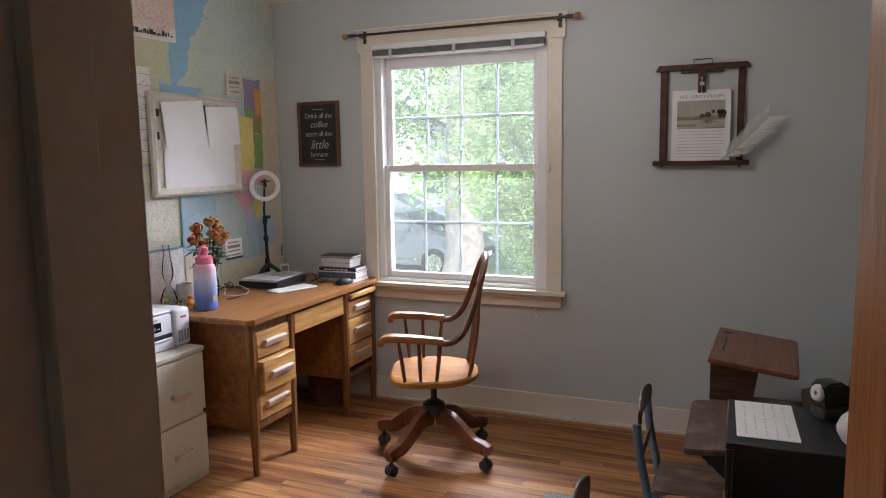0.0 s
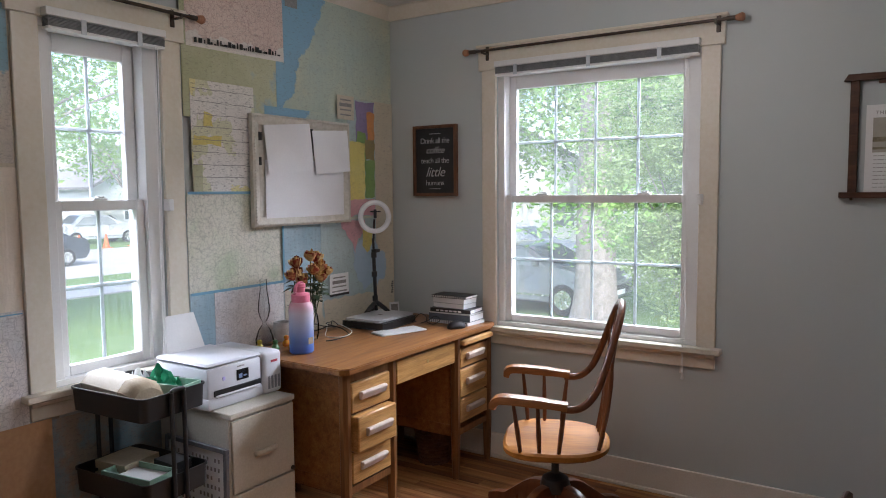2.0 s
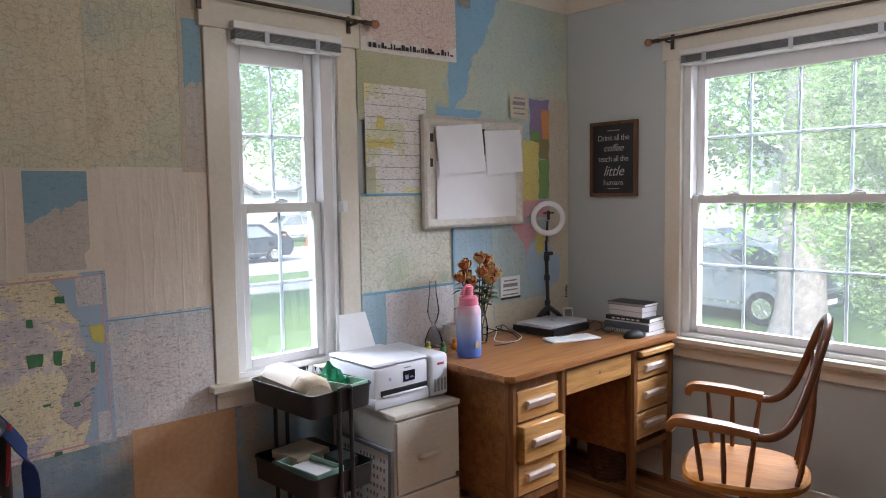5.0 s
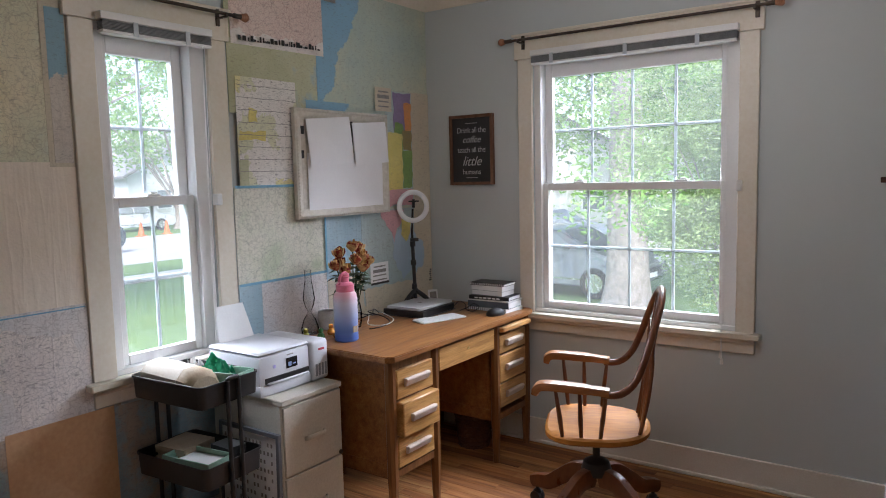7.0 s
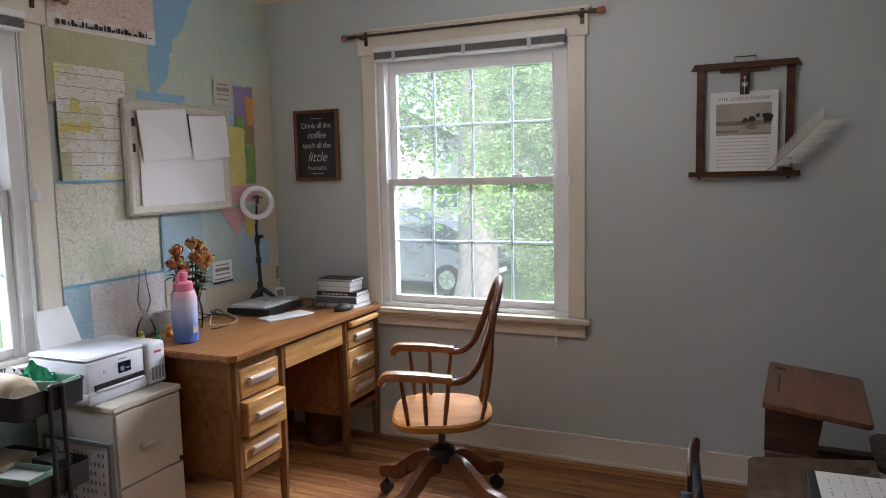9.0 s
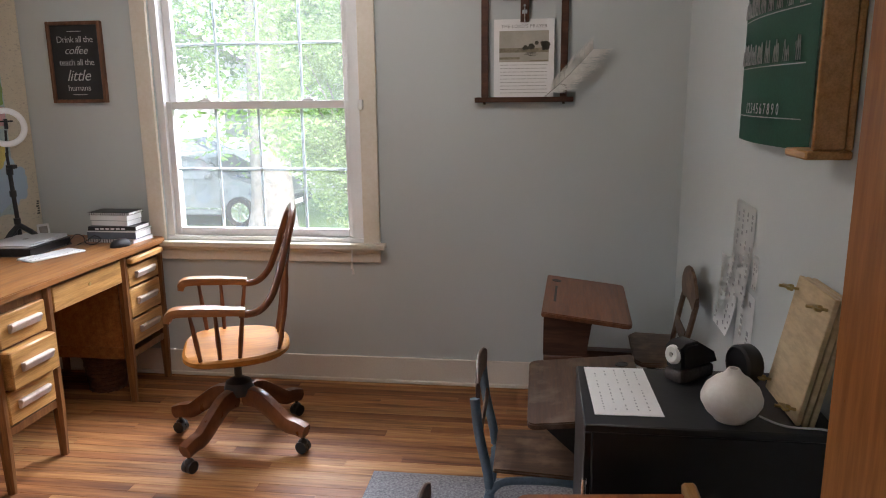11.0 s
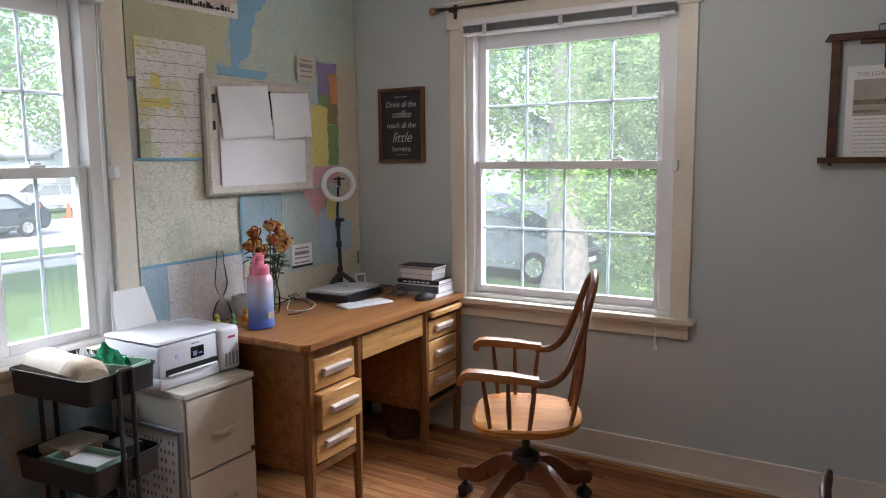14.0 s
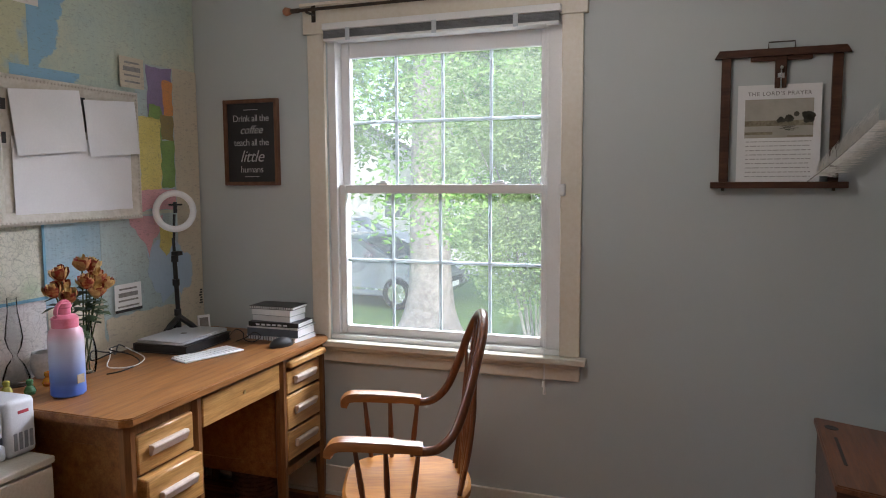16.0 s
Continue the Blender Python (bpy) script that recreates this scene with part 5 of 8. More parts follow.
for nm, x0, x1, mat, lab in (("sleeve", -0.17, 0.085, M_PAPERC, "cream paper sleeve"), ("kraft_end", 0.086, 0.165, M_TAN, "rounded tan kraft end")):
    bm = bmesh.new()
    rings = []
    for k in range(6):
        f = k / 5
        x = x0 + (x1 - x0) * f
        q = 1.0 - (0.22 * f ** 3 if nm == "kraft_end" else 0.0) + 0.015 * math.sin(9 * x * 20)
        rings.append([bm.verts.new((x, y * q, z * q)) for y, z in BAGSEC])
    for u, w in zip(rings, rings[1:]):
        for k in range(8):
            bm.faces.new((u[k], u[(k + 1) % 8], w[(k + 1) % 8], w[k]))
    bm.faces.new(rings[0])
    bm.faces.new(rings[-1][::-1])
    part(nm, bm, mat, bag, lab)


def crumple(w, d, h, seed, n=20):
    bm = bmesh.new()
    g = []
    for a in range(n):
        row = []
        for b in range(n):
            u, v = a / (n - 1) - 0.5, b / (n - 1) - 0.5
            e = max(0.0, 1 - (2 * max(abs(u), abs(v))) ** 3)
            z = h * e * (0.55 + 0.5 * noise.noise(Vector((u * 5 + seed, v * 5, seed))) + 0.28 * noise.noise(Vector((u * 13, v * 13 + seed, seed)))) + 0.003
            row.append(bm.verts.new((u * w, v * d, z)))
        g.append(row)
    for a in range(n - 1):
        for b in range(n - 1):
            bm.faces.new((g[a][b], g[a + 1][b], g[a + 1][b + 1], g[a][b + 1]))
    bmesh.ops.solidify(bm, geom=bm.faces[:], thickness=0.002)
    return bm


cart_item("plastic_bag", crumple(0.20, 0.12, 0.10, 2.3), M_GREENBAG, 0.03, 0.085, 0.745, 25, "crumpled green and white plastic bag", "bag")
cart_item("tissue_pack", crumple(0.13, 0.10, 0.15, 7.1), M_PAPER, -0.09, 0.09, 0.7085, 0, "crumpled white tissue pack", "bag")


def bin_mesh(w, d, h):
    bm = bmesh.new()
    t = 0.006
    box(bm, -w, w, -d, d, 0, 0.003)
    for x0, x1, y0, y1 in ((-w, -w + t, -d, d), (w - t, w, -d, d), (-w + t, w - t, -d, -d + t), (-w + t, w - t, d - t, d)):
        box(bm, x0, x1, y0, y1, 0.003, h, 0.001)
    return bm


cart_item("plastic_bin", bin_mesh(0.08, 0.06, 0.085), M_MINT, 0.125, 0.085, 0.7085, 8, "mint green plastic bin", "bin", "mint bins")
cart_item("plastic_bin", bin_mesh(0.13, 0.075, 0.085), M_MINT, 0.06, -0.065, 0.4085, 4, "mint green plastic bin with papers inside", "bin", "mint bins")
cart_item("loose_papers", paper_stack(0.16, 0.11, 0.03, 6, 4, 0.01), M_PAPER, 0.06, -0.065, 0.447, 4, "white papers in the mint bin", "paper")
cart_item("book_stack", paper_stack(0.17, 0.19, 0.088, 6, 5, 0.008), M_TAN, -0.105, 0.02, 0.4085, 6, "stack of worn tan books and folders", "books")
cart_item("dark_folder", paper_stack(0.12, 0.10, 0.09, 3, 6, 0.008), M_BLACK, 0.09, 0.08, 0.4085, -5, "black folders on the cart", "folder")
cart_item("craft_papers", crumple(0.34, 0.24, 0.16, 4.0), M_TAN, 0.0, 0.0, 0.1085, 10, "loose tan and white craft papers", "paper")
cart_item("magazine_stack", paper_stack(0.2, 0.17, 0.04, 6, 9, 0.015), M_PAPER, 0.07, -0.03, 0.21, -12, "white magazines lying on the craft papers", "magazines")

# framed letter board leaning on the cabinet
fb = thing("letter_board", pose(0.29, -1.700, 0.0, 0, 0, 0) @ pose(0, 0, 0, -1.2, 0, 0), "grey framed board with rows of dark lettering", "board")
bm = bmesh.new()
for x0, x1, z0, z1 in ((-0.19, -0.172, 0, 0.52), (0.172, 0.19, 0, 0.52), (-0.172, 0.172, 0, 0.018), (-0.172, 0.172, 0.502, 0.52)):
    box(bm, x0, x1, -0.024, -0.006, z0, z1, 0.002)
part("frame", bm, surface("grey_frame", (0.10, 0.11, 0.13), (0.15, 0.16, 0.18), 12, 0.5), fb)
boxes("board", [(-0.175, 0.175, -0.018, -0.008, 0.01, 0.51)], M_PAPER, fb)
rows = []
rng = random.Random(2)
for k in range(12):
    for j in range(14):
        if rng.random() < 0.8:
            x = -0.155 + j * 0.0225
            z = 0.05 + k * 0.037
            rows.append((x, x + 0.009, -0.0195, -0.018, z, z + 0.016))
tagged(boxes("letter_marks", rows, M_GREYINK, fb), kind="stuff")

# ---- backpack hanging on the west wall ----
M_NAVY = surface("navy_cloth", (0.012, 0.03, 0.12), (0.02, 0.05, 0.18), 12, 0.75, relief=0.4, fine=220)
M_REDTRIM = surface("red_webbing", (0.45, 0.02, 0.02), (0.55, 0.04, 0.03), 30, 0.6)
bp = thing("backpack", pose(0.035, -3.085, 0.415), "navy and black backpack with red straps on a hook", "backpack")
bm = bmesh.new()
box(bm, 0.0, 0.17, -0.15, 0.15, 0.0, 0.46, 0.06, seg=4)
part("body", bm, M_BLACK, bp)
bm = bmesh.new()
box(bm, 0.12, 0.215, -0.115, 0.115, 0.03, 0.24, 0.04, seg=3)
part("front_pocket", bm, M_NAVY, bp)
for s in (-1, 1):
    bm = bmesh.new()
    sweep(bm, smooth_line([(0.08, s * 0.11, 0.45), (0.19, s * 0.165, 0.36), (0.17, s * 0.19, 0.22), (0.09, s * 0.19, 0.08), (0.06, s * 0.15, 0.02)], 5), 0.05, 0.012, seg=8)
    st = part("strap", bm, M_NAVY, bp)
    bm = bmesh.new()
    box(bm, 0.08, 0.12, s * 0.19 - 0.016, s * 0.19 + 0.016, 0.09, 0.13, 0.004)
    part("buckle", bm, M_REDTRIM, st, "red plastic buckle")
    bm = bmesh.new()
    sweep(bm, [(0.14, s * 0.146, 0.43), (0.172, s * 0.13, 0.3), (0.17, s * 0.125, 0.25)], 0.014, 0.008, seg=6)
    part("piping", bm, M_REDTRIM, bp)
bm = bmesh.new()
sweep(bm, smooth_line([(0.03, -0.04, 0.45), (0.02, -0.03, 0.52), (0.02, 0.03, 0.52), (0.03, 0.04, 0.45)], 4), 0.02, 0.006, seg=6)
part("loop", bm, M_REDTRIM, bp)
hk = thing("wall_hook", pose(0.033, -3.085, 0.945), "small bronze coat hook on the wall", "hook")
bm = bmesh.new()
box(bm, 0, 0.006, -0.015, 0.015, -0.03, 0.03, 0.002)
sweep(bm, smooth_line([(0.004, 0, -0.005), (0.03, 0, -0.02), (0.04, 0, 0.008)], 4), 0.008, seg=8)
part("hook", bm, M_BRONZE, hk)

# ---- things on the desk ----
DT = 0.7885
wb = thing("water_bottle", pose(0.355, -1.155, DT), "large pink-to-blue frosted water bottle", "bottle")
M_BOT, nt, pr = node_mat("ombre_plastic")
tc = nt.nodes.new("ShaderNodeTexCoord")
sp = nt.nodes.new("ShaderNodeSeparateXYZ")
nt.links.new(tc.outputs["Object"], sp.inputs[0])
nt.links.new(ramp(nt, sp.outputs[2], [(0.02, (0.08, 0.17, 0.60)), (0.07, (0.17, 0.30, 0.72)), (0.13, (0.50, 0.57, 0.80)), (0.185, (0.72, 0.66, 0.78)), (0.225, (0.80, 0.42, 0.52))]), pr.inputs["Base Color"])
pr.inputs["Roughness"].default_value = 0.35
pr.inputs["Transmission Weight"].default_value = 0.25
bm = bmesh.new()
lathe(bm, [(0, 0), (0.05, 0), (0.056, 0.006), (0.056, 0.04), (0.0545, 0.045), (0.056, 0.05), (0.057, 0.2), (0.052, 0.225), (0.040, 0.238), (0, 0.238)], 28)
part("body", bm, M_BOT, wb)
M_PINK = surface("pink_plastic", (0.70, 0.16, 0.26), (0.78, 0.24, 0.34), 8, 0.35)
bm = bmesh.new()
lathe(bm, [(0, 0.236), (0.043, 0.236), (0.043, 0.268), (0.034, 0.276), (0.02, 0.28), (0.02, 0.30), (0.024, 0.305), (0.022, 0.318), (0, 0.32)], 20)
part("lid", bm, M_PINK, wb, "pink screw lid")
bm = bmesh.new()
sweep(bm, smooth_line([(0, -0.036, 0.262), (0.0, -0.034, 0.30), (0, -0.012, 0.322), (0, 0.012, 0.322), (0, 0.02, 0.30)], 5), 0.018, 0.010, seg=8)
part("carry_loop", bm, M_PINK, wb)
boxes("sticker", [(0.0555, 0.0575, -0.014, 0.016, 0.045, 0.075)], M_TAN, wb, 0.0005, "small cream sticker")

vs_ = thing("flower_vase", pose(0.192, -0.925, DT), "clear glass vase with dried orange and yellow roses", "vase")
M_CLEAR = glass_mat("clear_glass", (0.97, 0.98, 0.98), 0.05, 1.16)
bm = bmesh.new()
lathe(bm, [(0.0, 0.004), (0.036, 0.004), (0.042, 0.03), (0.044, 0.08), (0.038, 0.12), (0.03, 0.15), (0.032, 0.18), (0.0295, 0.18), (0.0275, 0.15), (0.0355, 0.12), (0.0415, 0.08), (0.0395, 0.032), (0.03, 0.008), (0, 0.008)], 24)
part("glass", bm, M_CLEAR, vs_).visible_shadow = False
M_STEM = surface("dry_stem", (0.05, 0.08, 0.03), (0.09, 0.11, 0.05), 20, 0.7)
M_LEAF = surface("rose_leaf", (0.03, 0.06, 0.025), (0.07, 0.10, 0.045), 25, 0.5, relief=0.3)
M_PETAL, nt, pr = node_mat("rose_petal")
gi = nt.nodes.new("ShaderNodeNewGeometry")
v = coords(nt)
pc = ramp(nt, gi.outputs["Random Per Island"], [(0.0, (0.22, 0.015, 0.01)), (0.35, (0.42, 0.06, 0.02)), (0.5, (0.72, 0.42, 0.10)), (0.7, (0.80, 0.62, 0.26)), (1.0, (0.26, 0.02, 0.012))])
nt.links.new(mix(nt, 0.45, pc, ramp(nt, tex_noise(nt, v, 45.0, 3), [(0.42, (0.24, 0.025, 0.015)), (0.6, (0.76, 0.55, 0.20))])), pr.inputs["Base Color"])
pr.inputs["Roughness"].default_value = 0.7


def rose(parent, base, head, size, seed):
    r = random.Random(seed)
    axis = (Vector(head) - Vector(base)).normalized()
    bm = bmesh.new()
    midp = Vector(base).lerp(Vector(head), 0.5) + Vector((r.uniform(-0.01, 0.01), r.uniform(-0.01, 0.01), 0))
    sweep(bm, smooth_line([base, midp, head], 5), 0.005, seg=6)
    stem = part("stem", bm, M_STEM, parent)
    bm = bmesh.new()
    turn = axis.to_track_quat("Z", "Y").to_matrix().to_4x4()
    m = Matrix.Translation(head) @ turn
    for k in range(13):
        a0 = k * 2.4 + r.uniform(-0.3, 0.3)
        rad = size * (0.16 + 0.30 * k / 12)
        ht = size * (1.05 - 0.25 * k / 12) * r.uniform(0.9, 1.1)
        n, rowsv = 5, []
        for j in range(4):
            tt = j / 3
            rr = rad * (0.35 + 0.85 * math.sin(tt * 2.0)) * (1 + (0.25 * k / 12) * tt)
            row = []
            for i in range(n):
                a = a0 + (i / (n - 1) - 0.5) * 1.7 * (0.7 + 0.3 * math.sin(tt * 3))
                drop = 0.12 * size * abs(i / (n - 1) - 0.5) * tt
                row.append(bm.verts.new((rr * math.cos(a), rr * math.sin(a), ht * tt - drop)))
            rowsv.append(row)
        for j in range(3):
            for i in range(n - 1):
                bm.faces.new((rowsv[j][i], rowsv[j][i + 1], rowsv[j + 1][i + 1], rowsv[j + 1][i]))
    bmesh.ops.transform(bm, matrix=m, verts=bm.verts[:])
    part("rose_head", bm, M_PETAL, parent, "dried orange-yellow rose")
    bm = bmesh.new()
    for k in range(7):
        c = Vector(base).lerp(Vector(head), r.uniform(0.5, 0.9))
        a = r.uniform(0, 6.28)
        d = Vector((math.cos(a), math.sin(a), r.uniform(-0.3, 0.5))).normalized()
        s = d.cross(Vector((0, 0, 1))).normalized() * 0.022
        ln = r.uniform(0.05, 0.085)
        q = [bm.verts.new(p) for p in (c, c + d * ln * 0.5 + s, c + d * ln + Vector((0, 0, -0.012)), c + d * ln * 0.5 - s, c + d * ln * 0.5 + Vector((0, 0, 0.004)))]
        bm.faces.new((q[0], q[1], q[4]))
        bm.faces.new((q[1], q[2], q[4]))
        bm.faces.new((q[2], q[3], q[4]))
        bm.faces.new((q[3], q[0], q[4]))
    part("leaves", bm, M_LEAF, stem)


rng = random.Random(21)
for k, (y, z, x) in enumerate(((-0.135, 0.325, 0.03), (-0.085, 0.375, 0.0), (-0.095, 0.30, 0.05), (-0.055, 0.32, -0.03), (0.0, 0.40, 0.0), (0.02, 0.35, 0.04), (0.055, 0.385, -0.02), (0.06, 0.32, 0.03), (0.0, 0.30, 0.06), (-0.03, 0.34, 0.05))):
    rose(vs_, (rng.uniform(-0.015, 0.015), rng.uniform(-0.015, 0.015), 0.012), (x + 0.02, y * 1.1 - 0.01, z * 0.99), 0.056, k + 30)

# ring light on its tripod
rl = thing("ring_light", pose(0.128, -0.315, DT), "white ring light on a black tabletop tripod", "ring light")
bm = bmesh.new()
for k in range(3):
    a = radians(20 + 120 * k)
    sweep(bm, [(0.0, 0, 0.105), (0.05 * math.cos(a), 0.05 * math.sin(a), 0.07), (0.115 * math.cos(a), 0.115 * math.sin(a), 0.008)], 0.032, 0.026, seg=8)
    rod(bm, (0.10 * math.cos(a), 0.10 * math.sin(a), 0.0), (0.105 * math.cos(a), 0.105 * math.sin(a), 0.018), 0.009)
part("tripod", bm, M_BLACK, rl)
bm = bmesh.new()
rod(bm, (0, 0, 0.03), (-0.012, 0.0, 0.36), 0.0105)
rod(bm, (-0.01, 0, 0.36), (-0.015, 0, 0.47), 0.007)
for z in (0.11, 0.25, 0.36):
    rod(bm, (-0.004 - z * 0.02, 0, z), (-0.004 - z * 0.02, 0, z + 0.03), 0.016)
box(bm, -0.015, 0.02, -0.02, 0.02, 0.39, 0.41, 0.003)
part("pole", bm, M_BLACK, rl)
RC = Matrix.Translation((0.0, 0, 0.594)) @ pose(0, 0, 0, 0, 0, -38) @ pose(0, 0, 0, 0, 90, 0)
bm = bmesh.new()
ring = [(0.082 * math.cos(a), 0.082 * math.sin(a), 0) for a in np.linspace(0, 2 * math.pi, 41)]
sweep(bm, ring, 0.030, 0.022, seg=10)
bmesh.ops.transform(bm, matrix=RC, verts=bm.verts[:])
part("ring", bm, M_WHITEPL, rl, "white diffuser ring")
bm = bmesh.new()
box(bm, -0.004, 0.004, -0.03, 0.03, -0.004, 0.012, 0.002, RC @ Matrix.Translation((-0.03, 0, 0.012)))
box(bm, -0.03, 0.02, -0.008, 0.008, 0.0, 0.01, 0.002, RC @ Matrix.Translation((-0.012, 0, 0.005)))
rod(bm, (-0.012, 0, 0.46), (-0.004, 0, 0.58), 0.006)
part("phone_clamp", bm, M_BLACK, rl, "black phone clamp")

# binder with the laptop on it, keyboard, mouse
bd = thing("binder", pose(0.238, -0.42, DT, 0, 0, 3), "thick black book lying under the laptop", "book")
boxes("cover", [(-0.135, 0.135, -0.165, 0.165, 0.0, 0.004), (-0.135, 0.135, -0.165, 0.165, 0.034, 0.038), (-0.135, -0.131, -0.165, 0.165, 0.004, 0.034)], M_BLACK, bd, 0.001)
boxes("page_block", [(-0.130, 0.128, -0.160, 0.160, 0.0042, 0.0338)], M_BLACK, bd)
lt = thing("laptop", pose(0.238, -0.42, DT + 0.0385, 0, 0, 2), "closed silver laptop on a black book", "laptop")
M_ALU = surface("brushed_aluminium", (0.60, 0.61, 0.64), (0.66, 0.67, 0.70), 6, 0.38, 0.25, 0.03)
bm = bmesh.new()
box(bm, -0.115, 0.115, -0.162, 0.162, 0.001, 0.009, 0.003)
part("base", bm, M_ALU, lt)
bm = bmesh.new()
box(bm, -0.115, 0.115, -0.162, 0.162, 0.0098, 0.0165, 0.003)
part("screen_lid", bm, M_ALU, lt)
bm = bmesh.new()
lathe(bm, [(0.014, 0), (0.014, 0.0006), (0, 0.0006)], 14, Matrix.Translation((0, 0, 0.0164)))
part("logo", bm, M_GREYINK, lt)
kb = thing("keyboard", pose(0.459, -0.54, DT, 0, 0, -19), "slim white wireless keyboard", "keyboard")
bm = bmesh.new()
box(bm, -0.057, 0.057, -0.14, 0.14, 0.0, 0.008, 0.003)
part("body", bm, M_WHITEPL, kb)
for r_ in range(5):
    for q in range(13):
        if r_ == 4 and q in (4, 5, 6, 7):
            continue
        boxes("key", [(0.046 - r_ * 0.021 - 0.017, 0.046 - r_ * 0.021, -0.132 + q * 0.0204, -0.132 + q * 0.0204 + 0.0175, 0.008, 0.0105)], M_WHITEPL, kb)
ms = thing("mouse", pose(0.661, -0.296, DT, 0, 0, 250), "black computer mouse on the desk", "mouse")
bm = bmesh.new()
bmesh.ops.create_uvsphere(bm, u_segments=18, v_segments=10, radius=1.0, matrix=Matrix.Translation((0, 0, 0.006)) @ Matrix.Diagonal((0.06, 0.036, 0.034, 1)))
for vtx in bm.verts:
    vtx.co.z = max(vtx.co.z, 0.0)
part("body", bm, M_BLACK, ms)

# books
rng = random.Random(14)
M_BLUEBK = surface("slate_cover", (0.10, 0.12, 0.15), (0.14, 0.16, 0.2), 10, 0.45)
M_WHITEBK = surface("white_cover", (0.62, 0.62, 0.60), (0.7, 0.7, 0.68), 10, 0.45)
z = DT
for k, (h, w, d, mat, lab) in enumerate(((0.016, 0.26, 0.20, M_WHITEBK, "thin white spiral notebook in the stack"), (0.030, 0.25, 0.19, M_BLUEBK, "slate-grey workbook in the stack"), (0.006, 0.255, 0.2, M_WHITEBK, "thin white booklet in the stack"), (0.018, 0.24, 0.18, M_BLACK, "black book with white spine lettering"), (0.024, 0.20, 0.15, M_BLUEBK, "slate planner in the stack"), (0.024, 0.205, 0.155, M_WHITEBK, "white binder in the stack"), (0.012, 0.215, 0.16, M_BLACK, "thin dark spiral notebook on top of the stack"))):
    d, w, h = d * 0.84, w * 1.06, h * 1.2
    t = thing("book", pose(0.562 - (0.012 if k > 3 else 0), -0.136, z, 0, 0, rng.uniform(-6, 4)), lab, "book", "books stacked on the desk")
    boxes("cover", [(-w / 2, w / 2, -d / 2, d / 2, 0, 0.0015), (-w / 2, w / 2, -d / 2, d / 2, h - 0.0017, h - 0.0002), (-w / 2, w / 2, -d / 2, -d / 2 + 0.0015, 0.0015, h - 0.0017)] if k in (1, 3) else [(-w / 2, w / 2, -d / 2, d / 2, 0, 0.0015), (-w / 2, w / 2, -d / 2, d / 2, h - 0.0017, h - 0.0002)], mat, t)
    boxes("page_block", [(-w / 2 + 0.003, w / 2 - 0.003, -d / 2 + 0.003, d / 2 - 0.003, 0.0016, h - 0.0018)], M_PAPER, t)
    if k == 3:
        boxes("spine_print", [(-0.09 + i * 0.028, -0.07 + i * 0.028, -d / 2 - 0.0006, -d / 2, 0.005, 0.013) for i in range(6)], M_PAPER, t)
    if k in (0, 6):
        bm = bmesh.new()
        for i in range(18):
            rod(bm, (-w / 2 + 0.012 + i * (w - 0.024) / 17, -d / 2 - 0.003, 0.001), (-w / 2 + 0.012 + i * (w - 0.024) / 17, -d / 2 - 0.003, h), 0.0016, seg=5)
        part("spiral", bm, M_BLACK, t)
    z += h

sf = thing("photo_stand", pose(0.11, -0.115, DT, 0, -10, -35), "small white photo card stand", "photo frame")
boxes("frame", [(0, 0.006, -0.03, 0.03, 0.0, 0.075)], M_WHITEPL, sf, 0.001)
boxes("picture", [(0.006, 0.0068, -0.021, 0.021, 0.014, 0.062)], M_GREYINK, sf)

# cords, mug, ornaments
def cord(pts, r, mat, label):
    t = thing("cable", pose(0, 0, 0), label, "cable")
    bm = bmesh.new()
    sweep(bm, smooth_line(pts, 7), r * 2, seg=6)
    part("cord", bm, mat, t)


cord([(0.08, -0.60, DT + 0.02), (0.16, -0.66, DT + 0.03), (0.27, -0.70, DT + 0.012), (0.30, -0.80, DT + 0.004), (0.22, -0.84, DT + 0.004), (0.15, -0.76, DT + 0.02), (0.10, -0.70, DT + 0.04)], 0.0025, M_WHITEPL, "white charging cable looped on the desk")
cord([(0.06, -0.62, DT + 0.03), (0.13, -0.74, DT + 0.045), (0.20, -0.70, DT + 0.02), (0.28, -0.74, DT + 0.003), (0.31, -0.86, DT + 0.003), (0.29, -0.92, DT + 0.003)], 0.0028, M_BLACK, "black cable lying on the desk")
cord([(0.37, -0.30, DT + 0.003), (0.40, -0.27, DT + 0.05), (0.44, -0.265, DT + 0.04), (0.45, -0.27, DT + 0.01), (0.50, -0.275, DT + 0.003), (0.54, -0.272, DT + 0.03), (0.50, -0.265, DT + 0.045), (0.46, -0.27, DT + 0.02), (0.42, -0.29, DT + 0.003)], 0.0022, M_BLACK, "thin black cable coiled before the books")
rng = random.Random(9)
for k in range(3):
    pts = []
    for j in range(9):
        a = j * 1.5 + k
        rr = rng.uniform(0.05, 0.12)
        pts.append((0.12 + rr * 0.7 * math.cos(a), -0.30 + rr * math.sin(a), DT + 0.004 + rng.uniform(0.0, 0.045) * (j % 2)))
    cord(pts, 0.003, M_BLACK, "black cable tangled round the tripod foot")
cord([(0.05, -0.56, DT + 0.004), (0.10, -0.66, DT + 0.045), (0.16, -0.74, DT + 0.03), (0.20, -0.80, DT + 0.05), (0.16, -0.86, DT + 0.03), (0.10, -0.80, DT + 0.05), (0.07, -0.70, DT + 0.02), (0.09, -0.62, DT + 0.004)], 0.003, M_BLACK, "black charger cable in loose loops")
mg = thing("mug", pose(0.085, -1.012, DT), "white ceramic mug with dark rim", "mug")
bm = bmesh.new()
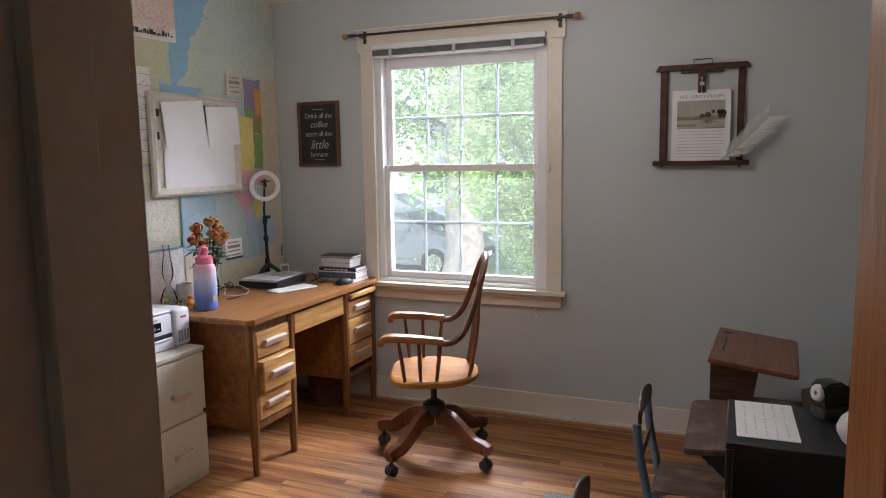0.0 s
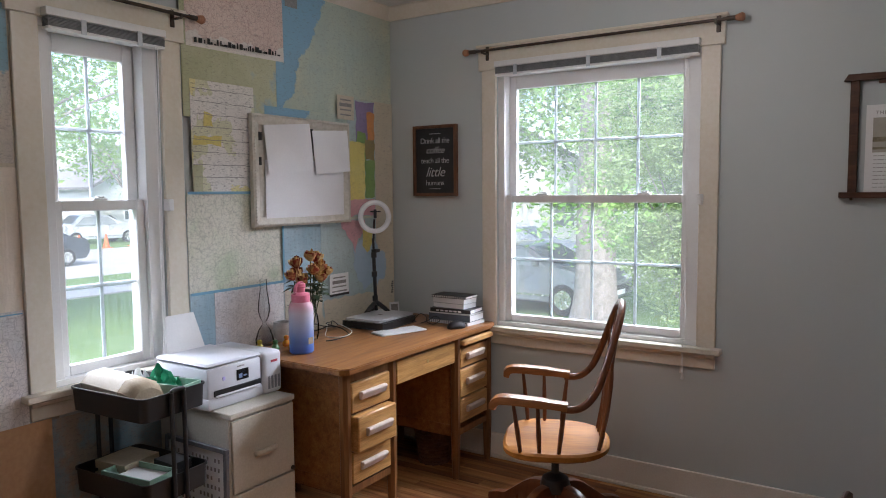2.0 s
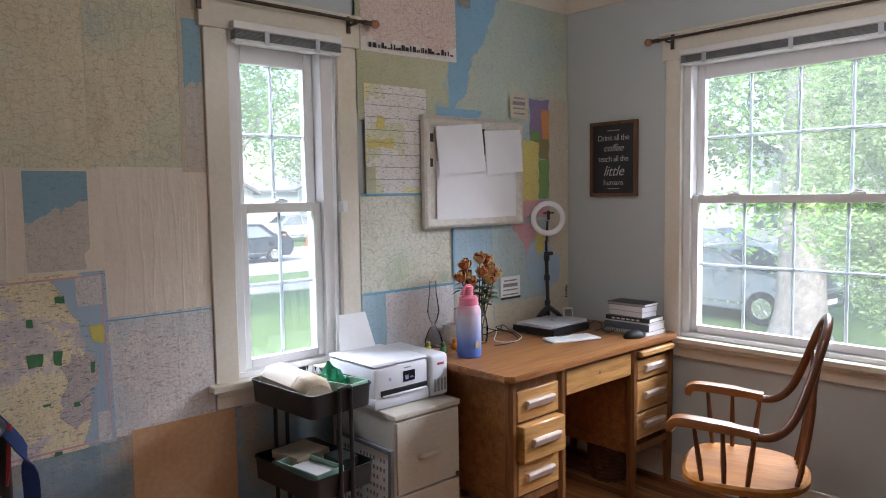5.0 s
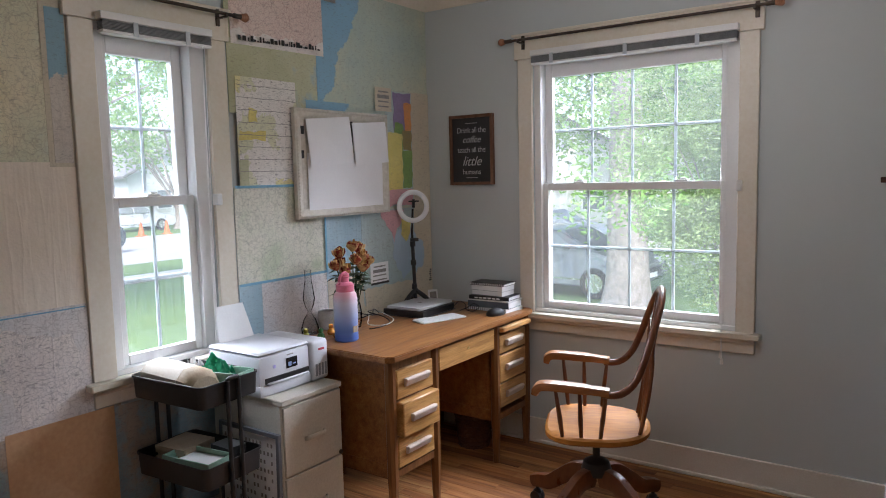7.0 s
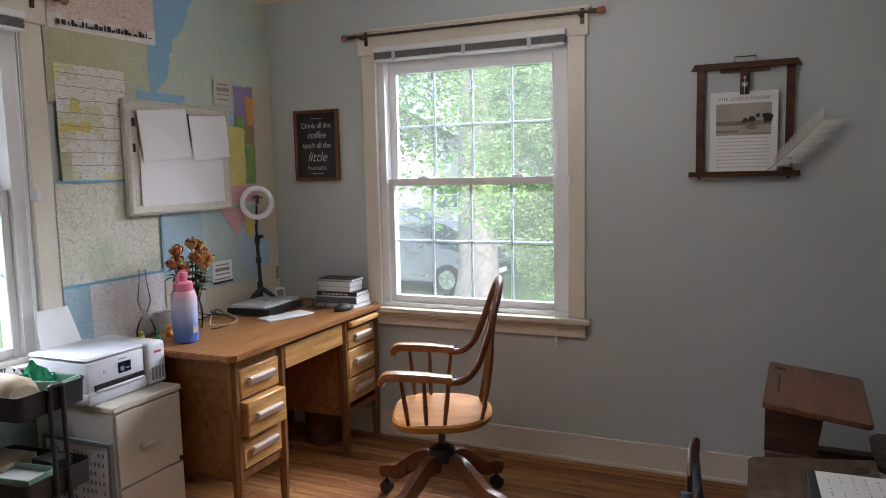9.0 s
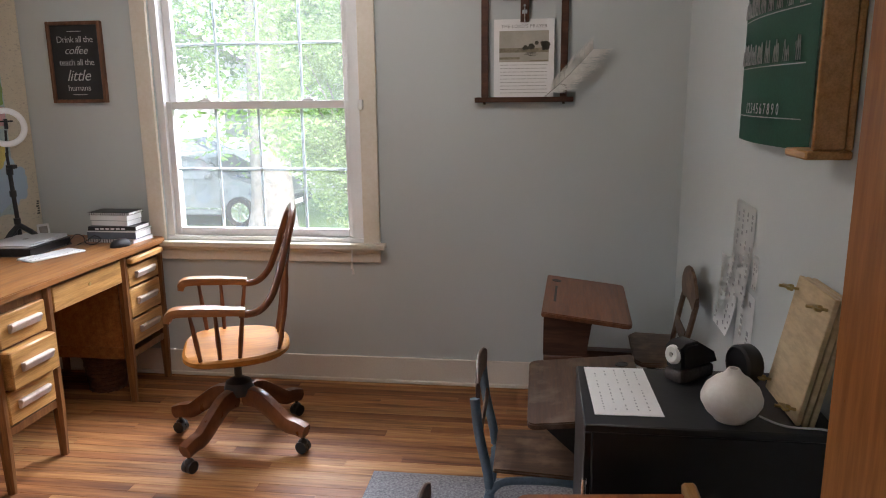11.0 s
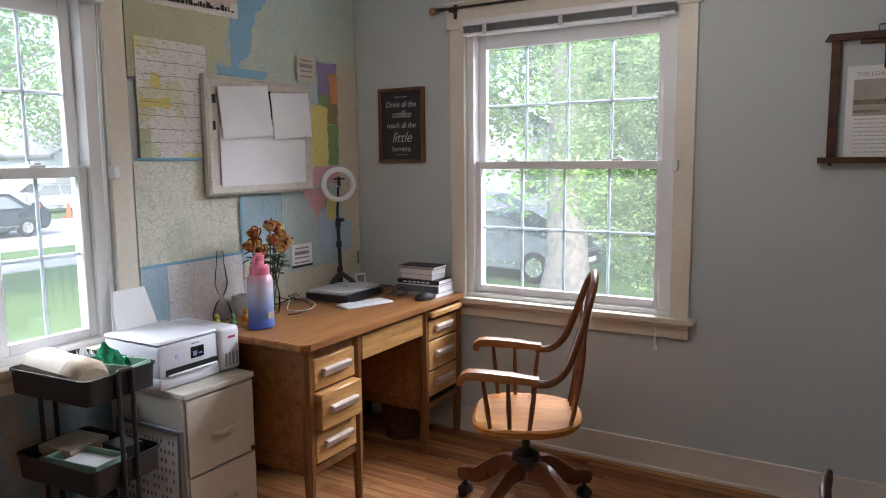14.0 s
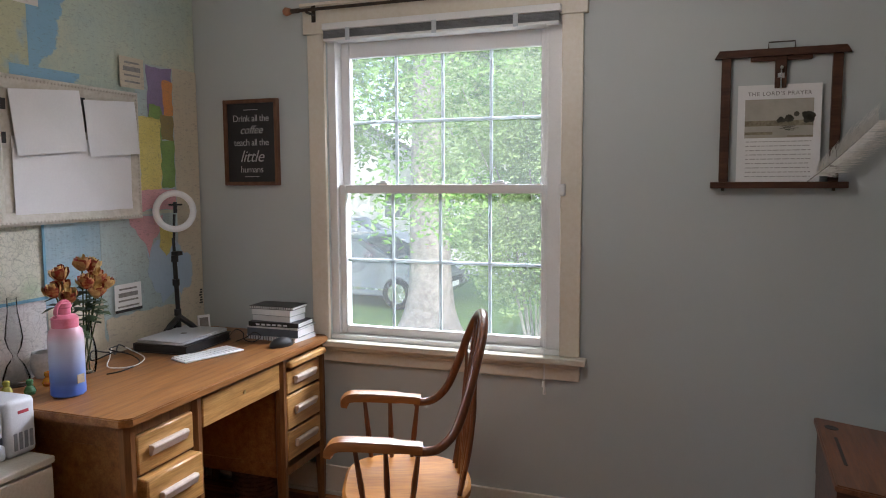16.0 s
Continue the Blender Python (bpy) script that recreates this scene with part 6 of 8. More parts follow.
lathe(bm, [(0, 0), (0.03, 0), (0.042, 0.02), (0.046, 0.06), (0.042, 0.095), (0.039, 0.095), (0.042, 0.06), (0.038, 0.02), (0, 0.008)], 24)
part("cup", bm, surface("speckled_ceramic", (0.5, 0.5, 0.5), (0.62, 0.62, 0.62), 30, 0.3), mg)
hg = thing("oil_lamp", pose(0.095, -1.139, DT), "tall clear glass oil lamp with a chimney", "oil lamp")
bm = bmesh.new()
lathe(bm, [(0.0, 0.0), (0.042, 0.003), (0.045, 0.03), (0.03, 0.075), (0.009, 0.105), (0.009, 0.115), (0.022, 0.14), (0.03, 0.175), (0.024, 0.225), (0.017, 0.27), (0.016, 0.32), (0.0145, 0.32), (0.0155, 0.27), (0.0225, 0.225), (0.028, 0.175), (0.02, 0.14), (0.007, 0.11), (0.027, 0.075), (0.042, 0.03), (0.038, 0.006), (0, 0.004)], 20)
part("glass", bm, M_CLEAR, hg).visible_shadow = False
for x, y, cols, lab in ((0.20, -1.10, ((0.6, 0.35, 0.03), (0.5, 0.08, 0.02)), "small yellow and red ceramic figure"), (0.28, -1.14, ((0.55, 0.30, 0.04), (0.45, 0.12, 0.03)), "small orange ceramic bird"), (0.23, -1.20, ((0.05, 0.16, 0.06), (0.1, 0.25, 0.1)), "small green ceramic trinket"), (0.17, -1.24, ((0.5, 0.42, 0.05), (0.3, 0.3, 0.08)), "small yellow trinket on the desk")):
    t = thing("trinket", pose(x, y, DT), lab, "trinket", "trinkets on the desk")
    bm = bmesh.new()
    lathe(bm, [(0, 0), (0.016, 0.001), (0.020, 0.012), (0.014, 0.026), (0.008, 0.032), (0.012, 0.04), (0.011, 0.05), (0, 0.055)], 14)
    part("body", bm, surface("glaze", cols[0], cols[1], 60, 0.25), t)

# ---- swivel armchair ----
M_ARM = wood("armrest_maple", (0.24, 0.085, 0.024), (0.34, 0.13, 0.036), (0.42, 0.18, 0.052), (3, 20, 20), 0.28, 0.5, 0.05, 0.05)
CH_C = (1.436, -0.738)
ch = thing("swivel_chair", pose(CH_C[0], CH_C[1], 0, 0, 0, 202) @ Matrix.Diagonal((1.02, 1.02, 1.03, 1)), "wooden bow-back swivel armchair with black casters", "chair")
seat_out = []
for k in range(40):
    a = 2 * math.pi * k / 40
    cx, sy = math.cos(a), math.sin(a)
    rx = 0.215 if cx > 0 else 0.225
    w = 0.245 - 0.02 * (1 - cx) / 2
    e = 0.62 if cx > 0 else 0.8
    seat_out.append((rx * math.copysign(abs(cx) ** e, cx), w * math.copysign(abs(sy) ** e, sy)))
bm = bmesh.new()
lo = [bm.verts.new((x * 0.95, y * 0.95, 0.418)) for x, y in seat_out]
r1 = [bm.verts.new((x, y, 0.427)) for x, y in seat_out]
r2 = [bm.verts.new((x, y, 0.444)) for x, y in seat_out]
r3 = [bm.verts.new((x * 0.95, y * 0.95, 0.452)) for x, y in seat_out]
r4 = [bm.verts.new((x * 0.6, y * 0.6, 0.444)) for x, y in seat_out]
mid = bm.verts.new((0, 0, 0.442))
bm.faces.new(lo[::-1])
for a, b in ((lo, r1), (r1, r2), (r2, r3), (r3, r4)):
    for k in range(40):
        bm.faces.new((a[k], a[(k + 1) % 40], b[(k + 1) % 40], b[k]))
for k in range(40):
    bm.faces.new((r4[k], r4[(k + 1) % 40], mid))
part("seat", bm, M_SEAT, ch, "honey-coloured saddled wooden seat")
AZ = 0.665
for s in (-1, 1):
    bm = bmesh.new()
    sweep(bm, smooth_line([(0.235, s * 0.245, AZ - 0.03), (0.225, s * 0.246, AZ - 0.004), (0.19, s * 0.247, AZ + 0.006), (0.07, s * 0.25, AZ), (-0.055, s * 0.25, AZ - 0.012)], 5), [0.056] * 3 + [0.06] * 14 + [0.05] * 4, [0.026] * 3 + [0.034] * 14 + [0.03] * 4, seg=12, square=True)
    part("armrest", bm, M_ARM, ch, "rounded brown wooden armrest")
    for x0, x1 in ((0.13, 0.155), (0.055, 0.06), (-0.02, -0.045)):
        bm = bmesh.new()
        sweep(bm, [(x0, s * 0.205, 0.44), (x0 * 0.6 + x1 * 0.4, s * 0.222, 0.53), (x1, s * 0.245, AZ - 0.012)], [0.016, 0.021, 0.014], seg=8)
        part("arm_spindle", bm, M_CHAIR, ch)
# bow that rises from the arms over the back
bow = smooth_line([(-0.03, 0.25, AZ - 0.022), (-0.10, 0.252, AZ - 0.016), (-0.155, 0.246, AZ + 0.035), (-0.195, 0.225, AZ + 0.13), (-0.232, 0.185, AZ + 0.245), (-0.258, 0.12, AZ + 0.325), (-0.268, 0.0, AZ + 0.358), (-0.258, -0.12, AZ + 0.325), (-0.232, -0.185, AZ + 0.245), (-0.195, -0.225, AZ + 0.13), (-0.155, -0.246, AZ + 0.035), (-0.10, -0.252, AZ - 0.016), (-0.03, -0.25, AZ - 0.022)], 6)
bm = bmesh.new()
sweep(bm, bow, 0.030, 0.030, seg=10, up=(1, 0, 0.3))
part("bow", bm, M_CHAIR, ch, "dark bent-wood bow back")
for k in range(7):
    f = (k - 3) / 3
    yb, yt = f * 0.135, f * 0.19
    top = min((p for p in bow if p.z > AZ + 0.1), key=lambda p: abs(p.y - yt))
    bm = bmesh.new()
    sweep(bm, smooth_line([(-0.195 + 0.02 * abs(f), yb, 0.44), (-0.205, (yb + top.y) / 2, 0.6), (-0.222, yb * 0.4 + top.y * 0.6, 0.75), tuple(top)], 4), [0.017] * 4 + [0.019] * 5 + [0.012] * 4, seg=8)
    part("back_spindle", bm, M_CHAIR, ch)
bm = bmesh.new()
lathe(bm, [(0, 0.22), (0.06, 0.22), (0.065, 0.245), (0.055, 0.275), (0.03, 0.29), (0.016, 0.295), (0.016, 0.40), (0, 0.40)], 24)
box(bm, -0.09, 0.09, -0.07, 0.07, 0.398, 0.419, 0.004)
rod(bm, (0.06, 0.05, 0.405), (0.06, 0.09, 0.398), 0.005)
part("swivel_column", bm, M_BLACKMETAL, ch, "black steel swivel column")
for heading in (252, 345, 60, 172):
    a = radians(heading - 202)
    ca, sa = math.cos(a), math.sin(a)
    bm = bmesh.new()
    prof = smooth_line([(0.03, 0, 0.212), (0.10, 0, 0.208), (0.17, 0, 0.165), (0.24, 0, 0.118), (0.29, 0, 0.110), (0.335, 0, 0.098)], 4)
    n = len(prof)
    sweep(bm, [(p.x * ca, p.x * sa, p.z) for p in prof], [0.056] * n, [0.085 - 0.03 * j / (n - 1) for j in range(n)], seg=10, square=True)
    lg = part("leg", bm, M_CHAIR, ch)
    bm = bmesh.new()
    cx, cy = 0.315 * ca, 0.315 * sa
    rod(bm, (cx, cy, 0.05), (cx, cy, 0.09), 0.008)
    ax = Vector((-sa, ca, 0))
    for s in (-1, 1):
        p = Vector((cx, cy, 0.0265)) + ax * 0.012 * s
        rod(bm, p - ax * 0.009, p + ax * 0.009, 0.0265, seg=16)
    bmesh.ops.create_uvsphere(bm, u_segments=12, v_segments=8, radius=0.022, matrix=Matrix.Translation((cx, cy, 0.042)))
    part("caster", bm, M_BLACK, lg, "black twin-wheel caster")

# ---- rug ----
RUGX, RUGY = (2.09, 3.32), (-2.80, -0.945)
rg = thing("rug", pose(0, 0, 0), "grey low-pile rug under the school desks", "rug")
bm = bmesh.new()
nx, ny = 60, 90
rng = random.Random(4)
grid = [[bm.verts.new((RUGX[0] + (RUGX[1] - RUGX[0]) * a / nx, RUGY[0] + (RUGY[1] - RUGY[0]) * b / ny, 0.011 + rng.uniform(-0.0015, 0.0015) if 0 < a < nx and 0 < b < ny else 0.001)) for b in range(ny + 1)] for a in range(nx + 1)]
for a in range(nx):
    for b in range(ny):
        bm.faces.new((grid[a][b], grid[a + 1][b], grid[a + 1][b + 1], grid[a][b + 1]))
part("weave", bm, M_RUG, rg)

# ---- school desks ----
M_LIDBROWN = wood("school_lid_brown", (0.14, 0.052, 0.024), (0.23, 0.09, 0.042), (0.29, 0.12, 0.058), (40, 3, 40), 0.38, 0.3, 0.0, 0.08)
M_LIDWORN = wood("school_lid_worn", (0.05, 0.025, 0.014), (0.09, 0.045, 0.026), (0.14, 0.075, 0.045), (40, 3, 40), 0.45, 0.15, 0.0, 0.2, worn=(0.17, 0.12, 0.085))
M_LIDRED = wood("school_lid_red", (0.24, 0.07, 0.02), (0.34, 0.11, 0.032), (0.42, 0.15, 0.05), (30, 4, 40), 0.3, 0.4, 0.0, 0.06)
M_STRIP = wood("light_strip_wood", (0.34, 0.16, 0.05), (0.46, 0.24, 0.09), (0.55, 0.30, 0.12), (40, 3, 40), 0.35, 0.3, 0.0)
M_IRON = surface("black_iron", (0.014, 0.013, 0.013), (0.03, 0.028, 0.026), 25, 0.5, 0.3, 0.2)
M_SEATWORN = wood("worn_school_seat", (0.06, 0.032, 0.018), (0.12, 0.065, 0.036), (0.18, 0.10, 0.06), (4, 30, 30), 0.45, 0.15, 0.0, 0.15, worn=(0.24, 0.15, 0.09))
M_SLATE = surface("slate_blue_steel", (0.10, 0.15, 0.20), (0.14, 0.20, 0.26), 10, 0.4, 0.2, 0.1)


def school_desk(m, depth, width, zlow, zhigh, lid_mat, label, seat=False, strip=False):
    """Local x runs from the pupil's edge to the hinge edge, y across."""
    t = thing("school_desk", m, label, "desk", "school desks")
    slope = math.atan2(zhigh - zlow, depth)
    lm = Matrix.Translation((0, 0, zlow)) @ pose(0, 0, 0, 0, -math.degrees(slope), 0)
    h = width / 2
    r = 0.025
    out = []
    for cx, cy, a0 in ((r, -h + r, 180), (depth - 0.006, -h + 0.006, 270), (depth - 0.006, h - 0.006, 0), (r, h - r, 90)):
        rr = r if cx == r else 0.006
        for k in range(4):
            a = radians(a0 + 30 * k)
            out.append((cx + rr * math.cos(a), cy + rr * math.sin(a)))
    bm = bmesh.new()
    slab(bm, out, -0.02, 0.0, 0.004, lm)
    lid = part("lid", bm, lid_mat, t)
    bm = bmesh.new()
    lathe(bm, [(0.022, -0.002), (0.022, 0.0012), (0.017, 0.0012), (0.016, -0.002)], 18, lm @ Matrix.Translation((depth - 0.045, h - 0.09 if not seat else -h + 0.09, 0)))
    part("inkwell_rim", bm, M_IRON, lid)
    bm = bmesh.new()
    lathe(bm, [(0.0165, 0), (0.0165, 0.0008), (0, 0.0008)], 18, lm @ Matrix.Translation((depth - 0.045, h - 0.09 if not seat else -h + 0.09, 0)))
    box(bm, depth - 0.052, depth - 0.042, -0.12, 0.13, -0.001, 0.0007, 0, lm)
    part("pencil_groove", bm, M_INK, lid)
    if strip:
        bm = bmesh.new()
        box(bm, depth - 0.004, depth + 0.026, -h - 0.002, h + 0.02, -0.014, 0.016, 0.006, lm)
        part("back_strip", bm, M_STRIP, t, "light wooden strip along the back edge")
    # steel book box that tapers to the pupil
    bm = bmesh.new()
    zb = zlow - 0.15
    prof = [(0.05, zlow - 0.022), (depth - 0.01, zhigh - 0.024), (depth - 0.01, zb), (0.19, zb)] if not seat else [(depth - 0.20, zlow - 0.01), (depth - 0.01, zhigh - 0.024), (depth - 0.01, zb), (depth - 0.18, zb)]
    lo = [bm.verts.new((x, -h + 0.035, z)) for x, z in prof]
    hi = [bm.verts.new((x, h - 0.035, z)) for x, z in prof]
    bm.faces.new(lo)
    bm.faces.new(hi[::-1])
    for k in range(4):
        j = (k + 1) % 4
        bm.faces.new((lo[k], hi[k], hi[j], lo[j]))
    part("book_box", bm, M_DARKWOOD if seat else M_IRON, t, "dark wooden book box" if seat else "black steel book box")
    for s in (-1, 1):
        bm = bmesh.new()
        y = s * (h - 0.07)
        sweep(bm, smooth_line([(depth - 0.06, y, zb + 0.01), (depth - 0.09, y, zb * 0.5), (depth - 0.07, y, 0.05), (depth - 0.07, y, 0.012)], 4), 0.045, 0.018, seg=8)
        sweep(bm, smooth_line([(0.10, y, 0.012), (depth - 0.16, y, 0.035), (depth - 0.06, y, 0.05), (depth + 0.05, y, 0.012)], 4), 0.03, 0.024, seg=8)
        part("iron_leg", bm, M_IRON, t)
    if seat:
        boxes("storage_box", [(depth - 0.17, depth - 0.012, -h + 0.03, h - 0.03, 0.16, zb - 0.002)], M_DARKWOOD, t, 0.004, "dark panelled wooden box")
        boxes("panel", [(depth - 0.135, depth - 0.03, -h + 0.022, -h + 0.029, 0.22, zb - 0.03)], M_LIDBROWN, t, 0.003)
        bm = bmesh.new()
        slab(bm, [(-0.225, -0.19), (-0.05, -0.2), (-0.02, -0.16), (-0.02, 0.16), (-0.05, 0.2), (-0.225, 0.19)], 0.425, 0.445, 0.005)
        part("seat", bm, M_SEATWORN, t, "worn brown plank seat")
        boxes("rail", [(-0.21, depth - 0.15, -0.03, 0.03, 0.385, 0.424)], M_DARKWOOD, t, 0.004)
        bm = bmesh.new()
        rod(bm, (-0.11, 0, 0.012), (-0.11, 0, 0.425), 0.02)
        lathe(bm, [(0, 0.0), (0.14, 0.0), (0.13, 0.014), (0.04, 0.035), (0.02, 0.05)], 20, Matrix.Translation((-0.11, 0, 0.011)))
        part("seat_pedestal", bm, M_IRON, t)
    return t


def wooden_back(bm, w, h, lean):
    """A school chair's back: two uprights with a broad arched top and one lower slat; local z up, x back."""
    for s in (-1, 1):
        sweep(bm, smooth_line([(0, s * (w * 0.72), 0), (-lean * 0.5, s * (w * 0.85), h * 0.5), (-lean * 0.85, s * (w * 0.85), h * 0.85)], 4), 0.05, 0.02, seg=8, square=True, up=(1, 0, 0))
    pts = [(-lean * 0.75, y, h * 0.84 + 0.05 * (1 - (y / w) ** 2)) for y in np.linspace(-w, w, 9)]
    sweep(bm, pts, [0.018] * 9, [0.09, 0.12, 0.135, 0.14, 0.145, 0.14, 0.135, 0.12, 0.09], seg=10, square=True)
    pts = [(-lean * 0.3, y, h * 0.34) for y in np.linspace(-w * 0.75, w * 0.75, 5)]
    sweep(bm, pts, 0.015, 0.07, seg=8, square=True)


deskA = school_desk(pose(3.13, -0.56, 0, 0, 0, 177), 0.355, 0.615, 0.635, 0.675, M_LIDBROWN, "brown wooden school desk with attached seat in the corner", seat=True)
bm = bmesh.new()
wooden_back(bm, 0.17, 0.31, 0.06)
bmesh.ops.transform(bm, matrix=pose(-0.2, 0.03, 0.43) , verts=bm.verts[:])
part("backrest", bm, M_SEATWORN, deskA, "brown slatted wooden backrest")
school_desk(pose(2.72, -1.425, 0, 0, 0, 0), 0.355, 0.51, 0.592, 0.630, M_LIDWORN, "dark worn school desk beside the black cabinet")
school_desk(pose(2.703, -2.445, 0, 0, 0, 0), 0.355, 0.57, 0.66, 0.685, M_LIDRED, "reddish-brown school desk with light back strip", strip=True)


def school_chair(m, label, w=0.16, sz=0.325):
    """Local x forward."""
    t = thing("school_chair", m, label, "chair", "school chairs")
    bm = bmesh.new()
    slab(bm, [(-0.13, -w + 0.02), (0.12, -w), (0.155, -w + 0.03), (0.155, w - 0.03), (0.12, w), (-0.13, w - 0.02)], sz - 0.014, sz, 0.005)
    part("seat", bm, M_SEATWORN, t, "worn brown plywood seat")
    bm = bmesh.new()
    pts = [(-0.185 + 0.012 * (y / w) ** 2, y, sz + 0.255 + 0.02 * (1 - (y / w) ** 2)) for y in np.linspace(-w * 0.92, w * 0.92, 9)]
    sweep(bm, pts, [0.014] * 9, [0.06, 0.08, 0.088, 0.092, 0.095, 0.092, 0.088, 0.08, 0.06], seg=10, square=True)
    part("backrest", bm, M_DARKWOOD, t, "curved dark wooden backrest")
    bm = bmesh.new()
    pts = [(-0.168, y, sz + 0.125) for y in np.linspace(-w * 0.85, w * 0.85, 5)]
    sweep(bm, pts, 0.012, 0.05, seg=8, square=True)
    part("back_slat", bm, M_SEATWORN, t)
    for s in (-1, 1):
        y = s * (w - 0.012)
        bm = bmesh.new()
        sweep(bm, smooth_line([(-0.185, y, sz + 0.235), (-0.172, y, sz + 0.12), (-0.145, y, sz - 0.01), (-0.14, y, sz - 0.10), (-0.165, y, 0.10), (-0.205, y, 0.012)], 5), 0.022, 0.032, seg=8)
        fr_ = part("side_frame", bm, M_SLATE, t, "slate-blue steel side frame")
        bm = bmesh.new()
        sweep(bm, smooth_line([(-0.145, y, sz - 0.09), (-0.09, y, sz - 0.035), (0.10, y, sz - 0.028), (0.15, y, sz - 0.07), (0.165, y, 0.15), (0.175, y, 0.012)], 5), 0.02, 0.026, seg=8)
        part("front_leg", bm, M_SLATE, t)
        bm = bmesh.new()
        box(bm, -0.225, -0.185, y - 0.012, y + 0.012, 0.011, 0.024, 0.004)
        box(bm, 0.155, 0.195, y - 0.012, y + 0.012, 0.011, 0.024, 0.004)
        part("glide", bm, M_BLACK, fr_)
    return t


sc1 = school_chair(pose(2.746, -1.41, 0, 0, 0, 0), "small school chair with slate-blue steel frame", 0.16, 0.375)
school_chair(pose(2.70, -2.33, 0, 0, 0, 4), "school chair with dark curved wooden back", 0.17, 0.40)

# ---- black cabinet and what stands on it ----
BX0, BX1, BY0, BY1, BZ = 2.852, 3.396, -2.068, -1.708, 0.787
M_BLACKWOOD = surface("black_painted_wood", (0.012, 0.012, 0.014), (0.02, 0.02, 0.023), 6, 0.42, relief=0.15, fine=70)
bc = thing("black_cabinet", pose(0, 0, 0), "black painted wooden cabinet against the wall", "cabinet")
boxes("carcass", [(BX0 + 0.018, BX1, BY0 + 0.004, BY1 - 0.004, 0.011, BZ - 0.02)], M_BLACKWOOD, bc, 0.003)
boxes("top", [(BX0, BX1 + 0.002, BY0, BY1, BZ - 0.02, BZ)], M_BLACKWOOD, bc, 0.003)
boxes("door", [(BX0 + 0.001, BX0 + 0.017, BY0 + 0.006, BY1 - 0.006, 0.04, BZ - 0.024)], M_BLACKWOOD, bc, 0.002)
for z in (0.16, 0.62):
    bm = bmesh.new()
    rod(bm, (BX0 + 0.004, BY0 + 0.004, z - 0.03), (BX0 + 0.004, BY0 + 0.004, z + 0.03), 0.006)
    part("hinge", bm, M_CHROME, bc, "small steel hinge")

M_PALEINK = surface("pencil_grey", (0.40, 0.40, 0.41), (0.5, 0.5, 0.51), 30, 0.8)
hs = thing("handwriting_sheet", pose(2.953, -1.868, BZ + 0.0005, 0, 0, 1.5), "white sheet of handwriting practice on the black cabinet", "paper")
boxes("sheet", [(-0.078, 0.078, -0.148, 0.148, 0, 0.0015)], M_PAPER, hs)
rows = []
rng = random.Random(31)
for k in range(5):
    x = -0.055 + k * 0.026
    y = -0.12
    while y < 0.125:
        ln = rng.uniform(0.006, 0.02)
        if rng.random() < 0.8:
            rows.append((x, x + 0.0035, y, y + ln * 0.6, 0.0015, 0.0019))
        y += ln + 0.006
tagged(boxes("written_row", rows, M_PALEINK, hs), kind="stuff")

ps = thing("pencil_sharpener", pose(3.133, -1.765, BZ, 0, 0, 218) @ Matrix.Diagonal((0.9, 0.9, 0.95, 1)), "black electric pencil sharpener with silver face", "sharpener")
bm = bmesh.new()
box(bm, -0.075, 0.065, -0.032, 0.032, 0.0, 0.038, 0.01, seg=2)
part("shavings_drawer", bm, surface("smoked_plastic", (0.05, 0.04, 0.04), (0.09, 0.075, 0.07), 30, 0.15), ps, "smoked clear shavings drawer")
bm = bmesh.new()
slab(bm, [(-0.09, 0.04), (0.058, 0.04), (0.066, 0.10), (0.045, 0.112), (0.0, 0.112), (-0.075, 0.07)], -0.034, 0.034, 0.008, pose(0, 0, 0, 90, 0, 0))
part("body", bm, M_BLACK, ps)
bm = bmesh.new()
lathe(bm, [(0.026, 0), (0.026, 0.012), (0.02, 0.018), (0.007, 0.018), (0.006, 0.006), (0, 0.006)], 22, Matrix.Translation((0.056, 0, 0.078)) @ pose(0, 0, 0, 0, 82, 0))
part("face", bm, M_WHITEPL, ps, "silver-white round face")

ckt = thing("desk_clock", pose(3.262, -1.80, BZ, 0, 0, 0), "round black desk clock seen from the side", "clock")
bm = bmesh.new()
lathe(bm, [(0, -0.022), (0.046, -0.022), (0.05, -0.016), (0.05, 0.018), (0.045, 0.024), (0.04, 0.018), (0, 0.018)], 30, Matrix.Translation((0, 0, 0.056)) @ pose(0, 0, 0, 0, 90, 200))
part("case", bm, M_BLACK, ckt)
boxes("foot", [(-0.03, 0.03, -0.03, 0.03, 0.0, 0.008)], M_BLACK, ckt, 0.002)

df = thing("oil_diffuser", pose(3.180, -2.005, BZ), "white teardrop-shaped ceramic oil diffuser", "diffuser")
bm = bmesh.new()
lathe(bm, [(0, 0.001), (0.036, 0.001), (0.038, 0.006), (0.054, 0.02), (0.066, 0.042), (0.067, 0.055), (0.058, 0.078), (0.040, 0.096), (0.024, 0.106), (0.017, 0.114), (0.013, 0.121), (0.009, 0.121), (0.008, 0.112), (0, 0.11)], 32)
part("body", bm, surface("matte_white_ceramic", (0.72, 0.68, 0.63), (0.8, 0.76, 0.71), 20, 0.6, relief=0.15), df)
cord([(3.24, -2.01, BZ + 0.012), (3.29, -2.04, BZ + 0.004), (3.37, -2.05, BZ + 0.004), (3.398, -2.074, BZ - 0.01), (3.408, -2.08, BZ - 0.12), (3.408, -2.07, 0.35)], 0.0026, M_WHITEPL, "white cable behind the diffuser")

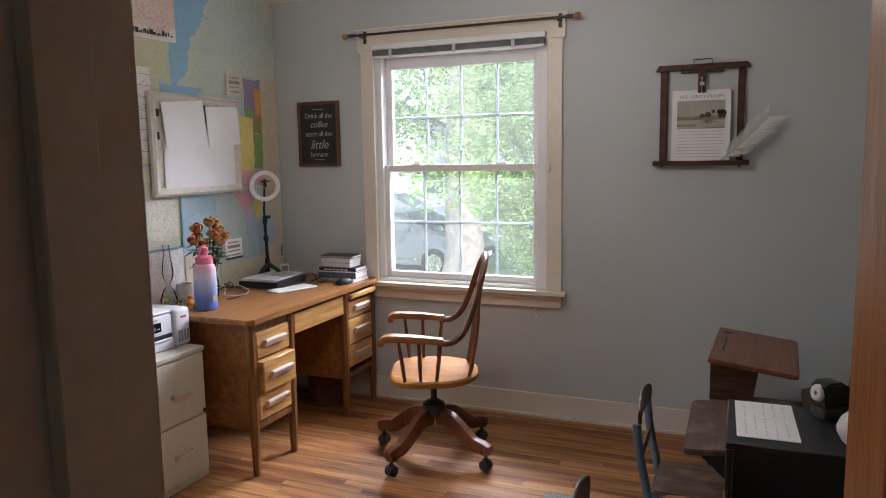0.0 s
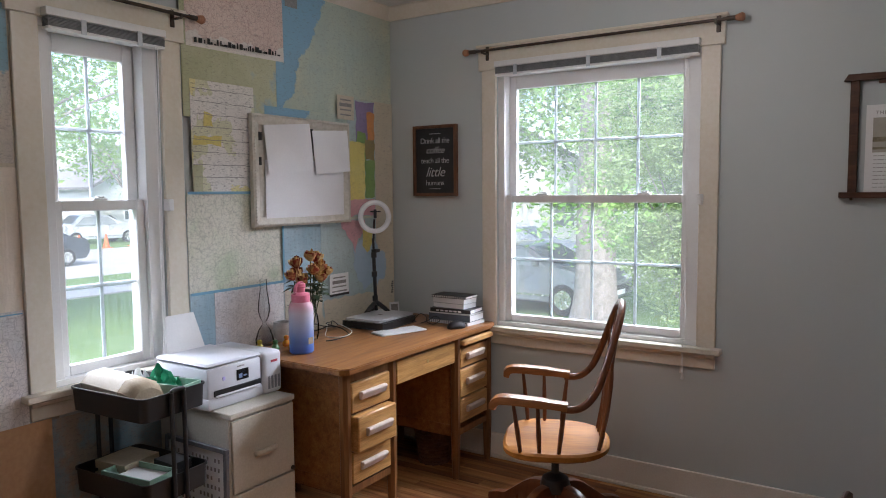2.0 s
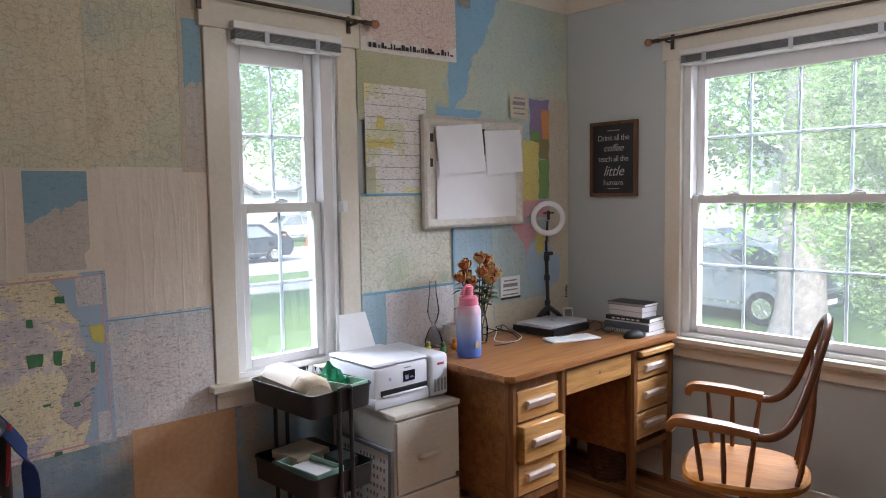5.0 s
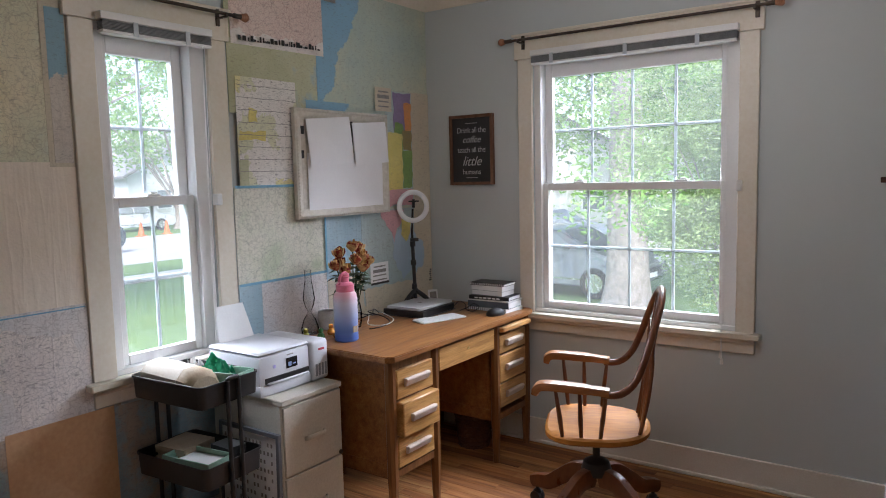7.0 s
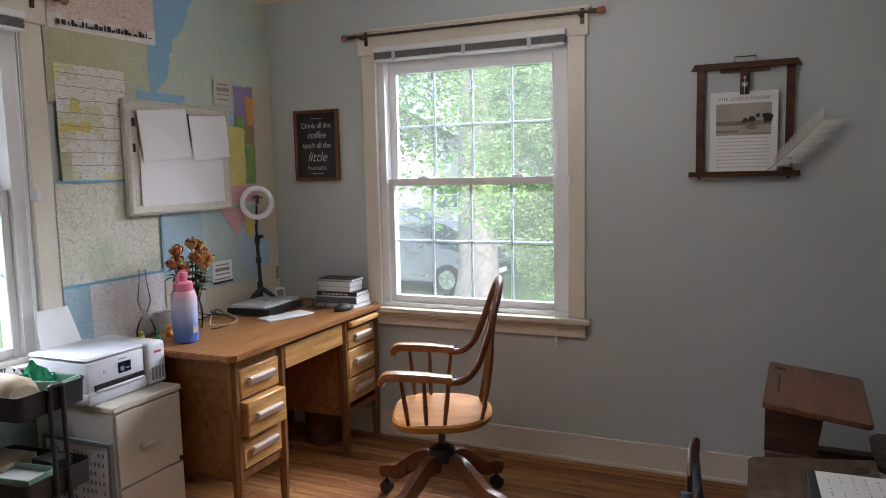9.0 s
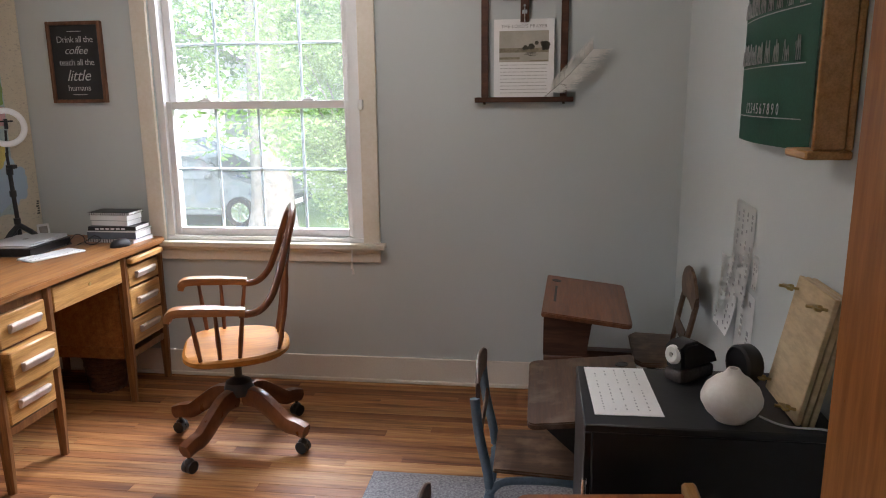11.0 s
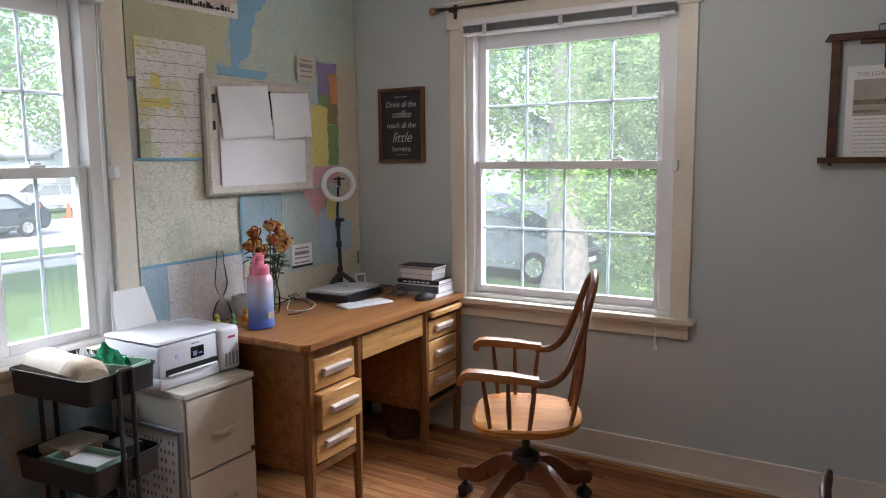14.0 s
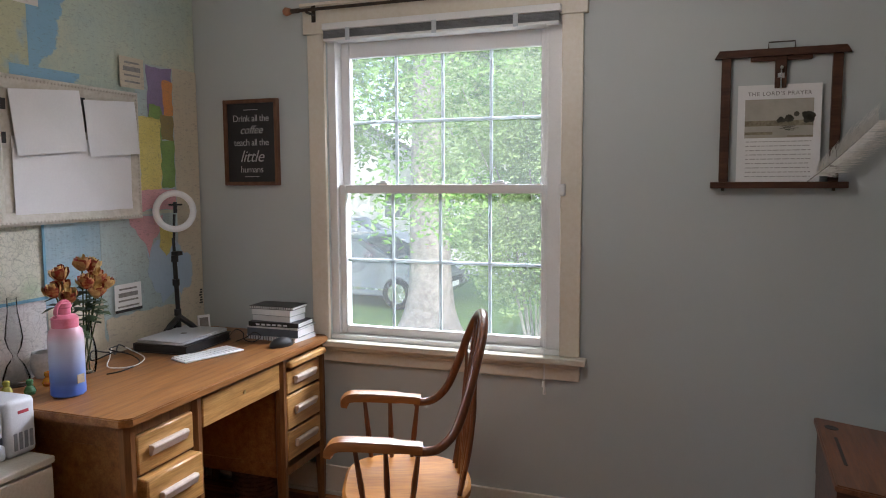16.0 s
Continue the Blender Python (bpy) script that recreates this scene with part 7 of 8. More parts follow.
M_PLY = wood("pale_plywood", (0.52, 0.38, 0.22), (0.62, 0.48, 0.30), (0.68, 0.55, 0.37), (3, 3, 12), 0.5, 0.05, 0.08, 0.05)
fp = thing("wooden_press", pose(3.325, -1.915, BZ, 0, 11, 0), "pale plywood flower press leaning on the wall", "press")
for k, x in enumerate((-0.016, -0.001, 0.014)):
    boxes("board", [(x, x + 0.012, -0.118, 0.098, 0.001, 0.295)], M_PLY, fp, 0.002)
for y in (-0.098, 0.078):
    for z in (0.03, 0.265):
        bm = bmesh.new()
        rod(bm, (-0.062, y, z), (-0.004, y, z), 0.0035)
        rod(bm, (-0.04, y, z), (-0.03, y, z), 0.008)
        box(bm, -0.05, -0.034, y - 0.018, y + 0.018, z - 0.003, z + 0.003, 0.002)
        part("wing_bolt", bm, M_BRASS, fp, "brass wing bolt")


# ---- papers and chart on the east wall ----
def wall_paper(name, y0, y1, z0, z1, tilt, label, cols, seed, curl=0.02):
    yc = (y0 + y1) / 2
    t = thing(name, pose(RX - 0.003, yc, z1, 0, 0, 180) @ pose(0, 0, 0, tilt, 0, 0), label, "paper", "papers on the wall")
    w, h = abs(y1 - y0), z1 - z0
    bm = bmesh.new()
    n = 9
    g = [[bm.verts.new((0.001 + curl * (k / n) ** 3 * (0.6 + 0.4 * j), (j - 0.5) * w, -h * k / n)) for j in (0, 1)] for k in range(n + 1)]
    for k in range(n):
        bm.faces.new((g[k][0], g[k][1], g[k + 1][1], g[k + 1][0]))
    bmesh.ops.solidify(bm, geom=bm.faces[:], thickness=0.001)
    part("sheet", bm, M_PAPER, t)
    r = random.Random(seed)
    bm = bmesh.new()
    for c in range(cols):
        y = -w / 2 + w * (c + 0.7) / (cols + 0.4)
        z = -0.025
        while z > -h * 0.93:
            ln = r.uniform(0.006, 0.016)
            if r.random() < 0.6:
                f = (-z / h) ** 3
                box(bm, 0.0015 + curl * f, 0.0026 + curl * f, y, y + w * 0.22 / cols, z - ln, z)
            z -= ln + 0.008
    tagged(part("written_row", bm, M_PALEINK, t), kind="stuff")


wall_paper("practice_sheet", -1.235, -1.01, 0.843, 1.152, -2, "white handwriting sheet taped to the wall", 4, 1)
wall_paper("practice_sheet", -1.095, -0.86, 0.678, 0.937, 3, "white handwriting sheet curling off the wall", 4, 2, 0.035)
wall_paper("practice_sheet", -1.295, -1.11, 0.59, 0.876, -3, "grey printed list taped to the wall", 2, 3, 0.01)
wall_paper("small_photo", -1.30, -1.245, 0.898, 1.008, 0, "small dark photo strip taped to the wall", 2, 4, 0.003)

gc = thing("alphabet_chart", pose(RX - 0.004, -1.385, 1.365, 0, 0, 180), "green chalkboard-style alphabet chart with white lettering", "chart")
M_GREENCH = surface("green_chart", (0.02, 0.10, 0.06), (0.03, 0.135, 0.085), 7, 0.5, relief=0.1)
bm = bmesh.new()
n = 14
curve = lambda f: 0.02 + 0.035 * math.sin(f * math.pi * 0.9)
g = [[bm.verts.new((curve(j / n), 0.30 - 0.60 * j / n, z)) for z in (0, 0.14, 0.28, 0.42, 0.60)] for j in range(n + 1)]
for j in range(n):
    for k in range(4):
        bm.faces.new((g[j][k], g[j][k + 1], g[j + 1][k + 1], g[j + 1][k]))
bmesh.ops.solidify(bm, geom=bm.faces[:], thickness=0.002)
part("sheet", bm, M_GREENCH, gc)
bm = bmesh.new()
for z in (0.075, 0.215, 0.355, 0.495):
    for j in range(1, n - 1):
        a, b = j / n, (j + 1) / n
        q = [bm.verts.new(p) for p in ((curve(a) + 0.004, 0.30 - 0.6 * a, z), (curve(b) + 0.004, 0.30 - 0.6 * b, z), (curve(b) + 0.004, 0.30 - 0.6 * b, z + 0.003), (curve(a) + 0.004, 0.30 - 0.6 * a, z + 0.003))]
        bm.faces.new(q)
rng = random.Random(6)
for z0 in (0.225, 0.365, 0.505):
    for k in range(8):
        f = 0.12 + 0.1 * k
        y, x = 0.30 - 0.6 * f, curve(f) + 0.005
        for s in range(3):
            a, hgt = y - 0.014 * s, rng.uniform(0.03, 0.07)
            sweep(bm, smooth_line([(x, a, z0), (x, a - 0.008, z0 + hgt), (x, a - 0.014, z0 + hgt * 0.4), (x, a - 0.018, z0)], 3), 0.003, 0.0015, seg=4)
tagged(part("chalk_script", bm, M_CHALK, gc, "white chalk-like script rows"), kind="stuff")
for k, d in enumerate("1234567890"):
    f = 0.26 + 0.05 * k
    o = text_part("numeral", d, 0.044, Matrix.Identity(4), M_CHALK, gc)
    o.matrix_basis = Matrix.Translation((curve(1 - f) + 0.0042, -0.30 + 0.6 * f, 0.098)) @ pose(0, 0, 0, 90, 0, 90)
wf = thing("wooden_map_case", pose(RX - 0.002, -1.82, 1.36, 0, 0, 180), "pale brown wooden holder behind the green chart", "holder")
boxes("side", [(0, 0.10, -0.07, 0.07, 0.0, 0.02), (0.0, 0.015, -0.07, 0.07, 0.02, 0.62)], M_STRIP, wf, 0.004)
boxes("cheek", [(0.015, 0.085, 0.052, 0.066, 0.02, 0.62)], M_STRIP, wf, 0.004)

# ---- outside ----
GZ = -1.05
M_GRASS = surface("lawn_grass", (0.055, 0.11, 0.025), (0.10, 0.17, 0.045), 0.6, 0.9, relief=1.0, fine=30)
M_ASPHALT = surface("pale_asphalt", (0.26, 0.255, 0.25), (0.34, 0.335, 0.33), 1.0, 0.85, relief=0.4, fine=60)
M_CONC = surface("concrete", (0.36, 0.35, 0.33), (0.44, 0.43, 0.41), 1.5, 0.85, relief=0.3)
ground = tagged(boxes("ground", [(-400, 400, -400, 400, GZ - 0.2, GZ)], M_GRASS), "sunlit green lawn", "lawn", kind="structure")
tagged(boxes("road", [(-29.5, -18.8, -120, 120, GZ, GZ + 0.012)], M_ASPHALT), "pale grey asphalt street", "road", kind="structure")
tagged(boxes("pavement", [(-16.0, -14.6, -120, 120, GZ, GZ + 0.03)], M_CONC), "pale concrete sidewalk", "sidewalk", kind="structure")
tagged(boxes("driveway", [(-18.8, 1.5, 15.6, 22.5, GZ, GZ + 0.02)], M_CONC), "pale concrete driveway", "driveway", kind="structure")
# outer faces of the house below the floor
tagged(boxes("wall_foundation", [(-WT, RX + WT, 0.02, WT, GZ, -0.3), (-WT, 0.0, -5.05, 0.02, GZ, -0.3)], M_CONC), "concrete house foundation", "foundation", kind="structure")


def leaf_cloud(name, blobs, count, size, material, parent, seed, flat=0.55):
    """Small leaves scattered in uneven clumps; each blob is centre, radii."""
    r = np.random.default_rng(seed)
    weights = np.array([b[3] * b[4] * b[5] for b in blobs]) ** 0.75
    pick = r.choice(len(blobs), count, p=weights / weights.sum())
    B = np.array(blobs)[pick]
    d = r.normal(size=(count, 3))
    d /= np.linalg.norm(d, axis=1)[:, None]
    rad = r.uniform(0.25, 1.0, count) ** 0.45
    c = B[:, :3] + d * B[:, 3:] * rad[:, None]
    c += r.normal(size=(count, 3)) * size * 1.2
    keep = np.array([noise.noise(Vector(p * 0.9 / max(0.5, size * 14))) > -0.16 for p in c])
    c = c[keep]
    n = len(c)
    a = r.normal(size=(n, 3))
    a[:, 2] *= flat
    a /= np.linalg.norm(a, axis=1)[:, None]
    b = np.cross(a, r.normal(size=(n, 3)))
    b /= np.linalg.norm(b, axis=1)[:, None]
    s = size * r.uniform(0.6, 1.35, n)[:, None]
    up = np.cross(a, b)
    v = np.stack([c - a * s, c + b * s * 0.42 + up * s * 0.12, c + a * s, c - b * s * 0.42 + up * s * 0.12], 1).reshape(-1, 3)
    me = bpy.data.meshes.new(name)
    i = np.arange(n)[:, None] * 4
    me.from_pydata(v.tolist(), [], np.concatenate([i + [0, 1, 2], i + [0, 2, 3]], 0).tolist())
    me.materials.append(material)
    ob = new(name, me)
    ob.parent = parent
    return tagged(ob, kind="stuff")


def leaf_mat(name, dark, mid, light):
    m = bpy.data.materials.new(name)
    m.use_nodes = True
    nt = m.node_tree
    p = nt.nodes["Principled BSDF"]
    g = nt.nodes.new("ShaderNodeNewGeometry")
    col = ramp(nt, g.outputs["Random Per Island"], [(0.0, dark), (0.5, mid), (1.0, light)])
    v = coords(nt)
    col = mix(nt, 0.5, col, ramp(nt, tex_noise(nt, v, 0.9, 3), [(0.35, (0.55, 0.6, 0.5)), (0.65, (1, 1, 1))]), "MULTIPLY")
    nt.links.new(col, p.inputs["Base Color"])
    p.inputs["Roughness"].default_value = 0.55
    tr = nt.nodes.new("ShaderNodeBsdfTranslucent")
    nt.links.new(col, tr.inputs[0])
    mx = nt.nodes.new("ShaderNodeMixShader")
    mx.inputs[0].default_value = 0.48
    nt.links.new(p.outputs[0], mx.inputs[1])
    nt.links.new(tr.outputs[0], mx.inputs[2])
    nt.links.new(mx.outputs[0], nt.nodes["Material Output"].inputs[0])
    return m


M_BARK = surface("grey_bark", (0.20, 0.17, 0.155), (0.34, 0.30, 0.275), 9, 0.9, relief=1.0, fine=30)
M_MAPLE = leaf_mat("maple_leaf", (0.13, 0.26, 0.06), (0.20, 0.35, 0.09), (0.28, 0.42, 0.13))
M_SHRUB = leaf_mat("shrub_leaf", (0.24, 0.32, 0.12), (0.33, 0.43, 0.19), (0.42, 0.52, 0.26))
M_FAR = leaf_mat("far_leaf", (0.07, 0.14, 0.04), (0.12, 0.21, 0.07), (0.2, 0.28, 0.08))


def tree(x, y, height, trunk, spread, count, leaf, mat, seed, label, low=0.35, lean=(0, 0), limbs=11, skirt=0):
    t = thing("tree", pose(x, y, GZ), label, "tree", "garden trees")
    r = random.Random(seed)
    bm = bmesh.new()
    top = height * 0.62
    spine = smooth_line([(0, 0, -0.05), (0.01, 0.0, 0.35), (0.02, 0.01, 0.9), (lean[0] * 0.4, lean[1] * 0.4, top * 0.5), (lean[0], lean[1], top)], 8)
    n = len(spine)
    sweep(bm, spine, [trunk * (1.0 + 0.75 * math.exp(-max(0.0, p.z) / 0.4)) * (1.0 - 0.6 * max(0.0, p.z - 1.6) / top) for p in spine], seg=18, up=(1, 0, 0))
    blobs = []
    for k in range(limbs):
        a = k * 2.4 + r.uniform(-0.4, 0.4)
        h0 = height * r.uniform(low, 0.58)
        ln = spread * r.uniform(0.55, 1.0)
        base = spine[min(n - 1, max(2, int(h0 / top * (n - 1))))]
        tip = Vector((base.x + ln * math.cos(a), base.y + ln * math.sin(a), h0 + height * r.uniform(0.04, 0.30)))
        m_ = base.lerp(tip, 0.5) + Vector((0, 0, height * 0.06))
        sweep(bm, smooth_line([base, m_, tip], 5), [trunk * (0.34 - 0.28 * j / 10) for j in range(11)], seg=7)
        for f in (0.55, 0.8, 1.05):
            q = base.lerp(tip, f)
            blobs.append((q.x + r.uniform(-0.4, 0.4), q.y + r.uniform(-0.4, 0.4), q.z + r.uniform(-0.1, 0.6), spread * r.uniform(0.2, 0.36), spread * r.uniform(0.2, 0.36), spread * r.uniform(0.14, 0.26)))
    for k in range(7):
        blobs.append((lean[0] + r.uniform(-0.4, 0.4) * spread, lean[1] + r.uniform(-0.4, 0.4) * spread, height * r.uniform(0.65, 0.92), spread * 0.4, spread * 0.4, spread * 0.28))
    # boughs that hang below the limbs
    for k in range(skirt):
        a = r.uniform(0, 6.28)
        d = spread * r.uniform(0.35, 1.0)
        blobs.append((d * math.cos(a), d * math.sin(a), height * r.uniform(0.24, 0.55), spread * 0.22, spread * 0.22, spread * 0.13))
    part("trunk", bm, M_BARK, t)
    leaf_cloud("crown", blobs, count, leaf, mat, t, seed)
    return t


tree(-1.9, 8.4, 9.8, 0.68, 4.6, 130000, 0.045, M_MAPLE, 3, "big maple tree with thick grey trunk on the lawn", 0.52, limbs=9, skirt=34)
tree(-10.2, 15.0, 9.0, 0.4, 4.2, 40000, 0.08, M_MAPLE, 8, "leafy maple tree behind the parked cars", 0.5, skirt=12)
tree(3.5, 13.5, 9.0, 0.4, 4.6, 45000, 0.08, M_FAR, 12, "light green leafy tree beyond the lawn", 0.5, skirt=24)
tree(-11.5, 2.4, 8.5, 0.35, 3.8, 30000, 0.06, M_MAPLE, 15, "leafy street tree on the side lawn", 0.42)
tree(-13.0, -4.5, 8.0, 0.35, 3.6, 18000, 0.07, M_FAR, 17, "light green tree on the side lawn", 0.38)
tree(-31.5, 8.0, 11.0, 0.5, 5.5, 18000, 0.11, M_FAR, 19, "leafy tree across the street", 0.25)
tree(-33.0, 21.0, 12.0, 0.5, 6.5, 18000, 0.12, M_MAPLE, 23, "tall leafy tree across the street", 0.25)
tree(-20.0, 24.0, 11.0, 0.5, 6.0, 18000, 0.11, M_FAR, 27, "leafy tree farther down the street", 0.25)
tree(-32.0, -4.0, 11.0, 0.5, 6.0, 8000, 0.18, M_FAR, 29, "leafy tree by the far houses", 0.2)
tree(-4.5, 26.0, 13.0, 0.5, 7.5, 34000, 0.17, M_FAR, 31, "tall leafy tree behind the neighbouring house", 0.3, skirt=16)
tree(2.0, 24.0, 13.0, 0.5, 7.5, 34000, 0.17, M_MAPLE, 37, "tall tree in the far garden", 0.3, skirt=16)


def shrub(x, y, h, w, count, leaf, mat, seed, label):
    t = thing("shrub", pose(x, y, GZ), label, "shrub", "garden shrubs")
    r = random.Random(seed)
    bm = bmesh.new()
    blobs = []
    for k in range(16):
        a = r.uniform(0, 6.28)
        ln = w * r.uniform(0.35, 1.0)
        hh = h * r.uniform(0.55, 1.0)
        tip = Vector((ln * math.cos(a), ln * math.sin(a), hh))
        sweep(bm, smooth_line([(0.05 * math.cos(a), 0.05 * math.sin(a), -0.03), (tip.x * 0.4, tip.y * 0.4, hh * 0.6), tip], 4), [0.035 - 0.026 * j / 8 for j in range(9)], seg=6)
        for f in (0.4, 0.6, 0.8, 1.0):
            blobs.append((tip.x * f, tip.y * f, hh * (0.35 + 0.62 * f), w * 0.27, w * 0.27, h * 0.12))
    part("stems", bm, M_BARK, t)
    leaf_cloud("foliage", blobs, count, leaf, mat, t, seed)


shrub(0.6, 5.6, 4.2, 1.6, 80000, 0.028, M_SHRUB, 41, "tall arching shrub with pale green leaves")
shrub(2.4, 6.4, 3.8, 1.4, 46000, 0.030, M_SHRUB, 43, "pale green shrub beside the lawn")
shrub(-9.0, -2.3, 1.3, 0.8, 5000, 0.05, M_FAR, 45, "low round shrub on the lawn")


# parked cars
M_TYRE = surface("tyre_rubber", (0.015, 0.015, 0.015), (0.025, 0.025, 0.025), 20, 0.8)
# dark glass greyed up: pale reflections are painted into its base colour
M_CARGLASS = surface("reflecting_car_glass", (0.17, 0.19, 0.20), (0.23, 0.25, 0.26), 2, 0.12, relief=0)
M_LIGHTGL = surface("headlight_glass", (0.55, 0.56, 0.58), (0.65, 0.66, 0.68), 10, 0.1, relief=0)


def car(m, paint, label, tall=0.0):
    """Sedan or, with tall, a van-like car; local x forward."""
    t = thing("car", m, label, "car", "parked cars")
    rf = 1.44 + tall
    side = [(-2.25, 0.45), (-2.28, 0.75), (-2.15, 0.98), (-1.55, 1.03 + tall * 0.3), (-0.85 - tall, rf - 0.03), (-0.1, rf), (0.5, rf - 0.06), (1.25, 0.98), (1.95, 0.86), (2.25, 0.68), (2.28, 0.42), (2.1, 0.25), (-2.1, 0.25)]
    bm = bmesh.new()
    rings = []
    for y, k in ((-0.86, 0.0), (-0.82, 1.0), (0.82, 1.0), (0.86, 0.0)):
        rings.append([bm.verts.new((x, (y if z < 0.9 else y * (1 - 0.28 * (z - 0.9) / 0.55)), z - (0.0 if k else 0.0))) for x, z in side])
    for a, b in zip(rings, rings[1:]):
        for k in range(len(side)):
            j = (k + 1) % len(side)
            bm.faces.new((a[k], a[j], b[j], b[k]))
    bm.faces.new(rings[0])
    bm.faces.new(rings[-1][::-1])
    bmesh.ops.bevel(bm, geom=bm.edges[:], offset=0.03, segments=2, affect="EDGES")
    body = part("body", bm, paint, t)
    for s in (-1, 1):
        def wy(z):
            return s * (0.868 * (1 - 0.28 * max(0, z - 0.9) / 0.55) + 0.012)
        for name, pts in (("side_window", ((-1.35, 1.02), (-0.78 - tall * 0.8, rf - 0.12), (-0.15, rf - 0.09), (-0.15, 1.0))), ("side_window", ((-0.08, 1.0), (-0.08, rf - 0.09), (0.42, rf - 0.13), (0.98, 0.99)))):
            bm = bmesh.new()
            f = [bm.verts.new((x, wy(z), z)) for x, z in pts]
            b = [bm.verts.new((x, wy(z) - s * 0.01, z)) for x, z in pts]
            bm.faces.new(f)
            for k in range(4):
                bm.faces.new((f[k], f[(k + 1) % 4], b[(k + 1) % 4], b[k]))
            part(name, bm, M_CARGLASS, body)
        boxes("door_trim", [(-1.4, 1.3, s * 0.872, s * 0.882, 0.38, 0.41)], M_CHROME, body)
        boxes("mirror", [(0.72, 0.86, s * 0.86, s * 1.0, 1.0, 1.12)], paint, body, 0.03)
        boxes("door_handle", [(-0.35, -0.2, s * 0.868, s * 0.888, 0.84, 0.87)], M_CHROME, body)
        boxes("headlight", [(2.05, 2.24, s * 0.5, s * 0.8, 0.66, 0.78)], M_LIGHTGL, body, 0.03)
        for x in (-1.4, 1.4):
            bm = bmesh.new()
            lathe(bm, [(0.20, -0.1), (0.30, -0.105), (0.325, -0.08), (0.325, 0.08), (0.30, 0.105), (0.20, 0.1)], 28, Matrix.Translation((x, s * 0.785, 0.325)) @ pose(0, 0, 0, 90, 0, 0))
            w = part("wheel", bm, M_TYRE, t)
            bm = bmesh.new()
            c = Matrix.Translation((x, s * 0.86, 0.325)) @ pose(0, 0, 0, -90 * s, 0, 0)
            lathe(bm, [(0.215, 0.0), (0.215, 0.022), (0.195, 0.02), (0.19, 0.005), (0.0, 0.0)], 24, c)
            for k in range(7):
                a = k * 2 * math.pi / 7
                box(bm, 0.03, 0.2, -0.02, 0.02, 0.004, 0.02, 0.004, c @ pose(0, 0, 0, 0, 0, math.degrees(a)))
            part("rim", bm, M_CHROME, w)
    for x0, z0, x1, z1 in ((0.56, rf - 0.07, 1.18, 1.02), (-0.92 - tall, rf - 0.05, -1.5, 1.06 + tall * 0.3)):
        bm = bmesh.new()
        o = 0.016
        sg_ = 1 if x1 > x0 else -1
        f = [bm.verts.new(p) for p in ((x0 + sg_ * o, -0.58, z0 + o), (x0 + sg_ * o, 0.58, z0 + o), (x1 + sg_ * o, 0.72, z1 + o), (x1 + sg_ * o, -0.72, z1 + o))]
        bm.faces.new(f)
        bmesh.ops.solidify(bm, geom=bm.faces[:], thickness=0.006)
        part("windscreen", bm, M_CARGLASS, body)
    boxes("grille", [(2.27, 2.30, -0.45, 0.45, 0.45, 0.62)], M_BLACK, body, 0.01)
    boxes("number_plate", [(2.30, 2.31, -0.2, 0.2, 0.42, 0.52)], M_PAPER, body)
    return t


def paint(name, a, b):
    return surface(name, a, b, 2, 0.28, 0.35, 0, coat=0.8)


car(pose(-4.55, 11.0, GZ, 0, 0, -4), paint("grey_car_paint", (0.15, 0.16, 0.165), (0.18, 0.19, 0.195)), "dark grey sedan parked beyond the lawn")
car(pose(-8.4, 17.8, GZ + 0.02, 0, 0, 4), paint("silver_car_paint", (0.28, 0.31, 0.36), (0.33, 0.36, 0.41)), "silver-blue car parked on the driveway", 0.0)
car(pose(-23.5, 9.2, GZ + 0.012, 0, 0, -90), paint("navy_car_paint", (0.05, 0.06, 0.08), (0.08, 0.09, 0.11)), "dark blue sedan parked on the street", 0.1)
car(pose(-32.5, 13.0, GZ, 0, 0, 80), paint("white_car_paint", (0.66, 0.67, 0.68), (0.74, 0.75, 0.76)), "white hatchback parked across the street", 0.25)
car(pose(-34.0, 18.5, GZ, 0, 0, 85), paint("pale_car_paint", (0.5, 0.52, 0.55), (0.6, 0.62, 0.64)), "pale silver car parked across the street", 0.1)

# houses
M_SIDING = surface("white_siding", (0.62, 0.62, 0.60), (0.70, 0.70, 0.68), 2, 0.6)
M_ROOF = surface("grey_shingles", (0.16, 0.155, 0.15), (0.24, 0.23, 0.225), 3, 0.9, relief=0.6, fine=20)


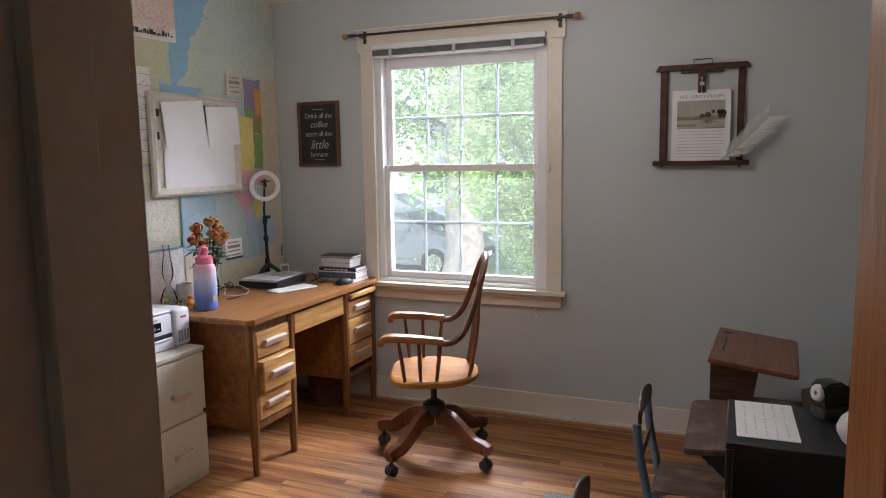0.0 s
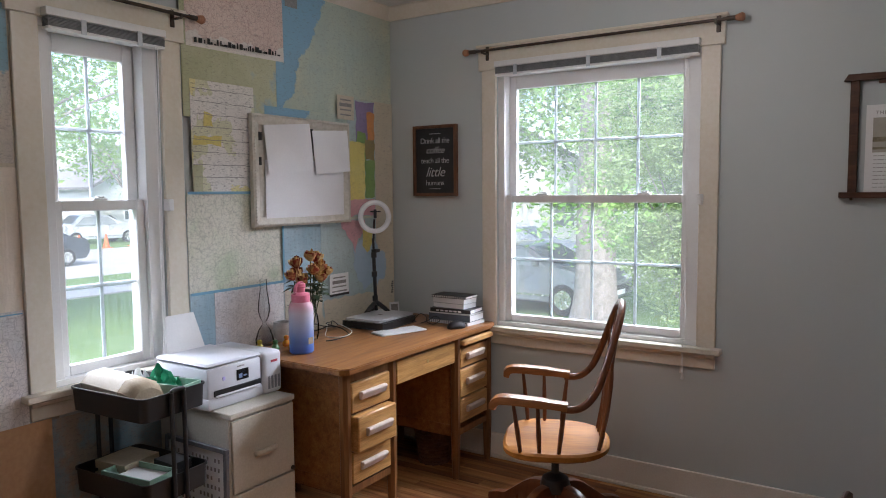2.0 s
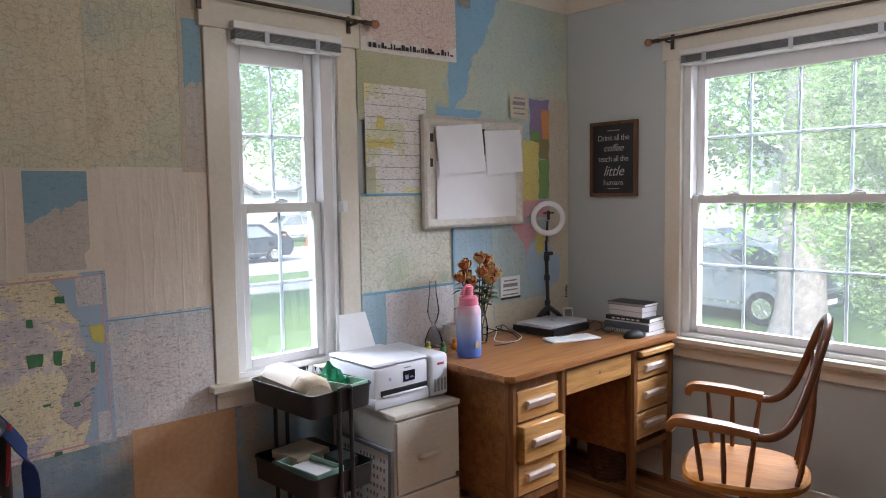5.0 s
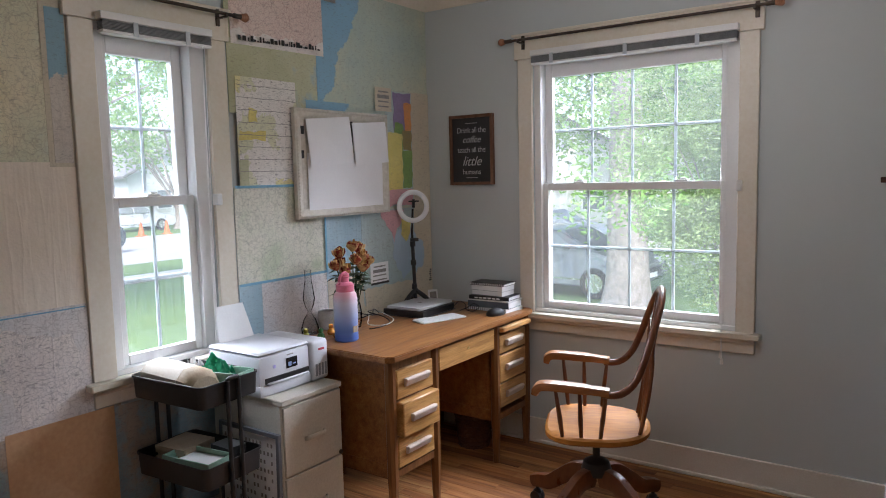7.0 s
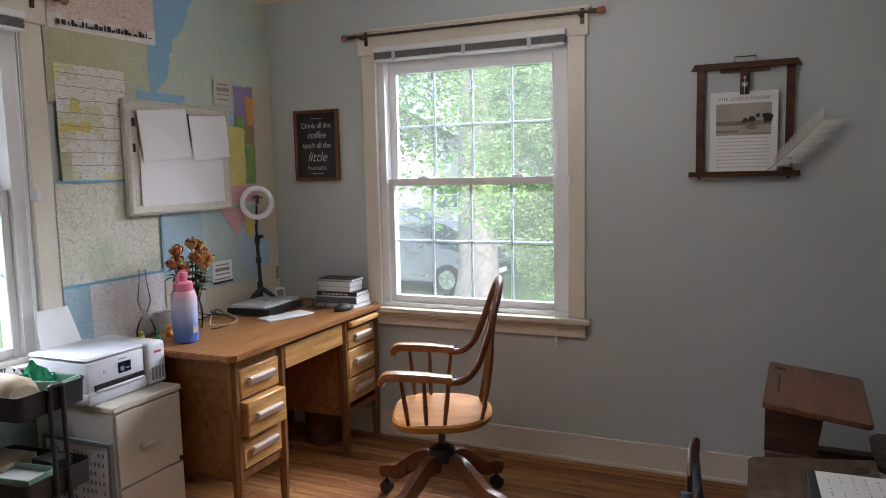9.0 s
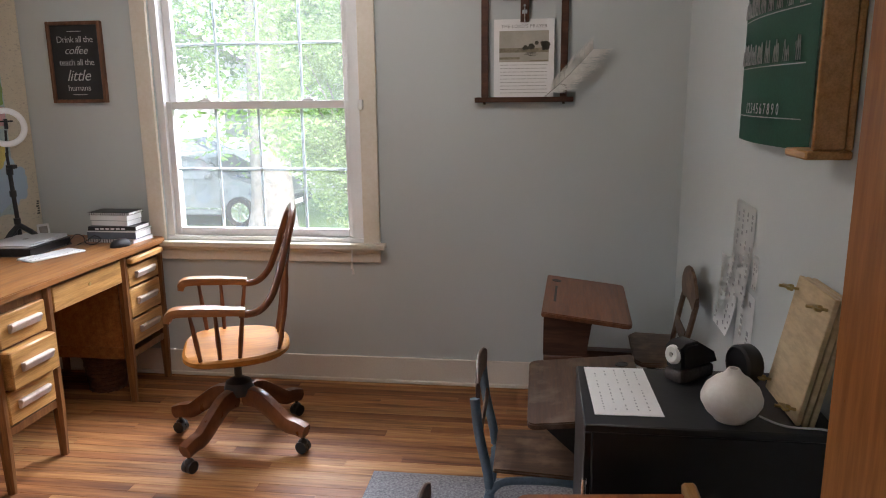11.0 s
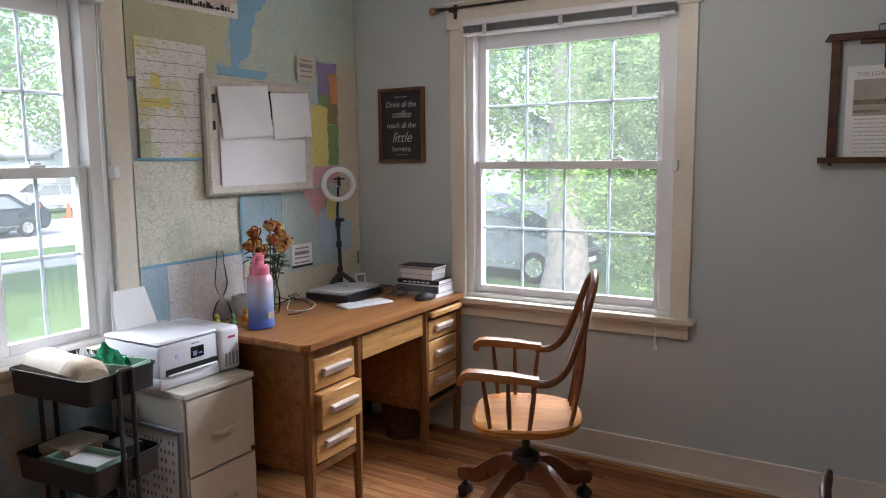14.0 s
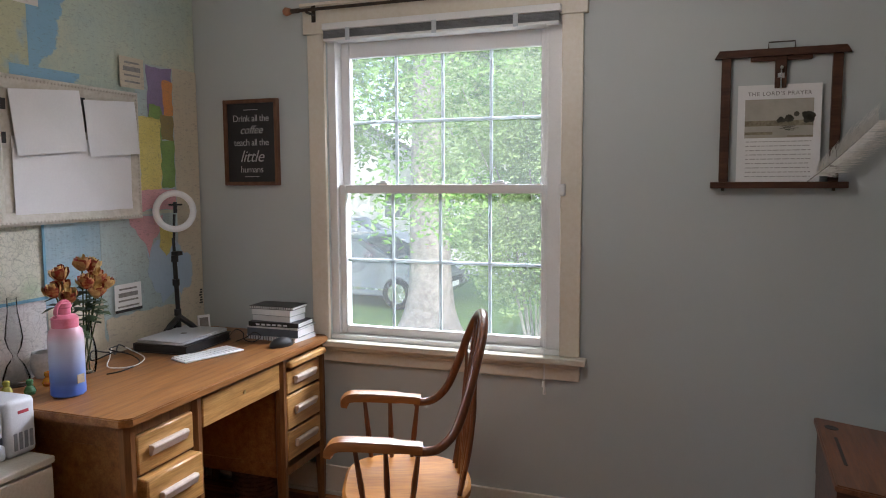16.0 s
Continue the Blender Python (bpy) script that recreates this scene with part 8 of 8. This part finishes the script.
def house(m, w, d, h, label):
    t = thing("house", m, label, "house", "neighbouring houses")
    boxes("wall", [(-w / 2, w / 2, -d / 2, d / 2, -0.05, h)], M_SIDING, t)
    for k in range(int(h / 0.25)):
        boxes("siding_board", [(-w / 2 - 0.015, w / 2 + 0.015, -d / 2 - 0.015, -d / 2 - 0.002, k * 0.25 + 0.01, k * 0.25 + 0.235)], M_SIDING, t)
    bm = bmesh.new()
    a, e = w * 0.28, 0.4
    sec = [(-w / 2 - e, h - 0.12), (0, h + a), (w / 2 + e, h - 0.12), (w / 2 + e, h - 0.28), (0, h + a - 0.2), (-w / 2 - e, h - 0.28)]
    lo = [bm.verts.new((x, -d / 2 - e, z)) for x, z in sec]
    hi = [bm.verts.new((x, d / 2 + e, z)) for x, z in sec]
    bm.faces.new((lo[0], lo[1], lo[4], lo[5]))
    bm.faces.new((lo[1], lo[2], lo[3], lo[4]))
    bm.faces.new((hi[0], hi[5], hi[4], hi[1]))
    bm.faces.new((hi[1], hi[4], hi[3], hi[2]))
    for k in range(6):
        j = (k + 1) % 6
        bm.faces.new((lo[k], lo[j], hi[j], hi[k]))
    part("roof", bm, M_ROOF, t)
    bm = bmesh.new()
    for y in (-d / 2, d / 2 - 0.1):
        q = [bm.verts.new((x, yy, z)) for yy in (y, y + 0.1) for x, z in ((-w / 2, h - 0.02), (w / 2, h - 0.02), (0, h + a - 0.22))]
        bm.faces.new(q[:3])
        bm.faces.new(q[3:][::-1])
    part("gable", bm, M_SIDING, t)
    for x in (-w * 0.28, w * 0.22):
        bm = bmesh.new()
        box(bm, x - 0.55, x + 0.55, -d / 2 - 0.05, -d / 2 - 0.016, 0.9, 2.2, 0.01)
        wn_ = part("window", bm, M_VINYL, t)
        boxes("pane", [(x - 0.46, x + 0.46, -d / 2 - 0.06, -d / 2 - 0.05, 0.98, 1.52), (x - 0.46, x + 0.46, -d / 2 - 0.06, -d / 2 - 0.05, 1.58, 2.12)], M_CARGLASS, wn_)
    boxes("door", [(-0.1, 0.85, -d / 2 - 0.05, -d / 2 - 0.016, 0.0, 2.05)], M_SIDING, t, 0.01)


house(pose(-13.5, 29.5, GZ, 0, 0, 20), 9.0, 8.0, 3.0, "white gabled house behind the trees")
house(pose(-43.0, 12.0, GZ, 0, 0, 90), 12.0, 9.0, 3.0, "white gabled house across the street")
house(pose(-44.0, 28.0, GZ, 0, 0, 85), 11.0, 9.0, 3.2, "pale gabled house farther along the street")

M_ORANGE = surface("cone_orange", (0.65, 0.12, 0.03), (0.72, 0.16, 0.05), 8, 0.5)
for k, (x, y) in enumerate(((-29.8, 15.2), (-29.9, 16.6), (-30.0, 18.1))):
    cn = thing("traffic_cone", pose(x, y, GZ), "orange traffic cone at the kerb", "traffic cone", "traffic cones")
    bm = bmesh.new()
    lathe(bm, [(0.17, 0.03), (0.16, 0.035), (0.035, 0.7), (0.0, 0.7)], 16)
    part("cone", bm, M_ORANGE, cn)
    boxes("base", [(-0.2, 0.2, -0.2, 0.2, 0, 0.03)], M_ORANGE, cn)

# ---- floor strips ----
rng = random.Random(77)
row, y = 0, 0.0
shared = {}
while y > -3.64:
    x = -rng.uniform(0.0, 0.9)
    while x < RX:
        ln = rng.choice((0.75, 0.95, 1.15, 1.4, 1.7))
        a, b = max(x, 0.0), min(x + ln, RX)
        if b - a > 0.03:
            key = round(b - a, 3)
            if key not in shared:
                bm = bmesh.new()
                box(bm, -key / 2 + 0.0004, key / 2 - 0.0004, -0.0283, 0.0283, -0.010, 0.0, 0.0006)
                shared[key] = mesh_of("plank", bm, M_FLOOR, smooth=False)
            pl = new("plank", shared[key])
            pl.location = ((a + b) / 2, y - 0.02875, rng.uniform(-0.0003, 0.0))
            pl.parent = floor
        x += ln
    y -= 0.0575
    row += 1
tagged(boxes("floor_hall", [(-0.0, RX, -4.9, y, -0.006, -0.0005)], M_FLOOR), "oak strip floor of the hallway", "floor", kind="structure")
